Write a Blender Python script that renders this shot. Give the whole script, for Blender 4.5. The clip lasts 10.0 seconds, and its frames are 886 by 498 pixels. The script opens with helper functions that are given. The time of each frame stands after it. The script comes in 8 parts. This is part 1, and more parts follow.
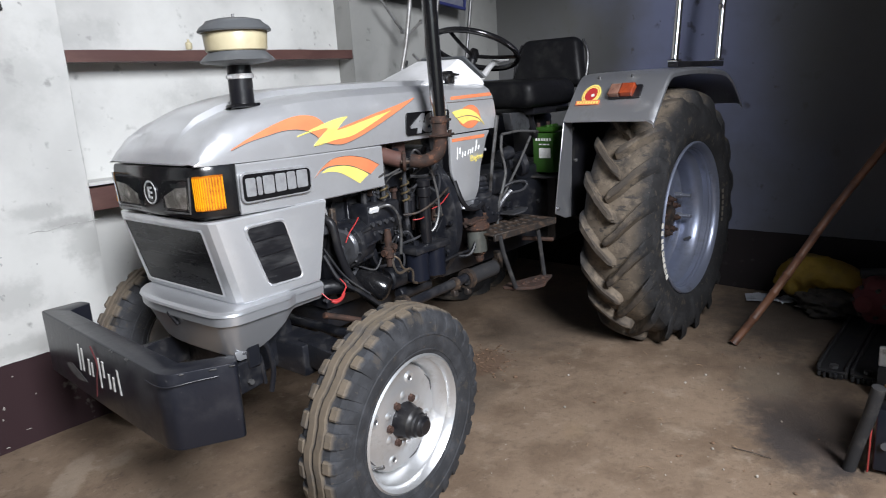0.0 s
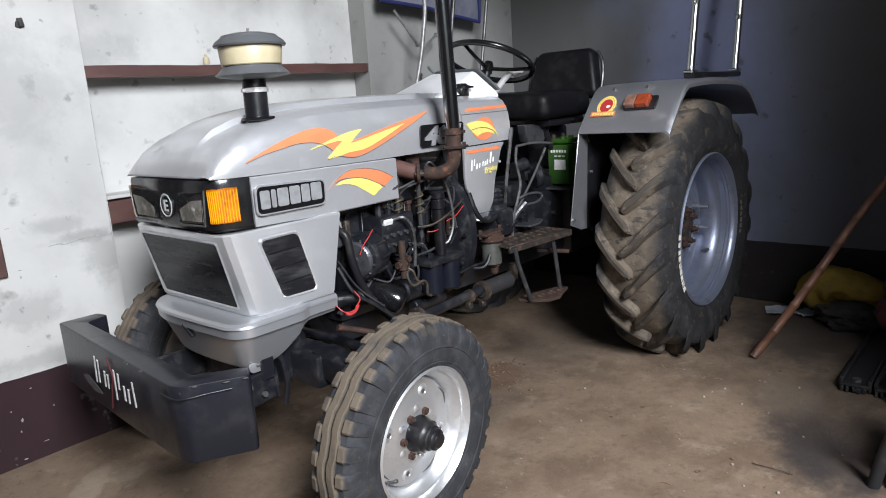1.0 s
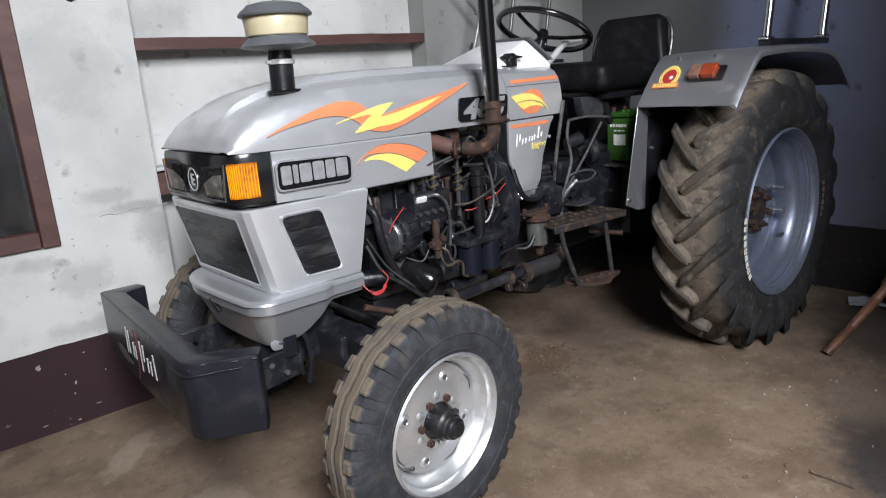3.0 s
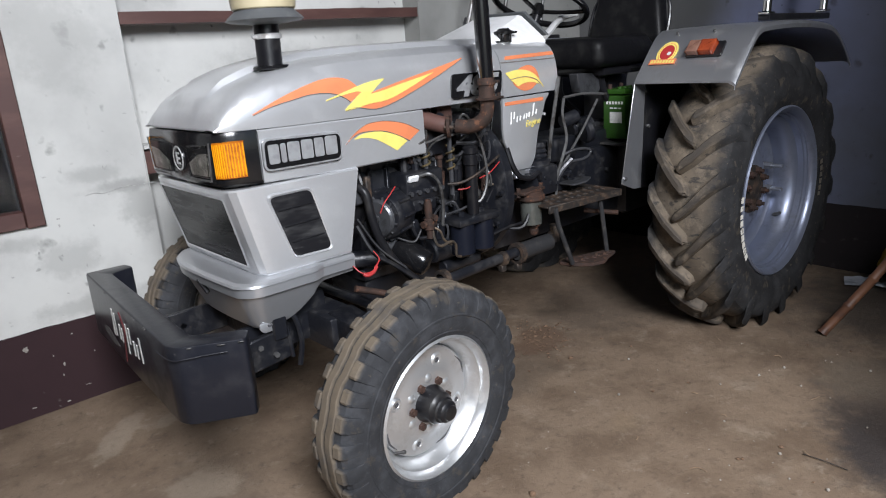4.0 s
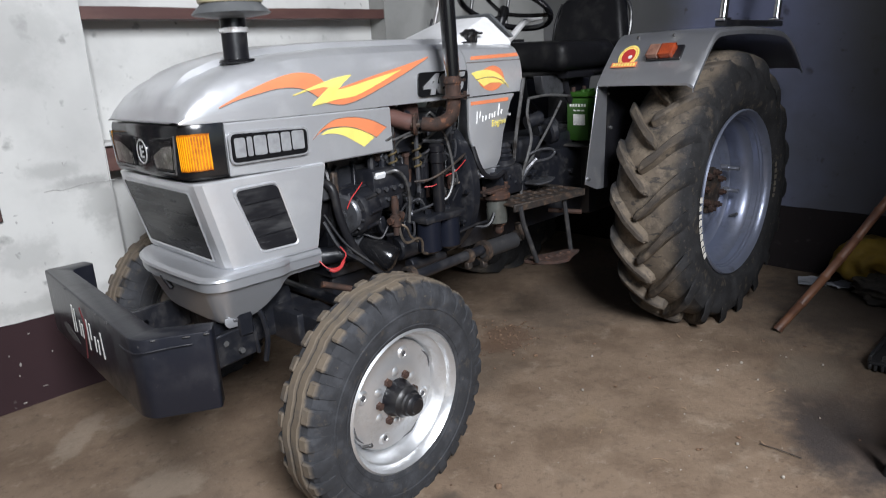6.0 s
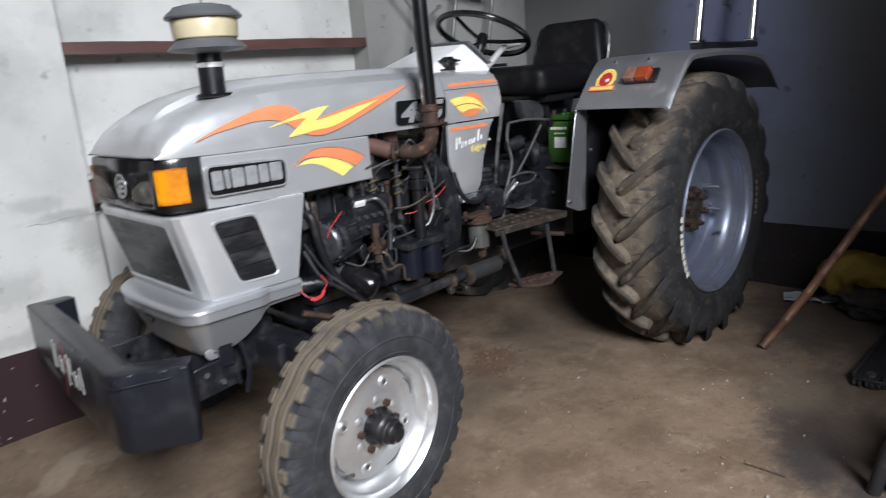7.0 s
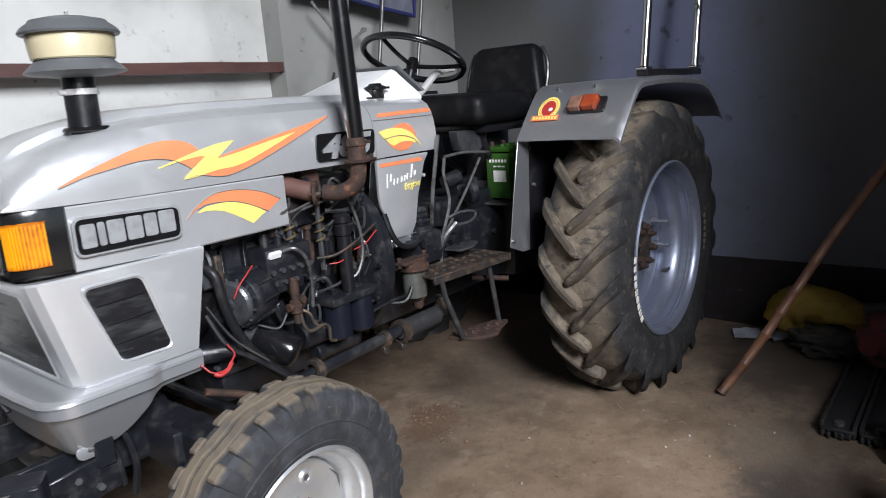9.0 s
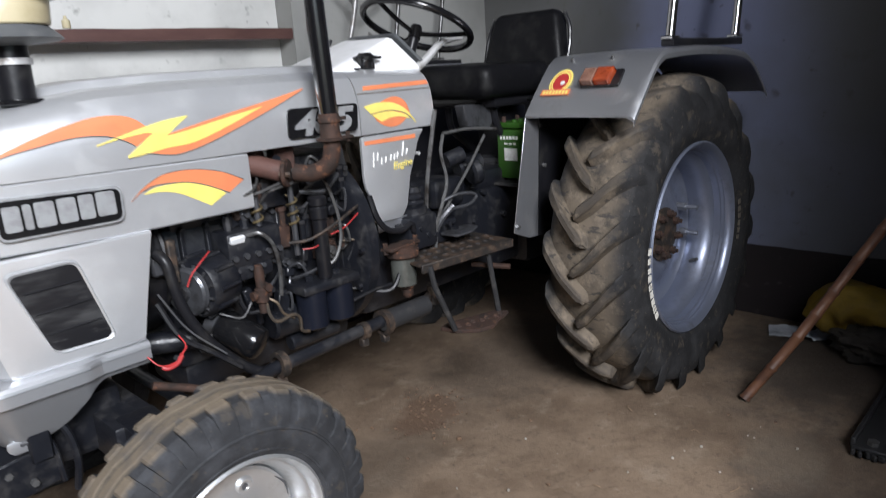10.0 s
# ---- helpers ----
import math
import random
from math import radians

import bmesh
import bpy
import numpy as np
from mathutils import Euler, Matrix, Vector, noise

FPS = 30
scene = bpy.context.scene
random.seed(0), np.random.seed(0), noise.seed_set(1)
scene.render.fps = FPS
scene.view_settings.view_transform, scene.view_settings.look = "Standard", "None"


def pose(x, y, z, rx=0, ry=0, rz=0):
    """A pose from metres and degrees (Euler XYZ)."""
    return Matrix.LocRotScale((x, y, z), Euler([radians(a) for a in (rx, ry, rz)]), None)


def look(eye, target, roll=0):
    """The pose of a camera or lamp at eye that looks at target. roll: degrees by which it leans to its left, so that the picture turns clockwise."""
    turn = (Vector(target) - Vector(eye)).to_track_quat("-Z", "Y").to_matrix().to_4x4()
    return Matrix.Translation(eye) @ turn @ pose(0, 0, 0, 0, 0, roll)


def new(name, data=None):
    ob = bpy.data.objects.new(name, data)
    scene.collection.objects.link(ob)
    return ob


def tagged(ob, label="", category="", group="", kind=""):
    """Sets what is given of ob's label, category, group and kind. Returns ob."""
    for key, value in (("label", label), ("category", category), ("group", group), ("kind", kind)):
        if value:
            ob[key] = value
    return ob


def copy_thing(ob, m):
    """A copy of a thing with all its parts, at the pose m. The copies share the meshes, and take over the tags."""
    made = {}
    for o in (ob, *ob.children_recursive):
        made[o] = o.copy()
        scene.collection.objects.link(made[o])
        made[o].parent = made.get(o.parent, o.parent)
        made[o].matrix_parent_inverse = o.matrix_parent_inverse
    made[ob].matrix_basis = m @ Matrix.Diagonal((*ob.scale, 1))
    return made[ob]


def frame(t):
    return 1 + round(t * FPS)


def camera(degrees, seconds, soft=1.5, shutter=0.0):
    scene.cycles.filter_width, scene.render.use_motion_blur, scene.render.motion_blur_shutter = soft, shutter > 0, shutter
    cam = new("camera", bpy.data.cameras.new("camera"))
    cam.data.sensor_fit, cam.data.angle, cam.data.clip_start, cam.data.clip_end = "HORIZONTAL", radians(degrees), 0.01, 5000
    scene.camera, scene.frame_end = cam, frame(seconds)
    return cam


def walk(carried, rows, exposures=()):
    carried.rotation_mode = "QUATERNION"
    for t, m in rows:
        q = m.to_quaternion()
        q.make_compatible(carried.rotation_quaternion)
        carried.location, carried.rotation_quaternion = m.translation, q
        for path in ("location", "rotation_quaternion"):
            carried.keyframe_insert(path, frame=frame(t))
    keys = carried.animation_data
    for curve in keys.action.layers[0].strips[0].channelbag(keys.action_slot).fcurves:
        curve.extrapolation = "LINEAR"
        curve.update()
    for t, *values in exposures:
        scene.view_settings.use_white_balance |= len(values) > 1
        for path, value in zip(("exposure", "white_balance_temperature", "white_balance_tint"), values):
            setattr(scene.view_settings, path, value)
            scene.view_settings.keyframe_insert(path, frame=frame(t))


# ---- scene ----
cam = camera(66.0, 10.0, soft=1.0, shutter=0.7)
PATH = [
    (0, (3.400, 2.019, 1.321), (1.923, 0.756, 0.851), -3.5),
    (0.5, (3.406, 2.024, 1.318), (1.950, 0.730, 0.866), -3.7),
    (1, (3.388, 2.022, 1.318), (1.935, 0.717, 0.886), -3.9),
    (1.5, (3.352, 2.035, 1.316), (1.930, 0.703, 0.863), -4.6),
    (2, (3.281, 2.051, 1.311), (1.893, 0.671, 0.900), -4.2),
    (2.5, (3.216, 2.067, 1.304), (1.892, 0.635, 0.860), -3.6),
    (2.7, (3.200, 2.073, 1.308), (1.916, 0.611, 0.845), -3.5),
    (3.8, (3.172, 2.059, 1.310), (1.906, 0.613, 0.755), -4.9),
    (4, (3.154, 2.049, 1.307), (1.896, 0.598, 0.748), -4.1),
    (4.5, (3.120, 1.982, 1.290), (1.840, 0.573, 0.678), -3.1),
    (5, (3.094, 1.943, 1.289), (1.788, 0.588, 0.612), -2.6),
    (5.5, (3.143, 1.993, 1.281), (1.798, 0.663, 0.631), -2.4),
    (5.7, (3.178, 2.024, 1.273), (1.841, 0.660, 0.678), -2.5),
    (6.8, (3.171, 2.118, 1.282), (1.829, 0.719, 0.788), -4.0),
    (7, (3.144, 2.110, 1.294), (1.786, 0.724, 0.807), -4.4),
    (7.5, (3.057, 2.034, 1.310), (1.580, 0.784, 0.802), -4.4),
    (8, (2.988, 1.936, 1.315), (1.452, 0.746, 0.842), -3.7),
    (8.5, (2.970, 1.892, 1.314), (1.451, 0.661, 0.890), -3.0),
    (9, (2.907, 1.870, 1.302), (1.396, 0.632, 0.872), -4.3),
    (9.5, (2.762, 1.881, 1.305), (1.306, 0.578, 0.877), -3.7),
    (10, (2.614, 1.915, 1.304), (1.233, 0.561, 0.795), -3.8),
]
EXPOSURE = [(0, 0.0), (1, 0.0), (2, -0.08), (2.7, -0.14), (4, -0.2), (5.5, -0.16), (7, -0.17), (8, -0.02), (8.5, 0.0), (9, 0.0), (10, -0.1)]
walk(cam, [(t, look(eye, target, roll)) for t, eye, target, roll in PATH], EXPOSURE)

# world, daylight through the open front of the shed
world = bpy.data.worlds.new("sky")
scene.world = world
world.use_nodes = True
wn = world.node_tree.nodes
wl = world.node_tree.links
bg = wn["Background"]
sky = wn.new("ShaderNodeTexSky")
sky.sky_type = "NISHITA"
sky.sun_disc = False
sky.sun_elevation = radians(50)
sky.sun_rotation = radians(200)
wl.new(sky.outputs[0], bg.inputs[0])
bg.inputs[1].default_value = 0.14

sun_data = bpy.data.lights.new("sun", "SUN")
sun_data.energy = 0.6
sun_data.angle = radians(12)
sun_data.color = (1.0, 0.96, 0.9)
sun = new("sun", sun_data)
sun.matrix_world = look((8, 6, 12), (3, 0, 0))

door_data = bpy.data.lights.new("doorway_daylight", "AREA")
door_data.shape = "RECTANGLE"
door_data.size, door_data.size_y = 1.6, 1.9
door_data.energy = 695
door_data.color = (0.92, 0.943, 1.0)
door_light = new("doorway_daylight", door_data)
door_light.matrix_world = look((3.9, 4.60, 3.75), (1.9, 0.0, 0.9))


# ---- materials ----
def mat(name, color, rough=0.5, metal=0.0, color2=None, scale=6.0, detail=6.0, lo=0.4, hi=0.65, bump=0.0, bump_scale=80.0,
        rough2=None, color3=None, scale3=1.5, lo3=0.5, hi3=0.7, coat=0.0, stretch=None):
    m = bpy.data.materials.new(name)
    m.use_nodes = True
    n, l = m.node_tree.nodes, m.node_tree.links
    b = n["Principled BSDF"]
    b.inputs["Roughness"].default_value = rough
    b.inputs["Metallic"].default_value = metal
    b.inputs["Coat Weight"].default_value = coat
    b.inputs["Coat Roughness"].default_value = 0.12
    tc = n.new("ShaderNodeTexCoord")
    mp = n.new("ShaderNodeMapping")
    l.new(tc.outputs["Object"], mp.inputs[0])
    if stretch:
        mp.inputs["Scale"].default_value = stretch

    def mask(sc, a, z, det=6.0, seed=0.0):
        t = n.new("ShaderNodeTexNoise")
        t.inputs["Scale"].default_value = sc
        t.inputs["Detail"].default_value = det
        t.inputs["Roughness"].default_value = 0.62
        off = n.new("ShaderNodeVectorMath")
        off.inputs[1].default_value = (seed, seed * 1.7, seed * 0.3)
        l.new(mp.outputs[0], off.inputs[0])
        l.new(off.outputs[0], t.inputs["Vector"])
        r = n.new("ShaderNodeMapRange")
        r.inputs["From Min"].default_value = a
        r.inputs["From Max"].default_value = z
        r.interpolation_type = "SMOOTHSTEP"
        l.new(t.outputs[0], r.inputs[0])
        return r.outputs[0]

    out = None
    rgb = n.new("ShaderNodeRGB")
    rgb.outputs[0].default_value = (*color, 1)
    out = rgb.outputs[0]
    if color2 is not None:
        f = mask(scale, lo, hi, detail)
        mx = n.new("ShaderNodeMix")
        mx.data_type = "RGBA"
        l.new(f, mx.inputs[0])
        l.new(out, mx.inputs[6])
        mx.inputs[7].default_value = (*color2, 1)
        out = mx.outputs[2]
        if rough2 is not None:
            mr = n.new("ShaderNodeMapRange")
            mr.inputs["To Min"].default_value = rough
            mr.inputs["To Max"].default_value = rough2
            l.new(f, mr.inputs[0])
            l.new(mr.outputs[0], b.inputs["Roughness"])
    if color3 is not None:
        f = mask(scale3, lo3, hi3, 8.0, 7.3)
        mx = n.new("ShaderNodeMix")
        mx.data_type = "RGBA"
        l.new(f, mx.inputs[0])
        l.new(out, mx.inputs[6])
        mx.inputs[7].default_value = (*color3, 1)
        out = mx.outputs[2]
    l.new(out, b.inputs["Base Color"])
    if bump:
        t = n.new("ShaderNodeTexNoise")
        t.inputs["Scale"].default_value = bump_scale
        t.inputs["Detail"].default_value = 5
        l.new(mp.outputs[0], t.inputs["Vector"])
        bp = n.new("ShaderNodeBump")
        bp.inputs["Strength"].default_value = 1.0
        bp.inputs["Distance"].default_value = bump
        l.new(t.outputs[0], bp.inputs["Height"])
        l.new(bp.outputs[0], b.inputs["Normal"])
    return m


def shader(m):
    return m.node_tree.nodes["Principled BSDF"]


M = {}
M["silver"] = mat("silver_paint", (0.76, 0.77, 0.79), 0.32, 0.70, (0.70, 0.71, 0.72), 9, lo=0.45, hi=0.7, rough2=0.45,
                  color3=(0.47, 0.46, 0.44), scale3=3.0, lo3=0.58, hi3=0.8, bump=0.0004, bump_scale=25, coat=0.25)
M["silver_dull"] = mat("silver_paint_dull", (0.53, 0.54, 0.57), 0.32, 0.85, (0.45, 0.445, 0.44), 7, lo=0.5, hi=0.75, rough2=0.6, bump=0.0004, bump_scale=60)
M["silver_apron"] = mat("silver_paint_apron", (0.51, 0.52, 0.54), 0.34, 0.70, (0.48, 0.485, 0.50), 7, lo=0.5, hi=0.75, rough2=0.38, bump=0.00008, bump_scale=50)
M["rim"] = mat("rim_silver", (0.66, 0.67, 0.68), 0.34, 0.80, (0.52, 0.51, 0.49), 14, lo=0.5, hi=0.75, rough2=0.6, bump=0.0004, bump_scale=90)
# rear rim silver with its dim bluish shade put into the base colour
M["rim_rear"] = mat("rim_silver_shaded", (0.24, 0.265, 0.345), 0.34, 0.65, (0.17, 0.18, 0.22), 8, lo=0.5, hi=0.75, rough2=0.6, bump=0.0004, bump_scale=70)
M["galvanised"] = mat("galvanised_pipe", (0.30, 0.30, 0.30), 0.45, 0.5, (0.20, 0.19, 0.18), 25)
M["chrome"] = mat("polished_steel", (0.72, 0.72, 0.73), 0.18, 1.0, (0.45, 0.42, 0.38), 30, lo=0.62, hi=0.8, rough2=0.4)
M["black"] = mat("black_paint", (0.009, 0.009, 0.011), 0.3, 0.0, (0.022, 0.021, 0.020), 12, lo=0.5, hi=0.8, rough2=0.6, bump=0.0004, bump_scale=60)
M["plastic"] = mat("black_plastic", (0.008, 0.008, 0.009), 0.16, 0.0, (0.018, 0.017, 0.016), 10, lo=0.5, hi=0.8, rough2=0.3)
M["bumper"] = mat("navy_black_paint", (0.010, 0.011, 0.016), 0.28, 0.0, (0.029, 0.029, 0.033), 4, lo=0.50, hi=0.74, rough2=0.5,
                  color3=(0.14, 0.13, 0.125), scale3=26, lo3=0.66, hi3=0.76, bump=0.0006, bump_scale=45)
M["engine"] = mat("engine_dark", (0.011, 0.012, 0.016), 0.34, 0.1, (0.030, 0.029, 0.030), 16, lo=0.46, hi=0.74, rough2=0.7,
                  color3=(0.050, 0.042, 0.036), scale3=60, lo3=0.60, hi3=0.86, bump=0.0012, bump_scale=70)
M["engine_grey"] = mat("engine_grey", (0.085, 0.087, 0.095), 0.28, 0.5, (0.022, 0.021, 0.021), 16, lo=0.45, hi=0.7, rough2=0.7, bump=0.001, bump_scale=80)
M["navy"] = mat("filter_navy", (0.008, 0.0095, 0.016), 0.35, 0.0, (0.022, 0.022, 0.026), 14, lo=0.5, hi=0.75, rough2=0.65, bump=0.0006)
M["brass"] = mat("dull_brass", (0.22, 0.17, 0.09), 0.4, 0.6, (0.10, 0.08, 0.05), 30)
# pump label, its bright reflection put into the white
M["label_white"] = mat("worn_label_glare", (0.72, 0.73, 0.74), 0.35, 0.0, (0.50, 0.50, 0.50), 40, lo=0.5, hi=0.7)
M["alu"] = mat("bright_aluminium", (0.6, 0.6, 0.6), 0.35, 0.35, (0.3, 0.28, 0.26), 25, lo=0.5, hi=0.7, bump=0.0005)
M["badge_grey"] = mat("badge_grey", (0.38, 0.39, 0.40), 0.42, 0.4, (0.30, 0.30, 0.31), 30)
M["gloss_black"] = mat("gloss_black_pipe", (0.006, 0.006, 0.007), 0.20, 0.0, (0.02, 0.017, 0.015), 25, lo=0.55, hi=0.75, rough2=0.3, coat=0.7)
M["dash_white"] = mat("pale_silver_dash", (0.78, 0.78, 0.79), 0.4, 0.0, (0.70, 0.70, 0.70), 12)
M["rust"] = mat("rusty_iron", (0.048, 0.024, 0.017), 0.85, 0.1, (0.024, 0.015, 0.012), 20, lo=0.4, hi=0.65,
                color3=(0.11, 0.055, 0.032), scale3=45, lo3=0.55, hi3=0.7, bump=0.0016, bump_scale=110)
M["rust_dark"] = mat("burnt_rusty_iron", (0.050, 0.025, 0.017), 0.8, 0.2, (0.022, 0.014, 0.011), 20, lo=0.4, hi=0.65,
                     color3=(0.14, 0.060, 0.032), scale3=38, lo3=0.54, hi3=0.68, bump=0.0016, bump_scale=110)
M["rust_paint"] = mat("rusty_red_brown", (0.105, 0.050, 0.040), 0.7, 0.1, (0.052, 0.028, 0.022), 12, lo=0.45, hi=0.7, bump=0.001, bump_scale=90)
M["rust_plate"] = mat("worn_steel_plate", (0.024, 0.020, 0.018), 0.65, 0.25, (0.070, 0.044, 0.030), 22, lo=0.45, hi=0.65,
                      color3=(0.11, 0.078, 0.055), scale3=34, lo3=0.5, hi3=0.7, bump=0.0015, bump_scale=60)
M["rubber_lug"] = mat("worn_lug_rubber", (0.105, 0.091, 0.075), 0.85, 0.0, (0.165, 0.138, 0.105), 14, lo=0.42, hi=0.70,
                      color3=(0.045, 0.042, 0.039), scale3=22, lo3=0.50, hi3=0.70, bump=0.002, bump_scale=60)
M["hose"] = mat("black_rubber_hose", (0.010, 0.010, 0.012), 0.4, 0.0, (0.026, 0.024, 0.022), 20, lo=0.5, hi=0.75, rough2=0.7)
M["vinyl"] = mat("black_vinyl", (0.006, 0.006, 0.007), 0.42, 0.0, (0.014, 0.014, 0.014), 12, lo=0.45, hi=0.7, rough2=0.55, bump=0.0012, bump_scale=35)
M["orange"] = mat("orange_decal", (0.72, 0.22, 0.095), 0.45, 0.0, (0.64, 0.20, 0.09), 12)
M["yellow"] = mat("yellow_decal", (0.82, 0.68, 0.17), 0.45, 0.0, (0.74, 0.60, 0.15), 12)
M["decal_edge"] = mat("grey_decal_edge", (0.20, 0.17, 0.15), 0.5)
M["white"] = mat("white_paint", (0.78, 0.78, 0.76), 0.45, 0.0, (0.6, 0.6, 0.58), 40)
M["white_tyre"] = mat("white_tyre_paint", (0.62, 0.60, 0.54), 0.7, 0.0, (0.30, 0.28, 0.25), 60, lo=0.45, hi=0.65)
M["grey_line"] = mat("dark_outline", (0.06, 0.06, 0.065), 0.5)
M["red"] = mat("red_paint", (0.35, 0.035, 0.03), 0.5, 0.0, (0.22, 0.03, 0.025), 8)
M["red_wire"] = mat("red_wire", (0.40, 0.03, 0.03), 0.5)
M["red_old"] = mat("old_red_paint", (0.085, 0.013, 0.016), 0.75, 0.0, (0.06, 0.016, 0.016), 9, lo=0.45, hi=0.7, bump=0.001, bump_scale=50)
M["copper"] = mat("copper_line", (0.16, 0.12, 0.085), 0.5, 0.6, (0.08, 0.07, 0.06), 30)
M["steel_mid"] = mat("zinc_steel", (0.26, 0.27, 0.30), 0.38, 0.7, (0.16, 0.15, 0.15), 20, lo=0.45, hi=0.7, bump=0.0005, bump_scale=60)
M["steel"] = mat("grey_steel", (0.15, 0.15, 0.15), 0.42, 0.6, (0.04, 0.034, 0.03), 18, lo=0.45, hi=0.7, bump=0.0006, bump_scale=60)
# battery green, lowered to carry the shade below the seat
M["green"] = mat("shaded_green_plastic", (0.026, 0.085, 0.010), 0.4, 0.0, (0.018, 0.062, 0.008), 9, lo=0.45, hi=0.75)
M["blue"] = mat("blue_canvas", (0.010, 0.014, 0.070), 0.7, 0.0, (0.014, 0.020, 0.095), 12, bump=0.001, bump_scale=200)
M["canvas"] = mat("pale_canvas", (0.13, 0.135, 0.17), 0.8, 0.0, (0.09, 0.095, 0.13), 9, bump=0.001, bump_scale=150)
M["cream"] = mat("cream_plastic", (0.50, 0.44, 0.29), 0.35, 0.0, (0.40, 0.34, 0.21), 8, lo=0.4, hi=0.7)
M["grey_plastic"] = mat("grey_plastic", (0.085, 0.09, 0.095), 0.4, 0.0, (0.14, 0.14, 0.14), 14, lo=0.5, hi=0.75)
M["amber"] = mat("amber_lens", (0.55, 0.17, 0.003), 0.35, 0.0, (0.28, 0.06, 0.002), 30)
M["amber_rib"] = mat("amber_rib", (0.80, 0.36, 0.008), 0.3, 0.0, (0.70, 0.28, 0.006), 30)
M["lens_orange"] = mat("orange_lens", (0.32, 0.055, 0.018), 0.22, 0.0, (0.25, 0.045, 0.018), 25, coat=0.5)
M["lens_pale"] = mat("pale_lens", (0.24, 0.13, 0.095), 0.25, 0.0, (0.18, 0.09, 0.065), 25, coat=0.5)
M["reflector"] = mat("lamp_reflector", (0.46, 0.44, 0.40), 0.30, 0.7, (0.20, 0.185, 0.16), 16, lo=0.42, hi=0.62)
M["mesh"] = mat("dark_grille", (0.006, 0.006, 0.007), 0.24, 0.0, (0.030, 0.030, 0.031), 9, lo=0.45, hi=0.75, rough2=0.5, stretch=(0.6, 0.35, 2.6))
M["vent_mesh"] = mat("dusty_vent_screen", (0.012, 0.012, 0.014), 0.3, 0.0, (0.060, 0.060, 0.061), 11, lo=0.42, hi=0.74, rough2=0.55,
                     color3=(0.10, 0.10, 0.10), scale3=16, lo3=0.62, hi3=0.74, stretch=(0.45, 1, 1.9))
M["wood"] = mat("brown_painted_wood", (0.075, 0.034, 0.030), 0.55, 0.0, (0.11, 0.055, 0.045), 10, lo=0.45, hi=0.7,
                color3=(0.25, 0.2, 0.17), scale3=25, lo3=0.68, hi3=0.76, bump=0.0008, bump_scale=50, stretch=(0.25, 1, 1))
M["bamboo"] = mat("bamboo", (0.155, 0.070, 0.038), 0.5, 0.0, (0.075, 0.036, 0.024), 14, lo=0.4, hi=0.7, bump=0.0006, bump_scale=60)
M["raw_wood"] = mat("raw_wood", (0.30, 0.20, 0.12), 0.8, 0.0, (0.19, 0.12, 0.07), 9, lo=0.4, hi=0.65, bump=0.001, bump_scale=40, stretch=(1, 6, 6))
M["sack"] = mat("yellow_sack", (0.24, 0.15, 0.014), 0.7, 0.0, (0.15, 0.095, 0.012), 8, lo=0.4, hi=0.7, bump=0.003, bump_scale=20)
M["paper"] = mat("crumpled_paper", (0.50, 0.52, 0.56), 0.8, 0.0, (0.34, 0.36, 0.40), 12)
M["jute"] = mat("dark_jute", (0.05, 0.042, 0.035), 0.9, 0.0, (0.03, 0.026, 0.022), 12, bump=0.003, bump_scale=40)
M["iron"] = mat("dark_iron", (0.03, 0.03, 0.032), 0.6, 0.2, (0.075, 0.07, 0.065), 12, lo=0.5, hi=0.72, rough2=0.8, bump=0.001, bump_scale=60)
M["ceiling"] = mat("ceiling_boards", (0.12, 0.115, 0.105), 0.8, 0.0, (0.08, 0.077, 0.07), 3)
M["crack"] = mat("plaster_crack", (0.32, 0.32, 0.31), 0.9, 0.0, (0.44, 0.44, 0.425), 60)
M["flake_pale"] = mat("bare_pale_plaster", (0.36, 0.34, 0.31), 0.9, 0.0, (0.22, 0.20, 0.18), 60)
M["soil"] = mat("debris", (0.17, 0.105, 0.065), 0.95, 0.0, (0.09, 0.055, 0.035), 40)
M["pebble"] = mat("pale_pebble", (0.34, 0.31, 0.27), 0.9, 0.0, (0.22, 0.195, 0.16), 30)


def glass_mat(name, color, rough):
    m = bpy.data.materials.new(name)
    m.use_nodes = True
    b = shader(m)
    b.inputs["Base Color"].default_value = (*color, 1)
    b.inputs["Transmission Weight"].default_value = 1.0
    b.inputs["Roughness"].default_value = rough
    b.inputs["IOR"].default_value = 1.45
    return m


M["glass"] = glass_mat("clear_glass", (0.95, 0.95, 0.95), 0.03)
M["bowl_glass"] = mat("cloudy_bowl", (0.085, 0.09, 0.082), 0.22, 0.0, (0.055, 0.056, 0.05), 10, coat=0.4)


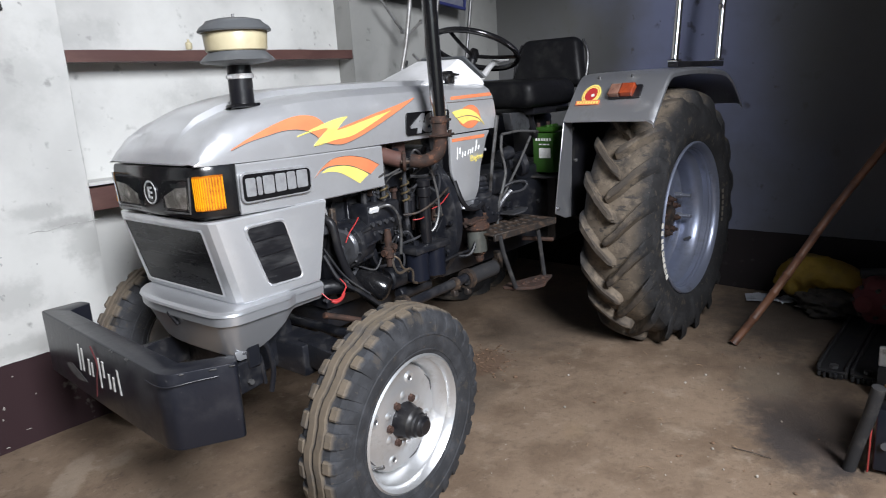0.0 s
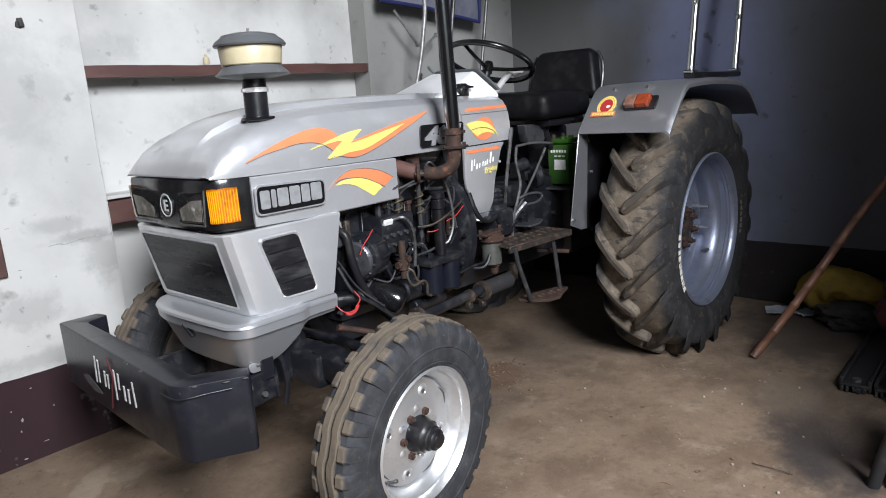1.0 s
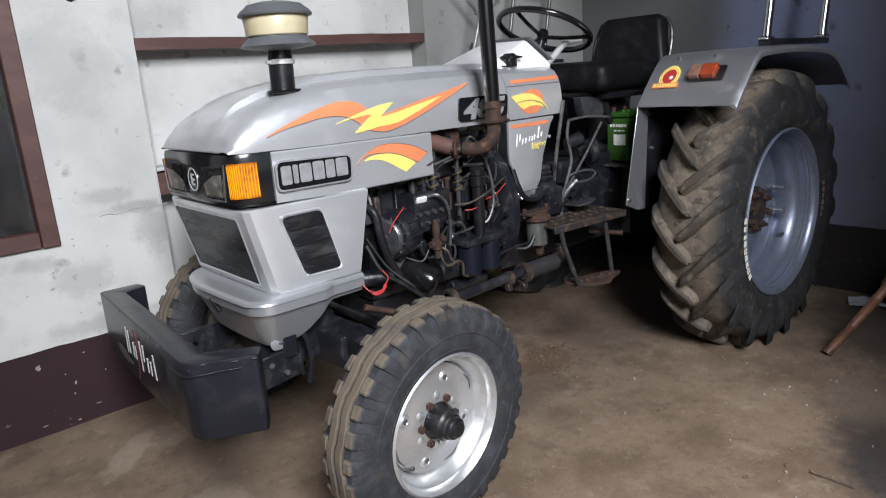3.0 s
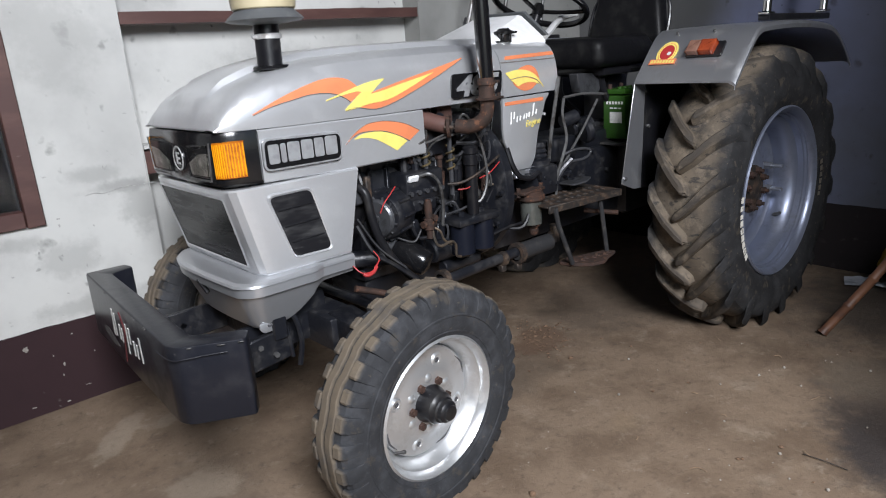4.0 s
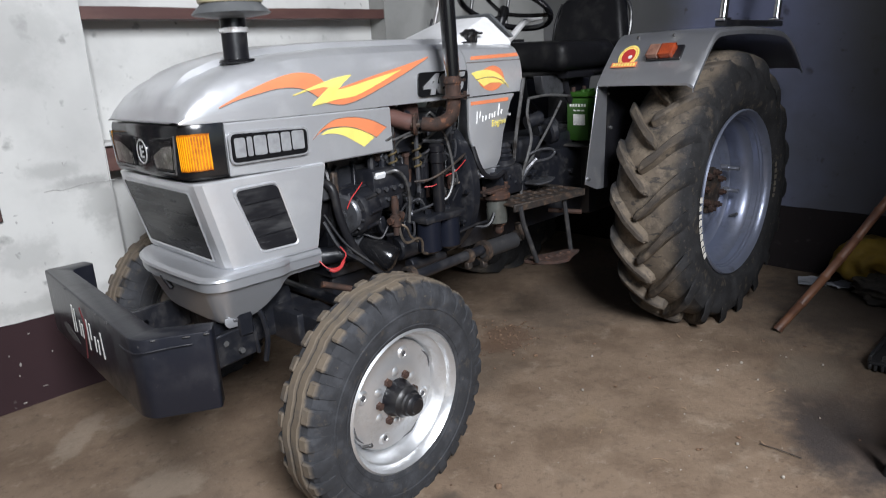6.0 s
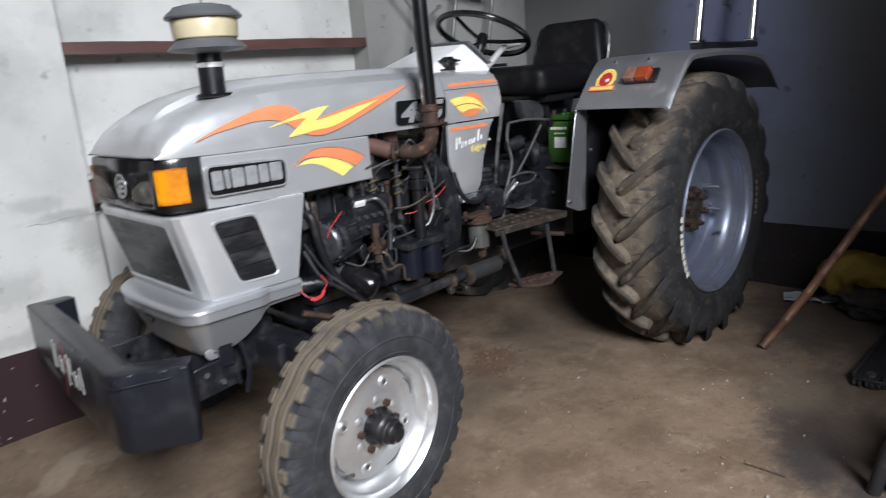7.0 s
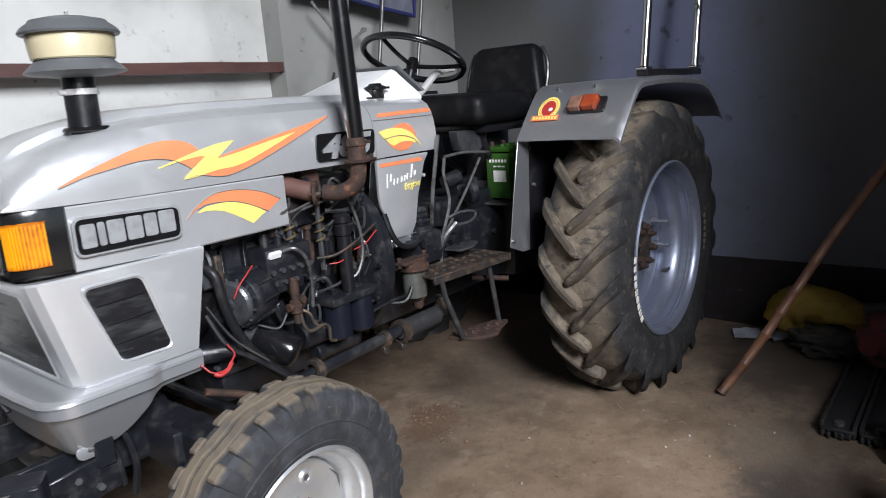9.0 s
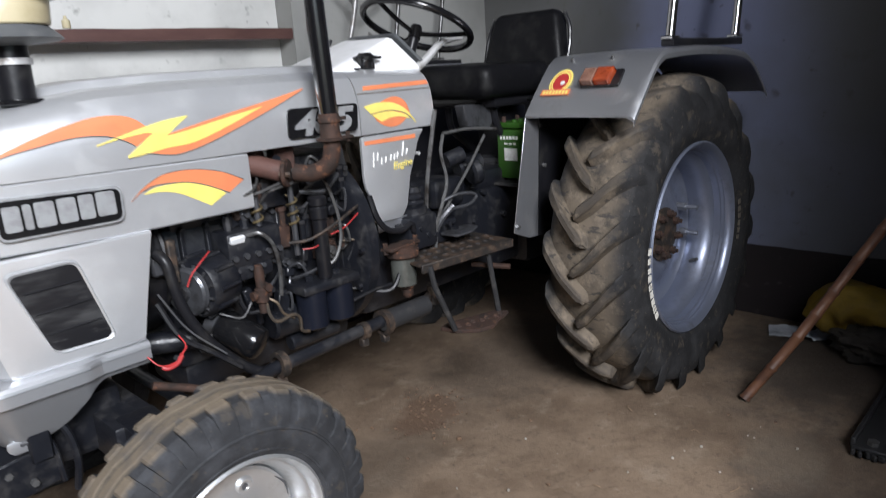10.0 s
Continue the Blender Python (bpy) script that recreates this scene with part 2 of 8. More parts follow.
def wall_mat(name, base, dirt, worn, bump=0.0012):
    """Old limewashed plaster: soft mottling, small grey scuffs, a few flaked spots."""
    m = mat(name, base, 0.85, 0.0, dirt, 1.6, 8, 0.46, 0.78, bump=bump, bump_scale=14)
    n, l = m.node_tree.nodes, m.node_tree.links
    b = shader(m)
    src = b.inputs["Base Color"].links[0].from_socket
    tc = n.new("ShaderNodeTexCoord")
    for sc, lo, hi, col, seed in ((7.0, 0.66, 0.73, worn, 3.1), (26.0, 0.70, 0.76, tuple(v * 0.75 for v in worn), 9.2), (3.2, 0.60, 0.78, dirt, 5.5), (0.9, 0.56, 0.72, dirt, 1.7), (13.0, 0.66, 0.74, worn, 4.4)):
        off = n.new("ShaderNodeVectorMath")
        off.inputs[1].default_value = (seed, seed, seed)
        t = n.new("ShaderNodeTexNoise")
        t.inputs["Scale"].default_value = sc
        t.inputs["Detail"].default_value = 7
        l.new(tc.outputs["Object"], off.inputs[0])
        l.new(off.outputs[0], t.inputs["Vector"])
        r = n.new("ShaderNodeMapRange")
        r.inputs["From Min"].default_value, r.inputs["From Max"].default_value = lo, hi
        r.inputs["To Max"].default_value = 0.75
        l.new(t.outputs[0], r.inputs[0])
        mx = n.new("ShaderNodeMix")
        mx.data_type = "RGBA"
        l.new(r.outputs[0], mx.inputs[0])
        l.new(src, mx.inputs[6])
        mx.inputs[7].default_value = (*col, 1)
        src = mx.outputs[2]
    l.new(src, b.inputs["Base Color"])
    return m


M["wall"] = wall_mat("white_limewash", (0.56, 0.56, 0.54), (0.39, 0.39, 0.38), (0.23, 0.23, 0.22))
# for the unseen doorway wall: its tone is chosen to limit bounced light
M["wall_plain"] = wall_mat("unseen_wall_plaster", (0.26, 0.255, 0.25), (0.20, 0.195, 0.19), (0.10, 0.095, 0.09))
# for the unseen front wall: dark so that the bonnet reflects little
M["wall_dark"] = wall_mat("unseen_dark_plaster", (0.09, 0.088, 0.085), (0.06, 0.058, 0.055), (0.04, 0.038, 0.036))
# dirty pier plaster, greyed further for the shade of the canopy curtain
M["wall_grey"] = wall_mat("dirty_shaded_plaster", (0.25, 0.25, 0.238), (0.17, 0.17, 0.162), (0.12, 0.12, 0.115))
# back wall limewash, its colour lowered to hold the dimness there
M["wall_back"] = wall_mat("shaded_bluish_limewash", (0.145, 0.160, 0.25), (0.10, 0.107, 0.14), (0.04, 0.042, 0.050))


def wall_smudge(m, x, z, rx, rz, amount, color):
    """A soft grimy patch round one place of the side wall."""
    n, l = m.node_tree.nodes, m.node_tree.links
    b = shader(m)
    src = b.inputs["Base Color"].links[0].from_socket
    tc = n.new("ShaderNodeTexCoord")
    mp = n.new("ShaderNodeMapping")
    mp.vector_type = "TEXTURE"
    mp.inputs["Location"].default_value = (x, WALL_FACE, z)
    mp.inputs["Scale"].default_value = (rx, 1, rz)
    l.new(tc.outputs["Object"], mp.inputs[0])
    ln = n.new("ShaderNodeVectorMath")
    ln.operation = "LENGTH"
    l.new(mp.outputs[0], ln.inputs[0])
    t = n.new("ShaderNodeTexNoise")
    t.inputs["Scale"].default_value = 11
    t.inputs["Detail"].default_value = 9
    t.inputs["Roughness"].default_value = 0.7
    l.new(tc.outputs["Object"], t.inputs["Vector"])
    ad = n.new("ShaderNodeMath")
    ad.operation = "MULTIPLY_ADD"
    l.new(t.outputs[0], ad.inputs[0])
    ad.inputs[1].default_value = 1.9
    l.new(ln.outputs["Value"], ad.inputs[2])
    r = n.new("ShaderNodeMapRange")
    r.interpolation_type = "SMOOTHSTEP"
    r.inputs["From Min"].default_value, r.inputs["From Max"].default_value = 1.95, 1.25
    r.inputs["To Max"].default_value = amount
    l.new(ad.outputs[0], r.inputs[0])
    mx = n.new("ShaderNodeMix")
    mx.data_type = "RGBA"
    l.new(r.outputs[0], mx.inputs[0])
    l.new(src, mx.inputs[6])
    mx.inputs[7].default_value = (*color, 1)
    l.new(mx.outputs[2], b.inputs["Base Color"])


WALL_FACE = -0.937
for x, z, rx, rz, amount in ((2.31, 0.86, 0.17, 0.035, 0.75), (2.24, 0.76, 0.10, 0.14, 0.55), (2.40, 0.92, 0.14, 0.05, 0.5), (2.55, 0.60, 0.16, 0.10, 0.45), (2.72, 0.70, 0.14, 0.05, 0.5), (2.45, 1.45, 0.22, 0.30, 0.35),
                             (2.50, 0.40, 0.30, 0.05, 0.5), (1.5, 1.30, 0.35, 0.12, 0.35), (2.05, 1.62, 0.20, 0.10, 0.4)):
    wall_smudge(M["wall"], x, z, rx, rz, amount, (0.30, 0.30, 0.29))


def painted_shade(m, edge, width, color, axis="Y", most=0.85):
    """Shade painted over one end of a wall, or its upper part, with an uneven border."""
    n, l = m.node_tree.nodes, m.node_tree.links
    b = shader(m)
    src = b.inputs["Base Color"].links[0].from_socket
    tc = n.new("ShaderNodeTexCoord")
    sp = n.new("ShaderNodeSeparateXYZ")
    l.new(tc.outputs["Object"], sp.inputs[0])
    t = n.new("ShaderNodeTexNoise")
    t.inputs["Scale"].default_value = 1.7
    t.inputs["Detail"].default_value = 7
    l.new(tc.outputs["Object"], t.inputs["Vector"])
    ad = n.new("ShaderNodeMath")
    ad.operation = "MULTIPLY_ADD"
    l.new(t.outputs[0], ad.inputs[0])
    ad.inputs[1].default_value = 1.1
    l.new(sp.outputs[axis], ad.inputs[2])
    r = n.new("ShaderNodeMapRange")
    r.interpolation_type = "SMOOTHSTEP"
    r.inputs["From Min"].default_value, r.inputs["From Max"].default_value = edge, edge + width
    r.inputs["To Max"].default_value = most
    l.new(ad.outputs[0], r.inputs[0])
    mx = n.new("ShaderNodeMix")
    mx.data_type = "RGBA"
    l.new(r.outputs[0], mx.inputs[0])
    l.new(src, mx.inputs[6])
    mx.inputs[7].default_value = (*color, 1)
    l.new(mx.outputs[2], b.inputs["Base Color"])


# falling light painted darker towards the back wall's right end
painted_shade(M["wall_back"], 0.90, 0.95, (0.100, 0.102, 0.100))
# corner by the pier: shade painted in, with its dirty olive tone
painted_shade(M["wall_back"], 0.85, -0.50, (0.092, 0.090, 0.076))
# upper side wall painted darker as shade, also dimming the bonnet's reflection
painted_shade(M["wall"], 2.15, 0.75, (0.13, 0.125, 0.115), "Z", 0.95)


def tyre_mat(name, r_dust, r_top, y_in, y_out, rubber, dust, worn, spread=1.0):
    """Black rubber, dusty on the tread between the lugs, scuffed darker on the lug tops and shoulders."""
    m = mat(name, rubber, 0.75, 0.0, tuple(v * 2.0 for v in rubber), 14, lo=0.42, hi=0.75, rough2=0.9, bump=0.0015, bump_scale=70)
    n, l = m.node_tree.nodes, m.node_tree.links
    b = shader(m)
    src = b.inputs["Base Color"].links[0].from_socket
    tc = n.new("ShaderNodeTexCoord")
    sp = n.new("ShaderNodeSeparateXYZ")
    l.new(tc.outputs["Object"], sp.inputs[0])

    def math_node(op, a, bb=None, c=None):
        k = n.new("ShaderNodeMath")
        k.operation = op
        for i, v in enumerate((a, bb, c)):
            if v is None:
                continue
            if isinstance(v, (int, float)):
                k.inputs[i].default_value = v
            else:
                l.new(v, k.inputs[i])
        return k.outputs[0]

    def noise_of(scale, seed, stretch=(1, 1, 1)):
        mp = n.new("ShaderNodeMapping")
        mp.inputs["Location"].default_value = (seed, seed, seed)
        mp.inputs["Scale"].default_value = stretch
        l.new(tc.outputs["Object"], mp.inputs[0])
        t = n.new("ShaderNodeTexNoise")
        t.inputs["Scale"].default_value = scale
        t.inputs["Detail"].default_value = 7
        t.inputs["Roughness"].default_value = 0.65
        l.new(mp.outputs[0], t.inputs["Vector"])
        return t.outputs[0]

    def ramp(v, a, z, top=1.0):
        r = n.new("ShaderNodeMapRange")
        r.interpolation_type = "SMOOTHSTEP"
        r.inputs["From Min"].default_value, r.inputs["From Max"].default_value = a, z
        r.inputs["To Max"].default_value = top
        l.new(v, r.inputs[0])
        return r.outputs[0]

    def blend(f, col):
        nonlocal src
        mx = n.new("ShaderNodeMix")
        mx.data_type = "RGBA"
        l.new(f, mx.inputs[0])
        l.new(src, mx.inputs[6])
        mx.inputs[7].default_value = (*col, 1)
        src = mx.outputs[2]

    rad = math_node("SQRT", math_node("ADD", math_node("MULTIPLY", sp.outputs["X"], sp.outputs["X"]), math_node("MULTIPLY", sp.outputs["Z"], sp.outputs["Z"])))
    wobble = math_node("SUBTRACT", noise_of(11, 2.0), 0.5)
    rad_w = math_node("MULTIPLY_ADD", wobble, 0.05 * spread, rad)
    y_w = math_node("MULTIPLY_ADD", wobble, 0.12, math_node("ABSOLUTE", sp.outputs["Y"]))
    tread = math_node("MULTIPLY", ramp(rad_w, r_dust - 0.03 * spread, r_dust + 0.02 * spread), ramp(y_w, y_out, y_in))
    blend(math_node("MULTIPLY", tread, ramp(noise_of(9, 5.0), 0.22, 0.50)), dust)
    blend(math_node("MULTIPLY", math_node("MULTIPLY", tread, ramp(noise_of(20, 8.0), 0.5, 0.62)), 0.7), tuple(v * 1.45 for v in dust))
    blend(ramp(noise_of(34, 4.0, (1, 0.35, 1)), 0.56, 0.64, 0.75), tuple(v * 1.6 for v in rubber))
    blend(ramp(noise_of(60, 9.0), 0.62, 0.70, 0.5), tuple(v * 1.1 for v in dust))
    blend(ramp(noise_of(24, 12.0, (1, 0.4, 1)), 0.57, 0.66, 0.55), tuple(0.25 * u + 0.55 * v for u, v in zip(rubber, dust)))
    blend(math_node("MULTIPLY", ramp(rad, r_top - 0.012, r_top + 0.002), ramp(noise_of(16, 3.0), 0.28, 0.50, 0.9)), worn)
    blend(math_node("MULTIPLY", ramp(rad_w, r_dust - 0.03 * spread, r_dust + 0.02 * spread), ramp(noise_of(10, 6.0), 0.46, 0.78, 0.75)), tuple(v * 1.8 for v in rubber))
    l.new(src, b.inputs["Base Color"])
    return m


M["tyre_rear"] = tyre_mat("dusty_rear_tyre", 0.575, 0.630, 0.075, 0.160, (0.019, 0.019, 0.020), (0.145, 0.117, 0.088), (0.056, 0.047, 0.039))
M["tyre_front"] = tyre_mat("dusty_front_tyre", 0.354, 0.362, 0.072, 0.092, (0.027, 0.028, 0.031), (0.105, 0.086, 0.065), (0.140, 0.112, 0.082), 0.22)
M["dado"] = wall_mat("maroon_dado", (0.034, 0.0175, 0.020), (0.024, 0.013, 0.015), (0.22, 0.20, 0.18))
M["dado_back"] = wall_mat("black_dado", (0.022, 0.018, 0.019), (0.016, 0.014, 0.015), (0.05, 0.045, 0.045))


def floor_mat():
    """Worn earthy concrete: pale trodden dust, brown mottling, dark oil patches, painted shade and fine grit."""
    m = mat("earthy_concrete", (0.215, 0.156, 0.110), 0.75, 0.0, (0.150, 0.105, 0.072), 3.2, 11, 0.42, 0.64,
            color3=(0.262, 0.203, 0.150), scale3=6.0, lo3=0.54, hi3=0.72, bump=0.005, bump_scale=24)
    n, l = m.node_tree.nodes, m.node_tree.links
    b = shader(m)
    src = b.inputs["Base Color"].links[0].from_socket
    tc = n.new("ShaderNodeTexCoord")
    warp = n.new("ShaderNodeTexNoise")
    warp.inputs["Scale"].default_value = 7.0
    warp.inputs["Detail"].default_value = 10
    warp.inputs["Roughness"].default_value = 0.72
    l.new(tc.outputs["Object"], warp.inputs["Vector"])

    for k in [k for k in n if k.bl_idname == "ShaderNodeTexNoise" and abs(k.inputs["Scale"].default_value - 24) < 0.1]:
        k.inputs["Detail"].default_value, k.inputs["Roughness"].default_value = 12, 0.72

    def spot(x, y, rx, ry, amount, col, rot=0.0, crisp=False):
        nonlocal src
        mp = n.new("ShaderNodeMapping")
        mp.vector_type = "TEXTURE"
        mp.inputs["Location"].default_value = (x, y, 0)
        mp.inputs["Rotation"].default_value = (0, 0, rot)
        mp.inputs["Scale"].default_value = (rx, ry, 1)
        l.new(tc.outputs["Object"], mp.inputs[0])
        ln = n.new("ShaderNodeVectorMath")
        ln.operation = "LENGTH"
        l.new(mp.outputs[0], ln.inputs[0])
        ad = n.new("ShaderNodeMath")
        ad.operation = "MULTIPLY_ADD"
        l.new(warp.outputs[0], ad.inputs[0])
        ad.inputs[1].default_value = 1.6
        l.new(ln.outputs["Value"], ad.inputs[2])
        r = n.new("ShaderNodeMapRange")
        r.interpolation_type = "SMOOTHSTEP"
        r.inputs["From Min"].default_value, r.inputs["From Max"].default_value = (1.72, 1.40) if crisp else (1.85, 1.15)
        r.inputs["To Max"].default_value = amount
        l.new(ad.outputs[0], r.inputs[0])
        mx = n.new("ShaderNodeMix")
        mx.data_type = "RGBA"
        l.new(r.outputs[0], mx.inputs[0])
        l.new(src, mx.inputs[6])
        mx.inputs[7].default_value = (*col, 1)
        src = mx.outputs[2]

    def speckle(scale, lo, hi, amount, col, seed):
        nonlocal src
        off = n.new("ShaderNodeVectorMath")
        off.inputs[1].default_value = (seed, seed, 0)
        l.new(tc.outputs["Object"], off.inputs[0])
        t = n.new("ShaderNodeTexNoise")
        t.inputs["Scale"].default_value = scale
        t.inputs["Detail"].default_value = 8
        t.inputs["Roughness"].default_value = 0.7
        l.new(off.outputs[0], t.inputs["Vector"])
        r = n.new("ShaderNodeMapRange")
        r.interpolation_type = "SMOOTHSTEP"
        r.inputs["From Min"].default_value, r.inputs["From Max"].default_value = lo, hi
        r.inputs["To Max"].default_value = amount
        l.new(t.outputs[0], r.inputs[0])
        mx = n.new("ShaderNodeMix")
        mx.data_type = "RGBA"
        l.new(r.outputs[0], mx.inputs[0])
        l.new(src, mx.inputs[6])
        mx.inputs[7].default_value = (*col, 1)
        src = mx.outputs[2]

    speckle(9.0, 0.52, 0.66, 0.45, (0.115, 0.082, 0.058), 3.3)
    speckle(26.0, 0.55, 0.66, 0.55, (0.10, 0.073, 0.052), 5.7)
    speckle(14.0, 0.58, 0.68, 0.40, (0.33, 0.27, 0.21), 7.1)
    speckle(90.0, 0.60, 0.70, 0.6, (0.30, 0.245, 0.19), 1.9)
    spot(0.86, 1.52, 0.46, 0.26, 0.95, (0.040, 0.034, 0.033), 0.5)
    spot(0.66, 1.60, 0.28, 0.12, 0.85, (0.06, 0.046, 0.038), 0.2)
    # light falloff at the back and shade under the tractor's rear, painted dark
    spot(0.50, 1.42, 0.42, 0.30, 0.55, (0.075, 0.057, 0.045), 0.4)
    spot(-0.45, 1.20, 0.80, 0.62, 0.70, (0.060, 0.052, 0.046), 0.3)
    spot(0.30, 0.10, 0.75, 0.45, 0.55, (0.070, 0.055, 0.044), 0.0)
    # darker floor below the engine and the bumper
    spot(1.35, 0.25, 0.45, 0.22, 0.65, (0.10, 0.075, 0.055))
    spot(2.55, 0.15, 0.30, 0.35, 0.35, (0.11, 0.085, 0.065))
    spot(0.45, 1.30, 0.26, 0.16, 0.25, (0.30, 0.25, 0.19), 0.3)
    spot(2.523, 0.051, 0.16, 0.13, 0.40, (0.32, 0.265, 0.205), -0.6, True)
    spot(2.607, -0.513, 0.07, 0.20, 0.42, (0.33, 0.275, 0.215), -0.7, True)
    spot(2.43, -0.487, 0.05, 0.10, 0.35, (0.32, 0.265, 0.205), -0.9, True)
    spot(1.287, 0.819, 0.10, 0.07, 0.22, (0.28, 0.20, 0.12), 0.4)
    spot(0.939, 0.133, 0.20, 0.13, 0.6, (0.12, 0.07, 0.045), 0.3, True)
    spot(1.99, 0.79, 0.07, 0.06, 0.7, (0.06, 0.05, 0.04))
    spot(0.95, 1.62, 0.10, 0.08, 0.6, (0.08, 0.06, 0.05), 0.3)
    t = n.new("ShaderNodeTexNoise")
    t.inputs["Scale"].default_value = 55
    t.inputs["Detail"].default_value = 4
    l.new(tc.outputs["Object"], t.inputs["Vector"])
    r = n.new("ShaderNodeMapRange")
    r.inputs["From Min"].default_value, r.inputs["From Max"].default_value = 0.62, 0.75
    r.inputs["To Max"].default_value = 0.5
    l.new(t.outputs[0], r.inputs[0])
    mx = n.new("ShaderNodeMix")
    mx.data_type = "RGBA"
    l.new(r.outputs[0], mx.inputs[0])
    l.new(src, mx.inputs[6])
    mx.inputs[7].default_value = (0.09, 0.068, 0.05, 1)
    l.new(mx.outputs[2], b.inputs["Base Color"])
    return m


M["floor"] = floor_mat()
for key, level in (("vinyl", 0.13), ("engine", 0.6), ("tyre_rear", 0.2), ("tyre_front", 0.25), ("bumper", 0.35), ("hose", 0.3), ("iron", 0.3), ("dado", 0.25), ("dado_back", 0.2), ("floor", 0.3), ("mesh", 0.2), ("navy", 0.25), ("engine_grey", 0.5)):
    shader(M[key]).inputs["Specular IOR Level"].default_value = level


# ---- building helpers ----
def merge(bm, tmp, m=None):
    table = {v: bm.verts.new((m @ v.co) if m else v.co) for v in tmp.verts}
    for f in tmp.faces:
        g = bm.faces.new([table[v] for v in f.verts])
        g.material_index = f.material_index
    tmp.free()
    return bm


def rbox(bm, c, s, bevel=0.0, seg=2, turn=(0, 0, 0), slot=0):
    t = bmesh.new()
    bmesh.ops.create_cube(t, size=1.0)
    for v in t.verts:
        v.co = Vector((v.co.x * s[0], v.co.y * s[1], v.co.z * s[2]))
    if bevel:
        bmesh.ops.bevel(t, geom=list(t.edges), offset=bevel, segments=seg, affect="EDGES", profile=0.5)
    for f in t.faces:
        f.material_index = slot
    return merge(bm, t, pose(*c, *turn))


def axis_matrix(a, b):
    a, b = Vector(a), Vector(b)
    return Matrix.Translation(a) @ (b - a).to_track_quat("Z", "Y").to_matrix().to_4x4()


def lathe(bm, profile, m=None, n=28, closed=False, slot=0):
    """Turns (radius, height) pairs round the z axis."""
    m = m or Matrix()
    rings = []
    for r, h in profile:
        if r < 1e-6:
            rings.append([bm.verts.new(m @ Vector((0, 0, h)))])
        else:
            rings.append([bm.verts.new(m @ Vector((r * math.cos(2 * math.pi * k / n), r * math.sin(2 * math.pi * k / n), h))) for k in range(n)])
    pairs = list(zip(rings, rings[1:])) + ([(rings[-1], rings[0])] if closed else [])
    for p, q in pairs:
        for k in range(n):
            j = (k + 1) % n
            vs = []
            for v in (p[k % len(p)], p[j % len(p)], q[j % len(q)], q[k % len(q)]):
                if v not in vs:
                    vs.append(v)
            if len(vs) > 2:
                bm.faces.new(vs).material_index = slot
    return bm


def rod(bm, a, b, r, r2=None, n=14, chamfer=0.0, slot=0):
    length = (Vector(b) - Vector(a)).length
    r2 = r if r2 is None else r2
    if chamfer:
        prof = [(0, 0), (r - chamfer, 0), (r, chamfer), (r2, length - chamfer), (r2 - chamfer, length), (0, length)]
    else:
        prof = [(0, 0), (r, 0), (r2, length), (0, length)]
    return lathe(bm, prof, axis_matrix(a, b), n, slot=slot)


def curve_points(pts, per=6):
    p = [Vector(v) for v in pts]
    p = [2 * p[0] - p[1]] + p + [2 * p[-1] - p[-2]]
    out = []
    for i in range(1, len(p) - 2):
        for k in range(per):
            t = k / per
            a, b, c, d = p[i - 1], p[i], p[i + 1], p[i + 2]
            out.append(0.5 * ((2 * b) + (c - a) * t + (2 * a - 5 * b + 4 * c - d) * t * t + (3 * b - a - 3 * c + d) * t ** 3))
    out.append(p[-2])
    return out


def loft(bm, rings, closed=True, caps=True, slot=0):
    vr = [[bm.verts.new(v) for v in ring] for ring in rings]
    n = len(vr[0])
    for p, q in zip(vr, vr[1:]):
        for k in range(n if closed else n - 1):
            j = (k + 1) % n
            bm.faces.new((p[k], p[j], q[j], q[k])).material_index = slot
    if caps and closed:
        bm.faces.new(list(reversed(vr[0]))).material_index = slot
        bm.faces.new(vr[-1]).material_index = slot
    return bm


def tube(bm, pts, r, n=9, per=6, straight=False, slot=0):
    path = [Vector(v) for v in pts] if straight else curve_points(pts, per)
    rings, up = [], None
    for i, p in enumerate(path):
        d = (path[min(i + 1, len(path) - 1)] - path[max(i - 1, 0)]).normalized()
        side = d.cross(up if up is not None else (Vector((0, 0, 1)) if abs(d.z) < 0.9 else Vector((1, 0, 0)))).normalized()
        up = side.cross(d).normalized()
        rr = r(i / (len(path) - 1)) if callable(r) else r
        rings.append([p + rr * (math.cos(2 * math.pi * k / n) * side + math.sin(2 * math.pi * k / n) * up) for k in range(n)])
    return loft(bm, rings, slot=slot)


def prism(bm, poly, depth, m, bevel=0.0, seg=2, slot=0):
    """A flat outline (u, v) thickened by depth along its local z, then placed by m."""
    t = bmesh.new()
    low = [t.verts.new((u, v, 0)) for u, v in poly]
    top = [t.verts.new((u, v, depth)) for u, v in poly]
    t.faces.new(list(reversed(low)))
    t.faces.new(top)
    for k in range(len(poly)):
        j = (k + 1) % len(poly)
        t.faces.new((low[k], low[j], top[j], top[k]))
    bmesh.ops.recalc_face_normals(t, faces=list(t.faces))
    if bevel:
        bmesh.ops.bevel(t, geom=list(t.edges), offset=bevel, segments=seg, affect="EDGES", profile=0.5)
    for f in t.faces:
        f.material_index = slot
    return merge(bm, t, m)


# planes: outlines in (x, z) seen from the tractor's left, in (y, z) seen from its front, in (x, y) from above
def side_plane(y):
    return Matrix(((1, 0, 0, 0), (0, 0, -1, y), (0, 1, 0, 0), (0, 0, 0, 1)))


def front_plane(x):
    return Matrix(((0, 0, 1, x), (1, 0, 0, 0), (0, 1, 0, 0), (0, 0, 0, 1)))


def top_plane(z):
    return Matrix.Translation((0, 0, z))


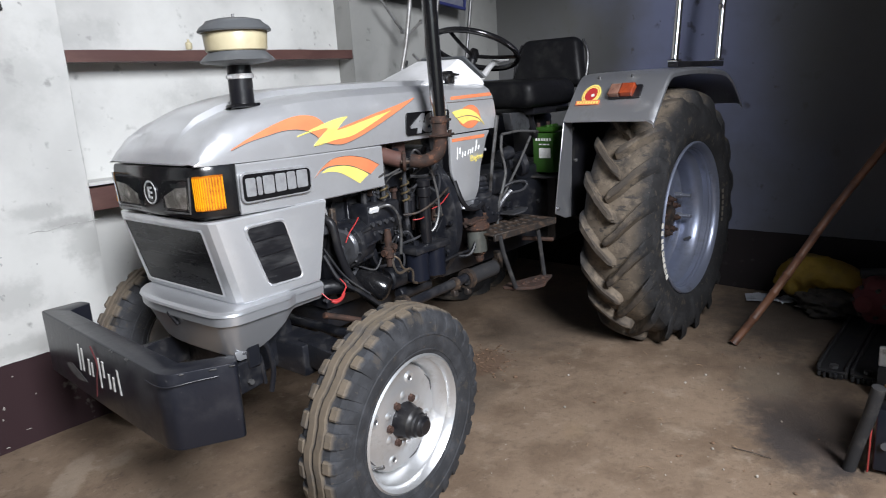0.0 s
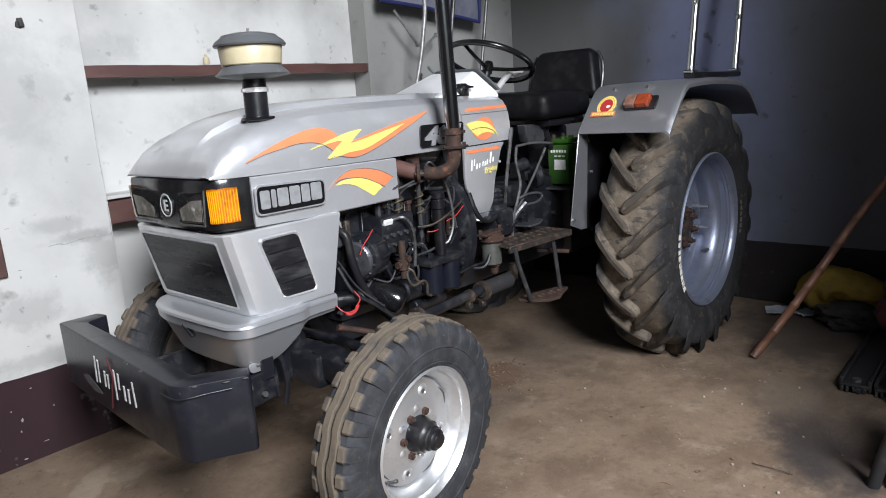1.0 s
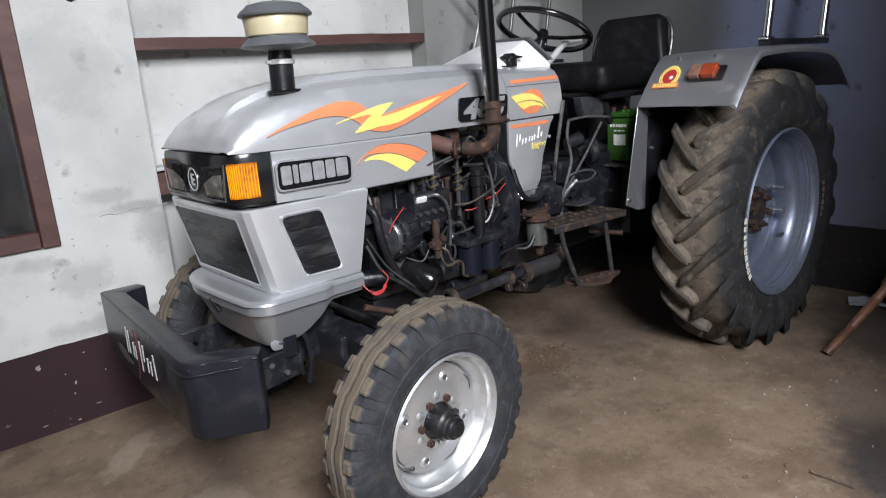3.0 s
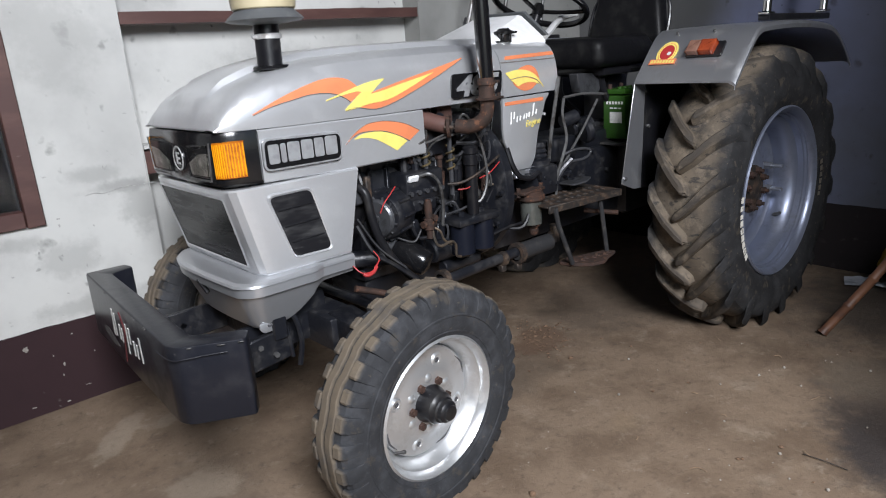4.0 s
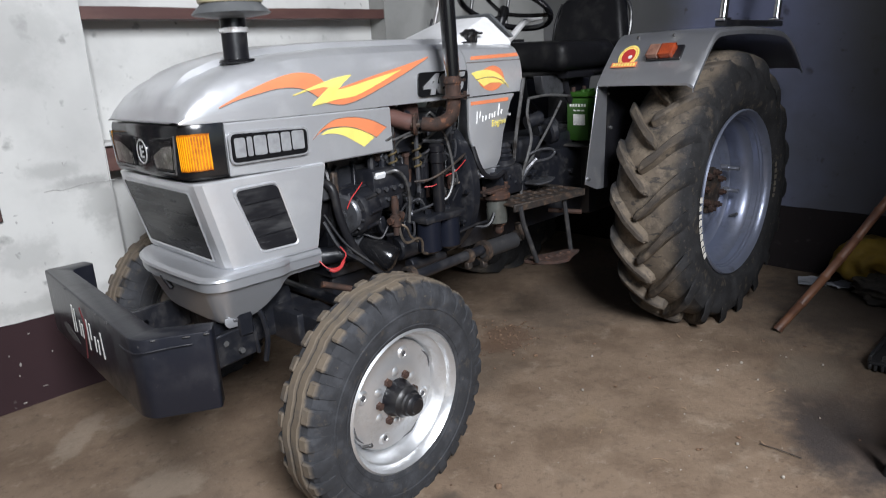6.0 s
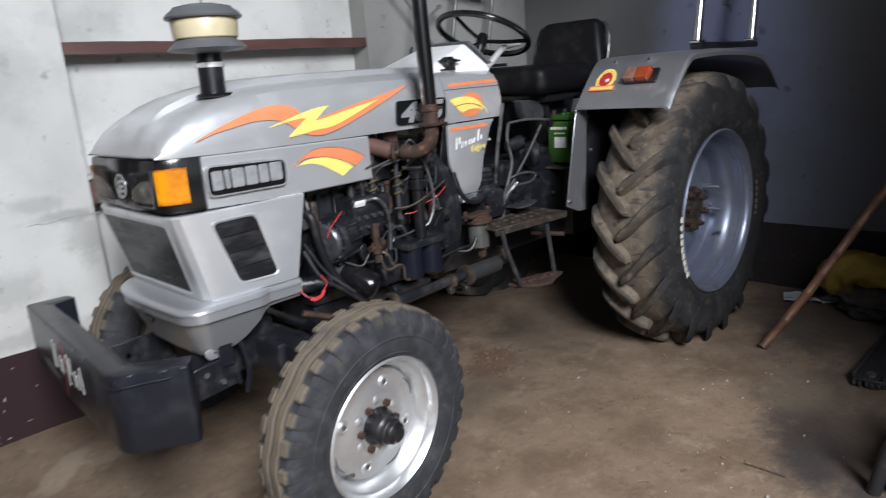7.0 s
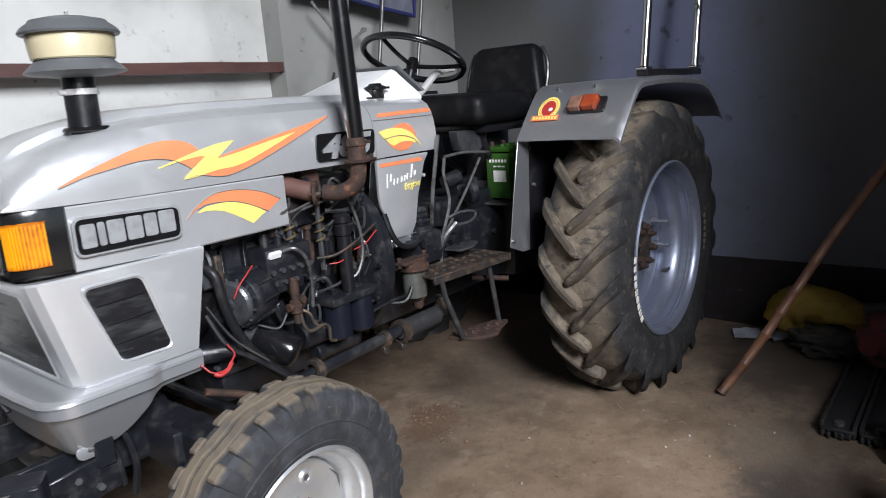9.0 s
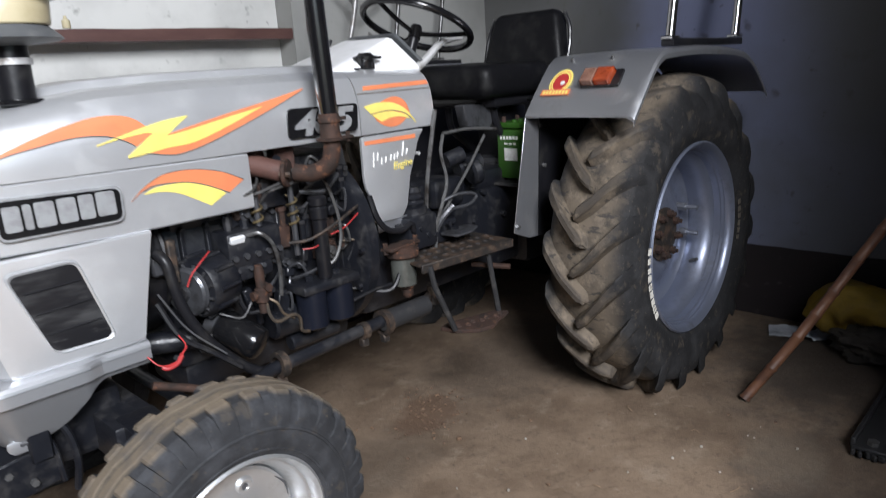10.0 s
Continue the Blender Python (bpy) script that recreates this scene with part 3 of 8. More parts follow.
def round_poly(pts, r, seg=4):
    out, n = [], len(pts)
    for i in range(n):
        a, b, c = Vector(pts[i - 1]), Vector(pts[i]), Vector(pts[(i + 1) % n])
        d1, d2 = (a - b), (c - b)
        k = min(r, 0.45 * d1.length, 0.45 * d2.length)
        p, q = b + d1.normalized() * k, b + d2.normalized() * k
        for s in range(seg + 1):
            t = s / seg
            v = (1 - t) ** 2 * p + 2 * t * (1 - t) * b + t * t * q
            out.append((v.x, v.y))
    return out


def finish(name, bm, material, parent=None, label="", sharp=38):
    bmesh.ops.recalc_face_normals(bm, faces=list(bm.faces))
    limit = radians(sharp)
    for e in bm.edges:
        e.smooth = len(e.link_faces) == 2 and e.calc_face_angle(0.0) < limit
    for f in bm.faces:
        f.smooth = True
    me = bpy.data.meshes.new(name)
    bm.to_mesh(me)
    bm.free()
    for k in material if isinstance(material, (list, tuple)) else (material,):
        me.materials.append(M[k])
    ob = new(name, me)
    if parent is not None:
        ob.parent = parent
    if label:
        tagged(ob, label)
    return ob


def part(name, bm, material, parent, label="", sharp=38):
    return finish(name, bm, material, parent, label, sharp)


def part_each(name, bm, material, parent, label="", sharp=38):
    """One part for every loose piece of bm."""
    left, made = set(bm.verts), []
    while left:
        stack, piece = [left.pop()], []
        while stack:
            v = stack.pop()
            piece.append(v)
            for e in v.link_edges:
                o = e.other_vert(v)
                if o in left:
                    left.remove(o)
                    stack.append(o)
        t = bmesh.new()
        table = {v: t.verts.new(v.co) for v in piece}
        for f in {f for v in piece for f in v.link_faces}:
            t.faces.new([table[v] for v in f.verts]).material_index = f.material_index
        made.append(finish(name, t, material, parent, label, sharp))
    bm.free()
    return made


def empty(name, m=None):
    ob = new(name)
    ob.empty_display_size = 0.1
    if m is not None:
        ob.matrix_basis = m
    return ob


def thing(ob, label, category, group="", kind=""):
    return tagged(ob, label, category, group, kind)


def B():
    return bmesh.new()


# ---- the shed ----
WALL_Y, BACK_X, FRONT_X, FAR_Y, CEIL_Z = -0.937, -0.80, 4.6, 2.55, 4.6
NICHE = (0.62, 2.185, 0.13)          # from x, to x, depth
DOOR = (1.67, 3.95, 4.2)             # x from, to; height
WIN = (2.634, 3.45, 0.80, 1.95)      # x from, to; z from, to


def sheet(x0, x1, y0, y1, nx, ny, amp):
    bm = B()
    rows = [[bm.verts.new((x0 + (x1 - x0) * i / nx, y0 + (y1 - y0) * j / ny,
                           amp * noise.fractal(Vector((x0 + (x1 - x0) * i / nx, y0 + (y1 - y0) * j / ny, 0)) * 2.3, 1.0, 2.0, 4)))
             for j in range(ny + 1)] for i in range(nx + 1)]
    for i in range(nx):
        for j in range(ny):
            bm.faces.new((rows[i][j], rows[i + 1][j], rows[i + 1][j + 1], rows[i][j + 1]))
    return bm


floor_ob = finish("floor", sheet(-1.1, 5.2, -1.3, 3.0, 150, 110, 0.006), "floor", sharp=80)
thing(floor_ob, "worn brown earthy concrete floor with oil stains and painted shade", "floor", kind="structure")
outside = finish("ground", sheet(-25, 30, 3.0, 60, 30, 30, 0.02), "floor", sharp=80)
thing(outside, "dusty bare yard ground outside the shed", "ground", kind="structure")


def block(bm, x0, x1, y0, y1, z0, z1):
    return rbox(bm, ((x0 + x1) / 2, (y0 + y1) / 2, (z0 + z1) / 2), (x1 - x0, y1 - y0, z1 - z0))


bm = B()
yb = WALL_Y - 0.30
block(bm, NICHE[1], WIN[0], yb, WALL_Y, 0, CEIL_Z)
block(bm, WIN[0], WIN[1], yb, WALL_Y, 0, WIN[2])
block(bm, WIN[0], WIN[1], yb, WALL_Y, WIN[3], CEIL_Z)
block(bm, WIN[1], FRONT_X, yb, WALL_Y, 0, CEIL_Z)
block(bm, NICHE[0], NICHE[1], yb, WALL_Y - NICHE[2], 0, CEIL_Z)
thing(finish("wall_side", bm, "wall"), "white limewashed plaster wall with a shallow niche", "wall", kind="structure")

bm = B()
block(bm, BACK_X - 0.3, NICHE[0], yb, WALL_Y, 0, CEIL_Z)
thing(finish("wall_side_rear", bm, "wall_grey"), "dirty plaster pier behind the niche, its shade painted grey", "wall", kind="structure")

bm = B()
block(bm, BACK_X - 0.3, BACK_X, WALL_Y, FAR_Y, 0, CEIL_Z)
thing(finish("wall_back", bm, "wall_back"), "bluish limewashed wall with dark scuffs and painted shade", "wall", kind="structure")
bm = B()
block(bm, BACK_X, DOOR[0], FAR_Y, FAR_Y + 0.3, 0, CEIL_Z)
block(bm, DOOR[1], FRONT_X, FAR_Y, FAR_Y + 0.3, 0, CEIL_Z)
block(bm, DOOR[0], DOOR[1], FAR_Y, FAR_Y + 0.3, DOOR[2], CEIL_Z)
thing(finish("wall_door", bm, "wall_plain"), "plain unseen wall with a wide open doorway, darkened to cut bounced light", "wall", kind="structure")
bm = B()
block(bm, FRONT_X, FRONT_X + 0.25, WALL_Y - 0.3, FAR_Y + 0.3, 0, CEIL_Z)
thing(finish("wall_front", bm, "wall_dark"), "unseen plaster wall darkened to dim reflections", "wall", kind="structure")
bm = B()
block(bm, BACK_X - 0.3, FRONT_X + 0.25, WALL_Y - 0.3, FAR_Y + 0.3, CEIL_Z, CEIL_Z + 0.15)
thing(finish("ceiling", bm, "ceiling"), "plain grey shed ceiling", "ceiling", kind="structure")


def dado(name, a, b, z, normal, material, label):
    """A painted skirting band, 3 mm proud, with a hand-brushed upper edge."""
    bm = B()
    a, b, nrm = Vector(a), Vector(b), Vector(normal)
    steps = max(8, int((b - a).length / 0.05))
    rows = []
    for i in range(steps + 1):
        p = a.lerp(b, i / steps)
        top = z + 0.006 * noise.noise(p * 9) + 0.004 * noise.noise(p * 31)
        rows.append([bm.verts.new(p + nrm * d + Vector((0, 0, h))) for d, h in ((0.0, 0.0), (0.004, 0.0), (0.004, top), (0.0, top))])
    for p, q in zip(rows, rows[1:]):
        for k in range(3):
            bm.faces.new((p[k], p[k + 1], q[k + 1], q[k]))
    return thing(finish(name, bm, material), label, "painted band", kind="structure")


dado("trim_dado_pier", (NICHE[1], WALL_Y, 0), (FRONT_X, WALL_Y, 0), 0.354, (0, 1, 0), "dado", "dark maroon painted band along the wall foot")
dado("trim_dado_niche", (NICHE[0], WALL_Y - NICHE[2], 0), (NICHE[1], WALL_Y - NICHE[2], 0), 0.354, (0, 1, 0), "dado", "dark maroon painted band inside the niche")
dado("trim_dado_rear_pier", (BACK_X + 0.005, WALL_Y, 0), (NICHE[0], WALL_Y, 0), 0.354, (0, 1, 0), "dado", "dark maroon painted band along the wall foot")
dado("trim_dado_back", (BACK_X, WALL_Y + 0.005, 0), (BACK_X, FAR_Y, 0), 0.365, (1, 0, 0), "dado_back", "black painted band along the back wall foot")


def rail(z0, z1, label):
    bm = B()
    x0, x1 = NICHE[0] + 0.003, NICHE[1] - 0.003
    t = B()
    n = 30
    for i in range(n + 1):
        x = x0 + (x1 - x0) * i / n
        w = 0.002 * noise.noise(Vector((x * 8, z0, 0)))
        for y, z in ((WALL_Y - 0.055, z0 + w), (WALL_Y - 0.004 + w, z0 + w + 0.003), (WALL_Y - 0.004 + w, z1 + w * 1.5 - 0.003), (WALL_Y - 0.055, z1 + w)):
            t.verts.new((x, y, z))
    t.verts.ensure_lookup_table()
    for i in range(n):
        for k in range(4):
            j = (k + 1) % 4
            t.faces.new((t.verts[4 * i + k], t.verts[4 * i + j], t.verts[4 * i + 4 + j], t.verts[4 * i + 4 + k]))
    t.faces.new([t.verts[k] for k in range(4)])
    t.faces.new([t.verts[4 * n + k] for k in range(4)])
    merge(bm, t)
    return thing(finish("wall_rail", bm, "wood"), label, "wooden rail", "rails across the wall niche")


rail(1.49, 1.543, "brown painted wooden rail set across a wall niche")
rail(0.885, 0.985, "thick brown painted wooden rail low in the niche")
for z, d, h, nm in ((1.0, 0.0, 0.014, "niche_ledge"),):
    bm = B()
    block(bm, NICHE[0] + 0.003, NICHE[1] - 0.003, WALL_Y - NICHE[2], WALL_Y - 0.058 if h > 0.02 else WALL_Y - 0.002, z - h / 2, z + h / 2)
    thing(finish("trim_" + nm, bm, "wall"), "plastered ledge in the wall niche", "ledge", kind="structure")


def bottle():
    bm = B()
    lathe(bm, [(0, 0), (0.013, 0), (0.015, 0.004), (0.015, 0.028), (0.006, 0.036), (0.006, 0.045), (0, 0.045)], pose(1.62, WALL_Y - 0.03, 1.5435), 14)
    ob = finish("small_bottle", bm, "cream")
    return thing(ob, "small pale bottle standing on the niche rail", "bottle")


bottle()


def window():
    x0, x1, z0, z1 = WIN
    ob = empty("window_1", pose(0, 0, 0))
    bm = B()
    w = 0.066
    y = WALL_Y - 0.01
    for c, s in (((x0 - 0.03 + w / 2, y, (z0 + z1) / 2), (w, 0.06, z1 - z0 + 0.08)), ((x1 + 0.03 - w / 2, y, (z0 + z1) / 2), (w, 0.06, z1 - z0 + 0.08)),
                 (((x0 + x1) / 2, y, z0 - 0.005), (x1 - x0 - 0.075, 0.06, w)), (((x0 + x1) / 2, y, z1 + 0.005), (x1 - x0 - 0.075, 0.06, w)),
                 (((x0 + x1) / 2, y, (z0 + z1) / 2), (0.05, 0.05, z1 - z0 - 0.06))):
        rbox(bm, c, s, 0.004, 1)
    part("window_frame", bm, "wood", ob, "brown painted wooden frame")
    for k in range(2):
        bm = B()
        rbox(bm, (x0 + (x1 - x0) * (0.27 + 0.46 * k), WALL_Y - 0.03, (z0 + z1) / 2), ((x1 - x0) * 0.42, 0.005, z1 - z0 - 0.07))
        part("pane", bm, "glass", ob)
        bm = B()
        rbox(bm, (x0 + (x1 - x0) * (0.27 + 0.46 * k), WALL_Y - 0.07, (z0 + z1) / 2), ((x1 - x0) * 0.46, 0.02, z1 - z0 - 0.02), 0.003, 1)
        part("shutter", bm, "iron", ob, "dark closed shutter behind the glass")
    thing(ob, "brown wooden window with dark closed panes", "window", kind="structure")


window()


def wall_peg():
    bm = B()
    rbox(bm, (2.39, WALL_Y + 0.004, 1.70), (0.020, 0.016, 0.034), 0.003, 1, (0, 8, 0))
    rbox(bm, (2.397, WALL_Y + 0.002, 1.692), (0.022, 0.008, 0.024), 0.003, 1, (0, -14, 0))
    thing(finish("wall_peg", bm, "iron"), "small dark wooden plug driven into the wall", "plug")


wall_peg()


def crack(points, r, label):
    """A hairline crack in the plaster."""
    bm = B()
    p = [Vector((a, WALL_Y, b)) for a, b in points]
    fine = []
    for a, b in zip(p, p[1:]):
        for k in range(14):
            q = a.lerp(b, k / 14)
            fine.append(q + Vector((0, 0.0004, 0.010 * noise.noise(q * 17) + 0.004 * noise.noise(q * 60))))
    tube(bm, fine, lambda t: r * (0.4 + 0.6 * abs(math.sin(9 * t))), n=4, straight=True)
    thing(finish("trim_wall_crack", bm, "crack"), label, "crack", kind="structure")


crack([(2.445, 0.843), (2.385, 0.845), (2.299, 0.851), (2.21, 0.848), (2.16, 0.851)], 0.0022, "uneven grey crack across the plaster")


def flake(x, z, w, h, proud, material, label, seed):
    """A small ragged patch where the paint has come away."""
    rnd = random.Random(seed)
    bm = B()
    pts = []
    for k in range(11):
        a = 2 * math.pi * k / 11
        r = rnd.uniform(0.55, 1.05)
        pts.append((x + 0.5 * w * r * math.cos(a), z + 0.5 * h * r * math.sin(a)))
    prism(bm, pts, -0.0008, side_plane(WALL_Y + proud))
    thing(finish("trim_paint_flake", bm, material), label, "paint flake", kind="structure")


for k, (x, z, w, h) in enumerate([(2.578, 0.617, 0.0223, 0.0343), (2.666, 0.59, 0.0258, 0.0155), (2.651, 0.654, 0.0103, 0.0189), (2.574, 0.941, 0.0223, 0.0052), (2.556, 0.773, 0.0206, 0.006), (2.559, 0.746, 0.012, 0.0172), (2.232, 1.148, 0.024, 0.0052), (2.492, 0.562, 0.0086, 0.0292), (2.357, 0.947, 0.0069, 0.0137), (2.66, 0.818, 0.012, 0.0086), (2.604, 0.985, 0.0137, 0.0069), (2.436, 0.72, 0.0069, 0.0086), (2.756, 0.583, 0.012, 0.0069), (2.583, 0.468, 0.0103, 0.0069)]):
    flake(x, z, w, h, 0.0004, "crack", "small grey patch of flaked limewash", 40 + k)
for k, (x, z, w, h) in enumerate([(2.776, 0.289, 0.0223, 0.0292), (2.657, 0.182, 0.0103, 0.0223), (2.668, 0.139, 0.0069, 0.0103), (2.688, 0.231, 0.006, 0.0077), (2.606, 0.301, 0.0086, 0.0069), (2.537, 0.201, 0.0069, 0.0086), (2.587, 0.066, 0.0258, 0.0052), (2.671, 0.021, 0.0172, 0.0069), (2.796, 0.041, 0.0258, 0.0052)]):
    flake(x, z, w, h, 0.0044, "flake_pale", "small pale chip in the maroon band", 70 + k)

crack([(2.186, 1.40), (2.19, 1.20), (2.187, 1.06), (2.192, 0.80)], 0.0014, "grey hairline crack along the niche edge")


# ---- the tractor: x forward, y to its left, the rear axle over x = 0.07 ----
tractor = empty("tractor")
thing(tractor, "silver farm tractor with orange and yellow decals and dusty tyres", "tractor")
T = tractor


def lerp_table(table, x):
    xs = [r[0] for r in table]
    return [float(np.interp(x, xs, [r[k] for r in table])) for k in range(1, len(table[0]))]


# x, half width at the lower edge, lower edge height, shoulder height
HOOD = [(0.895, 0.232, 1.120, 1.312), (1.24, 0.248, 1.120, 1.319), (1.5, 0.259, 1.122, 1.322), (1.8, 0.272, 1.124, 1.320), (2.0, 0.277, 1.127, 1.312),
        (2.10, 0.277, 1.128, 1.299), (2.20, 0.275, 1.130, 1.277), (2.28, 0.270, 1.132, 1.248), (2.33, 0.266, 1.133, 1.218), (2.365, 0.261, 1.134, 1.178),
        (2.385, 0.256, 1.135, 1.142)]


def hood_half(x):
    w, zb, zt = lerp_table(HOOD, x)
    h = zt - zb
    rise = min(1.0, max(0.0, (2.385 - x) / 0.12))
    k = 0.019 * rise
    return [(w, zb), (w + 0.001, zb + 0.18 * h), (w, zb + 0.38 * h), (w - 0.006, zb + 0.58 * h), (w - 0.016, zb + 0.74 * h), (w - 0.034, zb + 0.88 * h),
            (w - 0.060, zb + 0.965 * h), (w - 0.095, zt), (0.121, zt + 0.001 * rise), (0.116, zt + 0.5 * k), (0.111, zt + k), (0.05, zt + k * 1.25), (0.0, zt + k * 1.3)]


def hood_y(x, z):
    half = hood_half(x)[:8]
    return float(np.interp(z, [p[1] for p in half], [p[0] for p in half]))


def hood_shell(x0, x1, n, name, label):
    bm = B()
    xs = [x0 + (x1 - x0) * i / n for i in range(n + 1)] if x1 < 2.3 else [x0 + (x1 - x0) * (1 - (1 - i / n) ** 1.7) for i in range(n + 1)]
    rings = []
    for x in xs:
        half = hood_half(x)
        outer = [Vector((x, y, z)) for y, z in half] + [Vector((x, -y, z)) for y, z in reversed(half[:-1])]
        inner = [Vector((x, y * 0.985, z - 0.005 if abs(y) < 0.2 else z)) for _, y, z in reversed(outer)]
        rings.append(outer + inner)
    loft(bm, rings)
    return part(name, bm, "silver", T, label, 24)


hood = hood_shell(1.244, 2.385, 44, "hood", "long silver bonnet with a raised centre ridge")
shroud_top = hood_shell(0.90, 1.240, 10, "tank_shroud", "silver fuel tank cover")


def decal(rows_low, rows_high, material, parent, surface, lift=0.0016, n=26, across=6, name="decal", label=""):
    def resample(pts):
        p = curve_points([(a, b, 0) for a, b in pts], 8)
        d = [0.0]
        for a, b in zip(p, p[1:]):
            d.append(d[-1] + (b - a).length)
        return [(float(np.interp(d[-1] * i / n, d, [v.x for v in p])), float(np.interp(d[-1] * i / n, d, [v.y for v in p]))) for i in range(n + 1)]

    lo, hi = resample(rows_low), resample(rows_high)
    bm = B()
    grid = []
    for (xa, za), (xb, zb) in zip(lo, hi):
        row = []
        for k in range(across + 1):
            t = k / across
            x, z = xa + (xb - xa) * t, za + (zb - za) * t
            row.append(bm.verts.new((x, surface(x, z) + lift, z)))
        grid.append(row)
    for p, q in zip(grid, grid[1:]):
        for k in range(across):
            bm.faces.new((p[k], p[k + 1], q[k + 1], q[k]))
    return part(name, bm, material, parent, label)


def mirror_decal(*args, **kw):
    """The same shape on the tractor's other flank."""
    ob = decal(*args, **kw)
    twin = ob.copy()
    twin.data = ob.data
    twin.matrix_basis = Matrix.Diagonal((1, -1, 1, 1))
    scene.collection.objects.link(twin)
    return ob


mirror_decal([(2.272, 1.169), (2.213, 1.187), (2.147, 1.199), (2.091, 1.208), (2.041, 1.209), (1.998, 1.202), (1.962, 1.185), (1.948, 1.174)],
             [(2.272, 1.172), (2.21, 1.198), (2.141, 1.222), (2.081, 1.239), (2.021, 1.25), (1.969, 1.248), (1.936, 1.236), (1.899, 1.202)], "orange", hood, hood_y, name="orange_flash")
mirror_decal([(1.931, 1.158), (1.877, 1.146), (1.833, 1.145), (1.755, 1.163), (1.647, 1.198), (1.549, 1.232), (1.436, 1.273)],
             [(1.932, 1.175), (1.86, 1.196), (1.783, 1.212), (1.679, 1.232), (1.564, 1.252), (1.433, 1.277)], "orange", hood, hood_y, name="orange_flash")
mirror_decal([(2.036, 1.185), (1.992, 1.194), (1.943, 1.201), (1.913, 1.203), (1.891, 1.195), (1.873, 1.19), (1.837, 1.214), (1.807, 1.232)],
             [(2.035, 1.188), (1.974, 1.204), (1.917, 1.218), (1.868, 1.228), (1.832, 1.232), (1.807, 1.234)], "yellow", hood, hood_y, lift=0.0026, name="yellow_flash")
mirror_decal([(1.97, 1.149), (1.927, 1.154), (1.875, 1.162), (1.811, 1.166), (1.752, 1.181), (1.665, 1.21), (1.588, 1.237)],
             [(1.971, 1.154), (1.94, 1.176), (1.901, 1.201), (1.873, 1.192), (1.824, 1.197), (1.745, 1.211), (1.588, 1.238)], "yellow", hood, hood_y, lift=0.0030, name="yellow_flash")


def outline(pts, surface, parent, r=0.0011):
    """A thin dark printed edge line along a decal."""
    bm = B()
    p = [(v.x, surface(v.x, v.y) + 0.0026, v.y) for v in curve_points([(a, b, 0) for a, b in pts], 6)]
    tube(bm, p, r, n=4, straight=True)
    part("decal_edge", bm, "decal_edge", parent)


outline([(2.272, 1.169), (2.213, 1.187), (2.147, 1.199), (2.091, 1.208), (2.041, 1.209), (1.998, 1.202), (1.962, 1.185), (1.948, 1.174)], hood_y, hood)
outline([(1.97, 1.149), (1.931, 1.156), (1.877, 1.146), (1.833, 1.145), (1.755, 1.163), (1.647, 1.198), (1.549, 1.232), (1.436, 1.273)], hood_y, hood)


# side panels below the bonnet
def panel_y(x, z):
    return float(np.interp(x, [1.6, 1.9, 2.1, 2.27, 2.31], [0.266, 0.276, 0.281, 0.279, 0.274]))


def flank(name, x0, x1, z_of, surface, thick, material, label, n=16, sign=1):
    bm = B()
    rings = []
    for i in range(n + 1):
        x = x0 + (x1 - x0) * i / n
        z0, z1 = z_of(x)
        y = surface(x, 0)
        e = 0.004
        ring = [(y, z0 + e), (y, z1 - e), (y - e, z1), (y - thick, z1), (y - thick, z0), (y - e, z0)]
        rings.append([Vector((x, sign * a, b)) for a, b in ring])
    loft(bm, rings)
    return part(name, bm, material, T, label, 30)


for s in (1, -1):
    sp = flank("side_panel", 1.655 if s > 0 else 1.655, 2.268, lambda x: (np.interp(x, [1.65, 1.945, 2.27], [0.972, 0.972, 0.980]), np.interp(x, [1.65, 2.27], [1.119, 1.129])),
               panel_y, 0.03, "silver", "silver side panel below the bonnet", sign=s)
    if s > 0:
        side_panel = sp
decal([(1.982, 1.048), (1.95, 1.07), (1.915, 1.079), (1.854, 1.076), (1.809, 1.066), (1.764, 1.047), (1.724, 1.027)],
      [(1.981, 1.051), (1.949, 1.076), (1.903, 1.098), (1.858, 1.103), (1.804, 1.099), (1.739, 1.083), (1.678, 1.054)], "orange", side_panel, panel_y, name="orange_swoosh")
decal([(1.949, 1.06), (1.91, 1.06), (1.867, 1.05), (1.825, 1.028), (1.781, 1.002)], [(1.948, 1.062), (1.916, 1.073), (1.854, 1.073), (1.81, 1.063), (1.765, 1.046), (1.734, 1.027)],
      "yellow", side_panel, panel_y, name="yellow_swoosh")
outline([(1.981, 1.051), (1.949, 1.077), (1.903, 1.099), (1.858, 1.104), (1.804, 1.100), (1.739, 1.084), (1.678, 1.055)], panel_y, side_panel)
outline([(1.95, 1.069), (1.915, 1.078), (1.854, 1.075), (1.809, 1.065), (1.764, 1.046), (1.724, 1.026)], panel_y, side_panel)


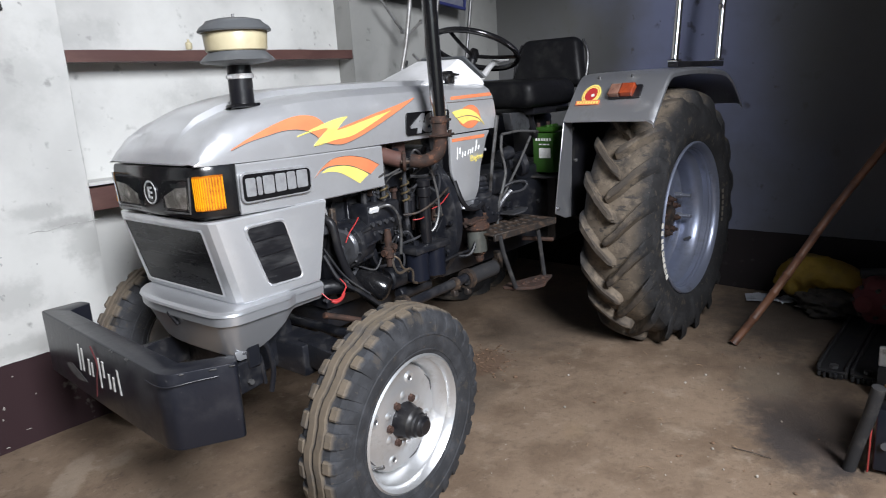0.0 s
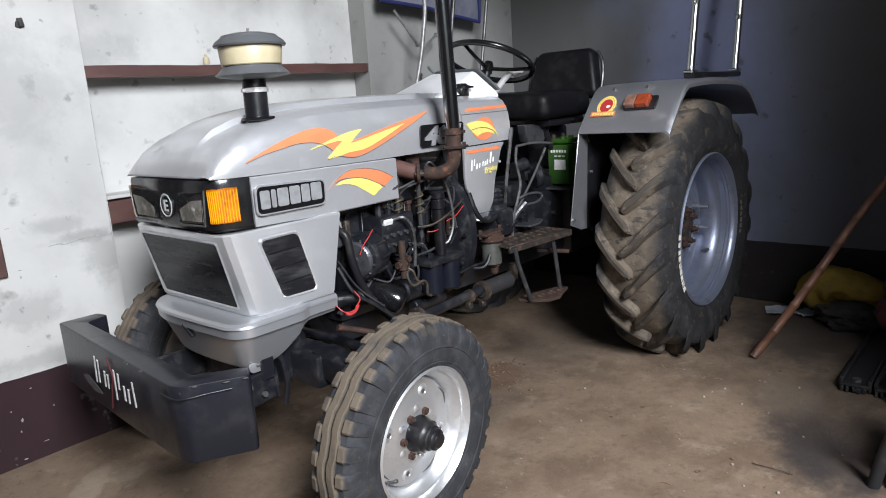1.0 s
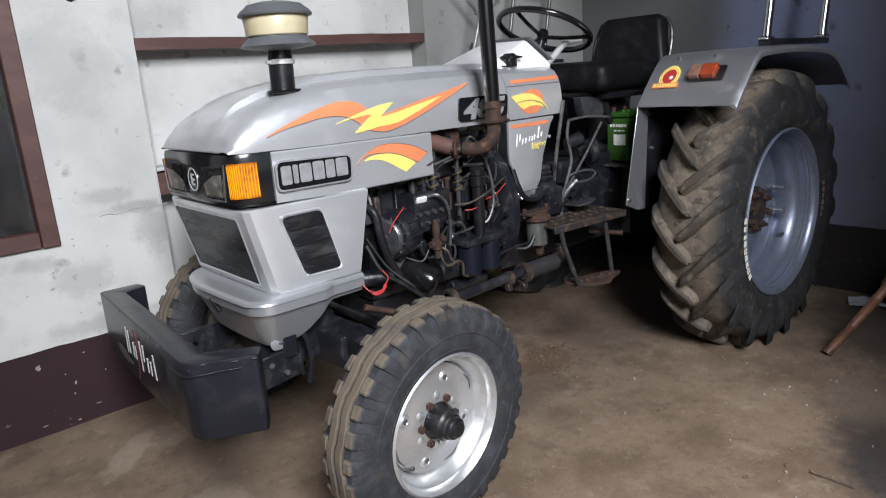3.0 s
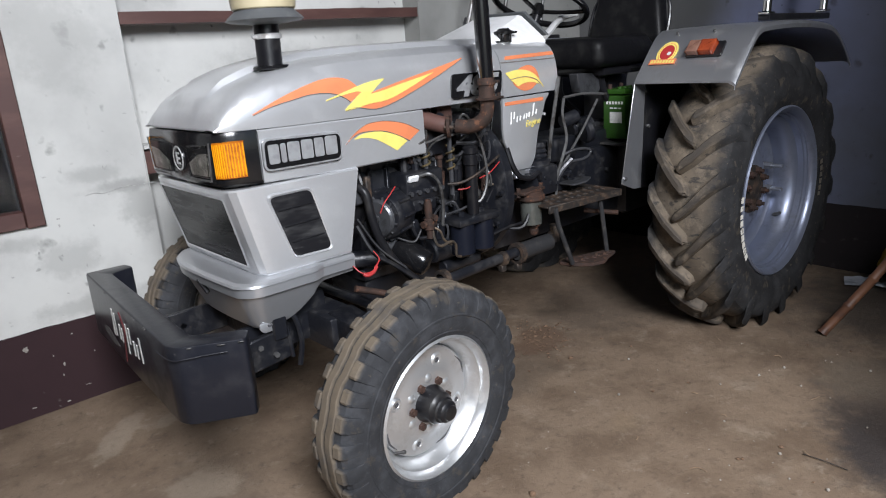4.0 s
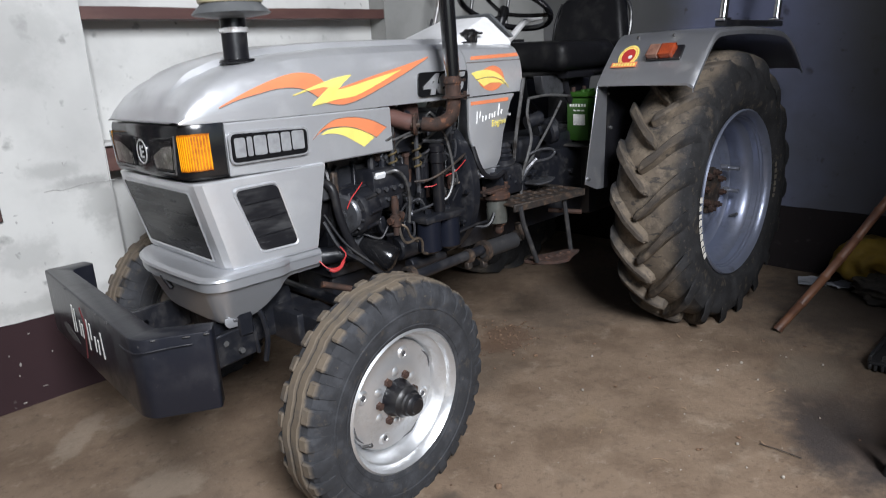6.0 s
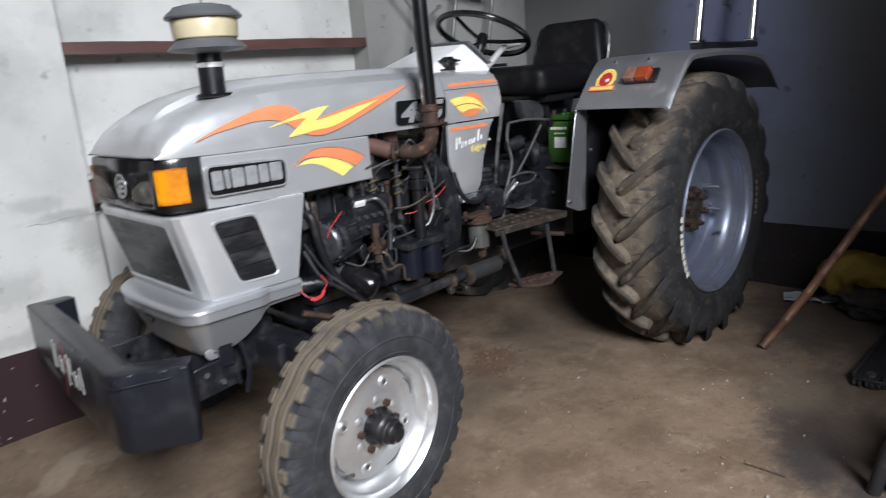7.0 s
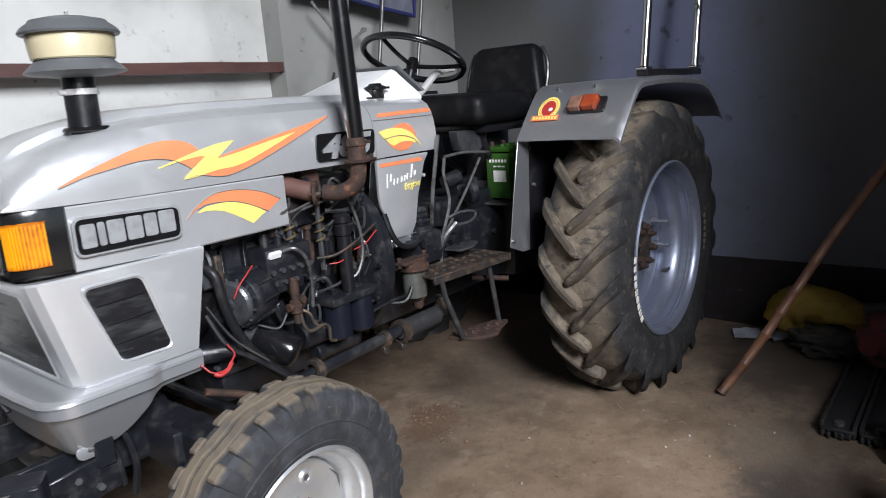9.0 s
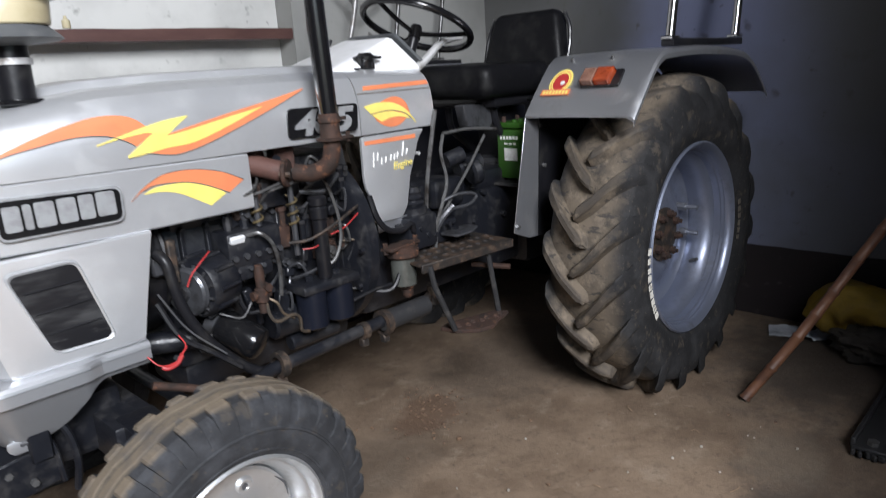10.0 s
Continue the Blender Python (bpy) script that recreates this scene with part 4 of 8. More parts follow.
def name_badge():
    """Black plate with a bright rim; the maker's letters are plain raised blocks."""
    m = side_plane(0.2835)
    out = round_poly([(2.268, 1.011), (2.266, 1.104), (2.003, 1.094), (2.006, 1.009)], 0.022)
    bm = B()
    prism(bm, out, -0.008, m, 0.0015, 1)
    plate = part("name_badge", bm, "badge_grey", T, "black name plate with bright rim")
    bm = B()
    inn = round_poly([(2.262, 1.017), (2.260, 1.098), (2.009, 1.088), (2.012, 1.015)], 0.018)
    prism(bm, inn, -0.010, m, 0.001, 1)
    part("badge_field", bm, "plastic", plate)
    xs = [(2.252, 0.034), (2.213, 0.017), (2.191, 0.040), (2.146, 0.039), (2.102, 0.032), (2.065, 0.042)]
    for x, w in xs:
        bm = B()
        zc = 1.0585
        prism(bm, round_poly([(x, zc - 0.0285), (x - w, zc - 0.0285), (x - w, zc + 0.0265), (x, zc + 0.0275)], 0.006, 3), -0.0125, m, 0.0012, 1)
        part("badge_block", bm, "badge_grey", plate)


name_badge()


def model_plate():
    m = side_plane(0.262)
    bm = B()
    prism(bm, round_poly([(1.520, 1.140), (1.515, 1.224), (1.262, 1.222), (1.270, 1.140)], 0.016), -0.007, m, 0.001, 1)
    plate = part("model_plate", bm, ["plastic"], T, "black plate with raised grey model number")
    cu = bpy.data.curves.new("digits", "FONT")
    cu.body = "485"
    cu.size = 0.098
    cu.extrude = 0.002
    cu.shear = 0.25
    cu.offset = 0.0045
    tmp = bpy.data.objects.new("digits", cu)
    scene.collection.objects.link(tmp)
    bpy.context.view_layer.update()
    me = bpy.data.meshes.new_from_object(tmp.evaluated_get(bpy.context.evaluated_depsgraph_get()))
    bpy.data.objects.remove(tmp)
    me.materials.clear()
    me.materials.append(M["badge_grey"])
    ob = new("model_number", me)
    ob.parent = plate
    ob.matrix_basis = Matrix.Translation((1.500, 0.2715, 1.1485)) @ Matrix(((-1.36, 0, 0, 0), (0, 0, 1, 0), (0, 0.95, 0, 0), (0, 0, 0, 1)))


model_plate()


def bezel():
    bm = B()
    # frame round the lamps, wrapping onto both flanks
    z0, z1 = 0.982, 1.131
    outer = [(2.272, 0.279), (2.32, 0.273), (2.368, 0.258), (2.386, 0.236)]
    ring = outer + [(x, -y) for x, y in reversed(outer)]
    rings = []
    for z, grow in ((z0, -0.004), (z0 + 0.006, 0.0), (z0 + 0.012, 0.002), (z1 - 0.012, 0.0), (z1, -0.004)):
        rings.append([Vector((x + grow, y * (1 + grow * 2), z)) for x, y in ring])
    vr = [[bm.verts.new(v) for v in r] for r in rings]
    for p, q in zip(vr, vr[1:]):
        for k in range(len(p) - 1):
            bm.faces.new((p[k], p[k + 1], q[k + 1], q[k]))
    back = [[bm.verts.new(Vector((v.co.x - 0.03 if abs(v.co.y) < 0.26 else v.co.x, v.co.y * 0.93, v.co.z))) for v in row] for row in (vr[0], vr[-1])]
    for a, b in ((vr[0], back[0]), (vr[-1], back[1])):
        for k in range(len(a) - 1):
            bm.faces.new((a[k], a[k + 1], b[k + 1], b[k]))
    bz = part("lamp_bezel", bm, "plastic", T, "glossy black lamp surround")
    for s in (1, -1):
        bm = B()
        prism(bm, round_poly([(s * 0.072, 1.004), (s * 0.070, 1.092), (s * 0.226, 1.102), (s * 0.212, 1.006)], 0.006), 0.005, front_plane(2.385), 0.001, 1)
        part("headlight", bm, "mesh", bz, "dark headlight recess")
        bm = B()
        # facetted reflector: a pale lower bowl under a dark hood
        quad = [(2.391, s * 0.082, 1.010), (2.391, s * 0.206, 1.012), (2.3935, s * 0.214, 1.078), (2.3935, s * 0.15, 1.072), (2.3935, s * 0.080, 1.044)]
        bm.faces.new([bm.verts.new(v) for v in quad])
        lathe(bm, [(0, 0.003), (0.012, 0.0025), (0.016, 0.0)], axis_matrix((2.3925, s * 0.150, 1.042), (2.41, s * 0.150, 1.042)), 16)
        part("reflector", bm, "reflector", bz)
        bm = B()
        prism(bm, round_poly([(s * 0.074, 1.006), (s * 0.073, 1.090), (s * 0.222, 1.100), (s * 0.209, 1.008)], 0.006), 0.002, front_plane(2.396), 0.0005, 1)
        part("headlight_glass", bm, "glass", bz).visible_shadow = False
        bm = B()
        tube(bm, [(2.394, s * 0.232, 1.106), (2.394, s * 0.216, 1.001), (2.394, s * 0.07, 0.998)], 0.003, n=6, straight=True)
        part("trim_strip", bm, "steel", bz)
        # amber corner lamp
        bm = B()
        pts = [(2.3895, 0.240), (2.381, 0.256), (2.366, 0.267), (2.345, 0.275), (2.316, 0.281)]
        rings = [[Vector((x, s * y, z)) for x, y in pts] for z in (1.004, 1.008, 1.104, 1.108)]
        rings[0] = [Vector((v.x - 0.006, v.y * 0.97, v.z)) for v in rings[0]]
        rings[3] = [Vector((v.x - 0.006, v.y * 0.97, v.z)) for v in rings[3]]
        vr = [[bm.verts.new(v) for v in r] for r in rings]
        for p, q in zip(vr, vr[1:]):
            for k in range(len(p) - 1):
                bm.faces.new((p[k], p[k + 1], q[k + 1], q[k]))
        lamp = part("amber_lamp", bm, "amber", bz, "ribbed amber corner lamp")
        bm = B()
        for k in range(13):
            t = k / 12
            x = np.interp(t, [0, 0.25, 0.5, 0.75, 1], [2.389, 2.381, 2.366, 2.345, 2.319])
            y = np.interp(x, [2.316, 2.345, 2.366, 2.381, 2.3895], [0.281, 0.275, 0.267, 0.256, 0.240])
            rod(bm, (x - 0.0008, s * (y - 0.0008), 1.010), (x - 0.0008, s * (y - 0.0008), 1.102), 0.0020, n=6)
        part_each("lens_rib", bm, "amber_rib", bz)
    bm = B()
    lathe(bm, [(0, 0.010), (0.026, 0.010), (0.030, 0.008), (0.036, 0.010), (0.038, 0.004), (0.038, 0.0)], axis_matrix((2.384, 0.0, 1.052), (2.4, 0.0, 1.052)), 28)
    part("emblem", bm, "plastic", bz, "round black nose emblem")
    bm = B()
    lathe(bm, [(0.031, 0.0105), (0.034, 0.0125), (0.037, 0.0105)], axis_matrix((2.384, 0.0, 1.052), (2.4, 0.0, 1.052)), 28)
    rbox(bm, (2.3955, -0.008, 1.052), (0.002, 0.007, 0.034))
    for z in (1.037, 1.052, 1.067):
        rbox(bm, (2.3955, 0.004, z), (0.002, 0.016, 0.006))
    part("emblem_mark", bm, "alu", bz)


bezel()


def cowl():
    """Tapered lower nose below the lamps, with a grille in front and a vent on each flank."""
    bm = B()
    top = [(1.952, 0.288), (2.322, 0.285), (2.358, 0.279), (2.376, 0.264), (2.383, 0.240)]
    bot = [(2.012, 0.290), (2.268, 0.288), (2.300, 0.281), (2.316, 0.265), (2.322, 0.242)]
    rings = []
    for t in (0.0, 0.02, 0.5, 0.97, 1.0):
        g = -0.004 if t in (0.0, 1.0) else 0.0
        half = [(a[0] + (b[0] - a[0]) * t + (g if a[0] > 2 else 0), a[1] + (b[1] - a[1]) * t + g) for a, b in zip(top, bot)]
        rings.append([Vector((x, y, 0.974 + (0.712 - 0.974) * t)) for x, y in half] + [Vector((x, -y, 0.974 + (0.712 - 0.974) * t)) for x, y in reversed(half)])
    vr = [[bm.verts.new(v) for v in r] for r in rings]
    for p, q in zip(vr, vr[1:]):
        for k in range(len(p) - 1):
            bm.faces.new((p[k], p[k + 1], q[k + 1], q[k]))
    bm.faces.new(vr[0])
    for s, k in ((1, 0), (-1, len(vr[0]) - 1)):
        inner = [bm.verts.new(r[k].co + Vector((0, -s * 0.04, 0))) for r in vr]
        for a, b, c, d in zip(vr, vr[1:], inner, inner[1:]):
            bm.faces.new((a[k], b[k], d, c))
    cw = part("nose_cowl", bm, "silver", T, "tapered silver lower nose", 24)
    # grille in front: a frame lip, dark backing and wire bars
    slope = math.atan2(0.060, 0.262)
    gm = Matrix.Translation((2.3775, 0, 0.955)) @ Matrix.Rotation(slope, 4, "Y") @ front_plane(0)
    bm = B()
    prism(bm, round_poly([(-0.238, -0.008), (0.228, -0.010), (0.224, -0.222), (-0.222, -0.222)], 0.010), 0.0015, gm, 0.001, 1)
    gr = part("grille", bm, "mesh", cw, "black mesh grille")
    bm = B()
    rim_out = round_poly([(-0.246, 0.000), (0.238, -0.002), (0.234, -0.230), (-0.230, -0.230)], 0.016)
    rim_in = round_poly([(-0.237, -0.009), (0.227, -0.011), (0.223, -0.221), (-0.221, -0.221)], 0.010)
    vo = [bm.verts.new(gm @ Vector((u, v, 0.002))) for u, v in rim_out]
    vm = [bm.verts.new(gm @ Vector(((a[0] + b[0]) / 2, (a[1] + b[1]) / 2, 0.0055))) for a, b in zip(rim_out, rim_in)]
    vi = [bm.verts.new(gm @ Vector((u, v, 0.003))) for u, v in rim_in]
    for p, q in ((vo, vm), (vm, vi)):
        for k in range(len(p)):
            j = (k + 1) % len(p)
            bm.faces.new((p[k], p[j], q[j], q[k]))
    part("grille_rim", bm, "silver", cw)
    bm = B()
    for k in range(11):
        v = -0.028 - 0.0178 * k
        tube(bm, [gm @ Vector((-0.222 + 0.089 * i, v + 0.0012 * math.sin(2.3 * i + k), 0.0002)) for i in range(6)], 0.0016, n=5, straight=True)
    part_each("grille_slat", bm, "mesh", gr)
    for s in (1, -1):
        bm = B()
        vent = round_poly([(2.270, 0.938), (2.134, 0.940), (2.082, 0.748), (2.210, 0.750)], 0.02)
        prism(bm, vent, -0.003, side_plane(0.2905) if s > 0 else side_plane(-0.2935), 0.0008, 1)
        part("side_vent", bm, "vent_mesh", cw, "dark sloping vent")
        bm = B()
        y = s * 0.2925
        vo = [bm.verts.new((x, y - s * 0.004, z)) for x, z in round_poly([(2.280, 0.948), (2.128, 0.950), (2.071, 0.738), (2.208, 0.740)], 0.024)]
        vm = [bm.verts.new((x, y + s * 0.003, z)) for x, z in round_poly([(2.275, 0.943), (2.131, 0.945), (2.077, 0.743), (2.209, 0.745)], 0.022)]
        vi = [bm.verts.new((x, y + s * 0.0005, z)) for x, z in round_poly([(2.270, 0.938), (2.134, 0.940), (2.082, 0.748), (2.210, 0.750)], 0.02)]
        for p, q in ((vo, vm), (vm, vi)):
            for k in range(len(p)):
                j = (k + 1) % len(p)
                bm.faces.new((p[k], p[j], q[j], q[k]))
        part("vent_rim", bm, "silver", cw)
        bm = B()
        for k in range(3):
            z = 0.895 - 0.05 * k
            x0 = np.interp(z, [0.748, 0.94], [2.21, 2.27]) - 0.008
            x1 = np.interp(z, [0.748, 0.94], [2.082, 2.134]) + 0.008
            tube(bm, [(x0, s * 0.2945, z), (x1, s * 0.2945, z + 0.004)], 0.002, n=5, straight=True)
        part_each("vent_slat", bm, "black", cw)


cowl()


def skirt():
    """Silver apron under the nose: a ledge and broad lip over a tapering bowl that sweeps up behind."""
    # height, front face x, half width, corner radius
    levels = [(0.7125, 2.335, 0.285, 0.05), (0.7105, 2.372, 0.298, 0.064), (0.7070, 2.389, 0.307, 0.070), (0.7000, 2.3985, 0.312, 0.073), (0.693, 2.4020, 0.3135, 0.075), (0.6915, 2.3965, 0.3095, 0.073),
              (0.6635, 2.3955, 0.309, 0.073), (0.6625, 2.385, 0.299, 0.066), (0.630, 2.373, 0.284, 0.060), (0.598, 2.360, 0.268, 0.055), (0.566, 2.347, 0.252, 0.050),
              (0.545, 2.338, 0.241, 0.046), (0.538, 2.331, 0.234, 0.042), (0.535, 2.318, 0.222, 0.04)]
    tab = sorted(levels)

    def half_width(z):
        return float(np.interp(z, [r[0] for r in tab], [r[2] for r in tab]))

    def foot(x):
        return float(np.interp(x, [2.0, 2.118, 2.140, 2.165, 2.195, 2.23, 2.27, 2.30], [0.648, 0.646, 0.632, 0.600, 0.570, 0.549, 0.537, 0.532]))

    def ring(z, xf, yh, r):
        out = []
        side = [2.005 + (xf - r - 2.005) * t / 22 for t in range(23)]
        for x in side:
            h = max(z, foot(x))
            notch = 0.017 * (1 - min(1.0, max(0.0, (x - 2.125) / 0.03)))
            out.append(Vector((x, min(yh, half_width(h)) - notch if h == z else half_width(h) - notch, h)))
        for k in range(1, 9):
            a = math.pi / 2 * (1 - k / 8)
            out.append(Vector((xf - r + r * math.cos(a), yh - r + r * math.sin(a), z)))
        for k in range(1, 7):
            y = (yh - r) * (1 - k / 6)
            out.append(Vector((xf + 0.008 * (1 - (y / (yh - r)) ** 2), y, z)))
        # the far corner is drawn in further
        return out + [Vector((v.x - 0.028 * min(1.0, max(0.0, (v.y - 0.08) / 0.19)) ** 2, -v.y * 0.88, v.z)) for v in reversed(out[:-1])]

    bm = B()
    vr = [[bm.verts.new(v) for v in ring(*lv)] for lv in levels]
    for p, q in zip(vr, vr[1:]):
        for k in range(len(p) - 1):
            bm.faces.new((p[k], p[k + 1], q[k + 1], q[k]))
    n = len(vr[0])
    for rows in (vr[0], vr[-1]):
        for k in range((n - 1) // 2):
            a, b, c, d = rows[k], rows[k + 1], rows[n - 2 - k], rows[n - 1 - k]
            bm.faces.new((a, b, c, d) if b is not c else (a, b, d))
    bmesh.ops.remove_doubles(bm, verts=bm.verts, dist=0.0002)
    sk = part("nose_apron", bm, ["silver_apron"], T, "silver apron below the nose", 20)
    bm = B()
    prism(bm, round_poly([(2.334, 0.560), (2.334, 0.540), (2.322, 0.527), (2.270, 0.527), (2.266, 0.553), (2.285, 0.560)], 0.010), -0.004, side_plane(0.241), 0.0015, 2)
    part("apron_tab", bm, "silver_apron", sk)
    bm = B()
    rbox(bm, (2.292, 0.2455, 0.548), (0.032, 0.004, 0.011), 0.003, 1)
    part("apron_slot", bm, "grey_line", sk)
    bm = B()
    rbox(bm, (2.396, 0.022, 0.652), (0.014, 0.010, 0.056), 0.003, 1, (36, 17, 0))
    part("tow_slot", bm, "black", sk, "narrow dark slot in the apron")


skirt()


def front_bumper():
    plan = [(2.548, -0.375), (2.470, -0.395), (2.480, -0.455), (2.610, -0.462), (2.640, 0.0), (2.662, 0.415), (2.648, 0.452), (2.505, 0.532), (2.470, 0.478), (2.590, 0.395), (2.568, 0.0)]
    bm = B()
    prism(bm, round_poly(plan, 0.014, 3), 0.212, top_plane(0.444), 0.004, 2)
    bp = part("bumper", bm, "bumper", T, "heavy navy-black steel front bumper")
    bm = B()
    for s in (1, -1):
        rbox(bm, (2.40, s * 0.16, 0.48), (0.30, 0.02, 0.10), 0.003, 1)
        for x in (2.30, 2.42):
            rod(bm, (x, s * 0.15, 0.48), (x, s * 0.18, 0.48), 0.011, n=6)
    part_each("bumper_bracket", bm, "engine", bp)
    rnd = random.Random(6)
    bm = B()
    for k in range(6):
        y = rnd.uniform(-0.40, 0.40)
        L = rnd.uniform(0.003, 0.012)
        x = 2.640 + 0.053 * y + (0.012 * y if y < 0 else 0)
        rbox(bm, (x + 0.001, y, 0.6525 + rnd.uniform(-0.003, 0.002)), (0.006, L, rnd.uniform(0.002, 0.005)), 0.0008, 1, (rnd.uniform(-8, 8), 38, 0))
    for k in range(3):
        t = rnd.random()
        x, y = 2.655 + (2.505 - 2.655) * t, 0.452 + (0.540 - 0.452) * t
        rbox(bm, (x, y, 0.6525 + rnd.uniform(-0.003, 0.002)), (rnd.uniform(0.006, 0.02), 0.005, rnd.uniform(0.001, 0.003)), 0.0008, 1, (0, 0, -30))
    part_each("paint_chip", bm, "steel", bp, "bare metal paint chip")
    bm = B()
    tube(bm, [(2.668, 0.36, 0.628), (2.668, 0.415, 0.6255), (2.655, 0.456, 0.626), (2.60, 0.488, 0.630), (2.55, 0.516, 0.6315)], 0.0014, n=6)
    part("weld_line", bm, "bumper", bp)
    # hand-painted writing, kept to plain upright bars
    def px(y):
        return 2.640 + 0.053 * y + 0.0062 + (0.012 * y if y < 0 else 0)
    strokes = [[(-0.300, 0.525), (-0.285, 0.612)], [(-0.268, 0.53), (-0.258, 0.605)], [(-0.215, 0.53), (-0.205, 0.580)], [(-0.185, 0.53), (-0.178, 0.575)], [(-0.120, 0.510), (-0.112, 0.605)],
               [(-0.085, 0.55), (-0.078, 0.600)], [(-0.045, 0.525), (-0.040, 0.570)], [(-0.012, 0.525), (-0.006, 0.568)], [(0.038, 0.525), (0.034, 0.600)]]
    for st in strokes:
        bm = B()
        tube(bm, [(px(0.9 * y + 0.125), 0.9 * y + 0.125, z) for y, z in st], 0.0075, n=6, per=4)
        for v in bm.verts:
            v.co.x = px(v.co.y) - 0.0045 + (v.co.x - px(v.co.y)) * 0.2
        part("painted_stroke", bm, "white", bp)
    bm = B()
    tube(bm, [(px(-0.01) - 0.001, -0.01, 0.635), (px(0.02) - 0.001, 0.02, 0.585), (px(0.0) - 0.001, 0.0, 0.54), (px(-0.03) - 0.001, -0.03, 0.47)], 0.0022, n=5)
    part("red_streak", bm, "red_old", bp, "thin red paint streak")
    bm = B()
    prism(bm, round_poly([(-0.24, 0.53), (-0.20, 0.54), (-0.14, 0.515), (-0.10, 0.495), (-0.16, 0.49), (-0.22, 0.51)], 0.012), 0.001, Matrix.Translation((-0.0015, 0, 0)) @ front_plane(px(-0.15) + 0.0005))
    part("chipped_patch", bm, "steel", bp, "scuffed bare patch")


front_bumper()


def lower_shroud():
    """Panel below the tank cover, with a cut-away front edge."""
    out = [(1.245, 1.115), (1.247, 0.985), (1.240, 0.945), (1.222, 0.915), (1.212, 0.888), (1.222, 0.834), (1.098, 0.832), (1.070, 0.868), (1.048, 0.966), (1.020, 1.030), (0.998, 1.085), (0.970, 1.115)]
    for s in (1, -1):
        bm = B()
        prism(bm, round_poly(out, 0.012), -0.014, side_plane(0.236 if s > 0 else -0.25), 0.003, 2)
        p = part("shroud_panel", bm, "silver", T, "silver panel beside the dash")
        if s > 0:
            main = p
    sy = lambda x, z: 0.250
    decal([(1.236, 1.088), (1.015, 1.088)], [(1.236, 1.101), (1.013, 1.102)], "orange", main, sy, n=4, across=2, name="orange_stripe")
    bm = B()
    script = [[(1.186, 1.034), (1.181, 1.079)], [(1.168, 1.050), (1.163, 1.076)], [(1.152, 1.034), (1.148, 1.056)], [(1.134, 1.035), (1.130, 1.054)], [(1.112, 1.036), (1.107, 1.056)],
              [(1.096, 1.036), (1.092, 1.054)], [(1.082, 1.037), (1.077, 1.057)], [(1.060, 1.038), (1.048, 1.083)], [(1.040, 1.040), (1.034, 1.058)]]
    for st in script:
        tube(bm, [(x + 0.020, 0.251, z - 0.018 + (1.186 - x) * 0.12) for x, z in st], 0.0024, n=5, per=4)
    part_each("script_stroke", bm, "white", main, "short white slanting bar")
    cu = bpy.data.curves.new("word", "FONT")
    cu.body = "Engine"
    cu.size = 0.034
    cu.extrude = 0.0006
    cu.shear = 0.3
    tmp = bpy.data.objects.new("word", cu)
    scene.collection.objects.link(tmp)
    bpy.context.view_layer.update()
    me = bpy.data.meshes.new_from_object(tmp.evaluated_get(bpy.context.evaluated_depsgraph_get()))
    bpy.data.objects.remove(tmp)
    me.materials.clear()
    me.materials.append(M["yellow"])
    ob = new("engine_word", me)
    ob.parent = main
    ob.matrix_basis = Matrix.Translation((1.122, 0.2512, 0.996)) @ Matrix(((-0.85, 0, 0, 0), (0, 0, 1, 0), (0.20, 1, 0, 0), (0, 0, 0, 1)))
    # decals on the tank cover
    decal([(1.211, 1.255), (0.905, 1.259)], [(1.205, 1.268), (0.905, 1.273)], "orange", shroud_top, hood_y, n=14, across=3, name="orange_stripe")
    decal([(1.187, 1.188), (1.174, 1.16), (1.124, 1.136), (1.07, 1.138), (1.02, 1.168)], [(1.187, 1.19), (1.156, 1.213), (1.086, 1.229), (1.039, 1.213), (1.019, 1.172)],
          "orange", shroud_top, hood_y, n=20, name="orange_disc")
    decal([(1.197, 1.182), (1.138, 1.188), (1.092, 1.186), (1.045, 1.174), (1.015, 1.155), (0.993, 1.135)], [(1.223, 1.207), (1.161, 1.215), (1.095, 1.21), (1.043, 1.188), (1.008, 1.156), (0.993, 1.137)],
          "yellow", shroud_top, hood_y, lift=0.0026, n=20, name="yellow_leaf")
    decal([(1.153, 1.154), (1.111, 1.164), (1.063, 1.163), (1.022, 1.152)], [(1.194, 1.179), (1.145, 1.185), (1.092, 1.182), (1.036, 1.167)], "yellow", shroud_top, hood_y, lift=0.0028, n=14, name="yellow_leaf")
    outline([(1.197, 1.1815), (1.138, 1.187), (1.092, 1.185), (1.045, 1.173), (1.015, 1.154)], hood_y, shroud_top)
    outline([(1.238, 1.246), (1.08, 1.246), (0.905, 1.246)], hood_y, shroud_top, 0.0018)
    bm = B()
    for x, z in ((0.975, 1.03), (0.98, 1.08)):
        rod(bm, (x, 0.2, z), (x, 0.225, z), 0.006, n=8)
    part_each("panel_bolt", bm, "alu", main)


lower_shroud()


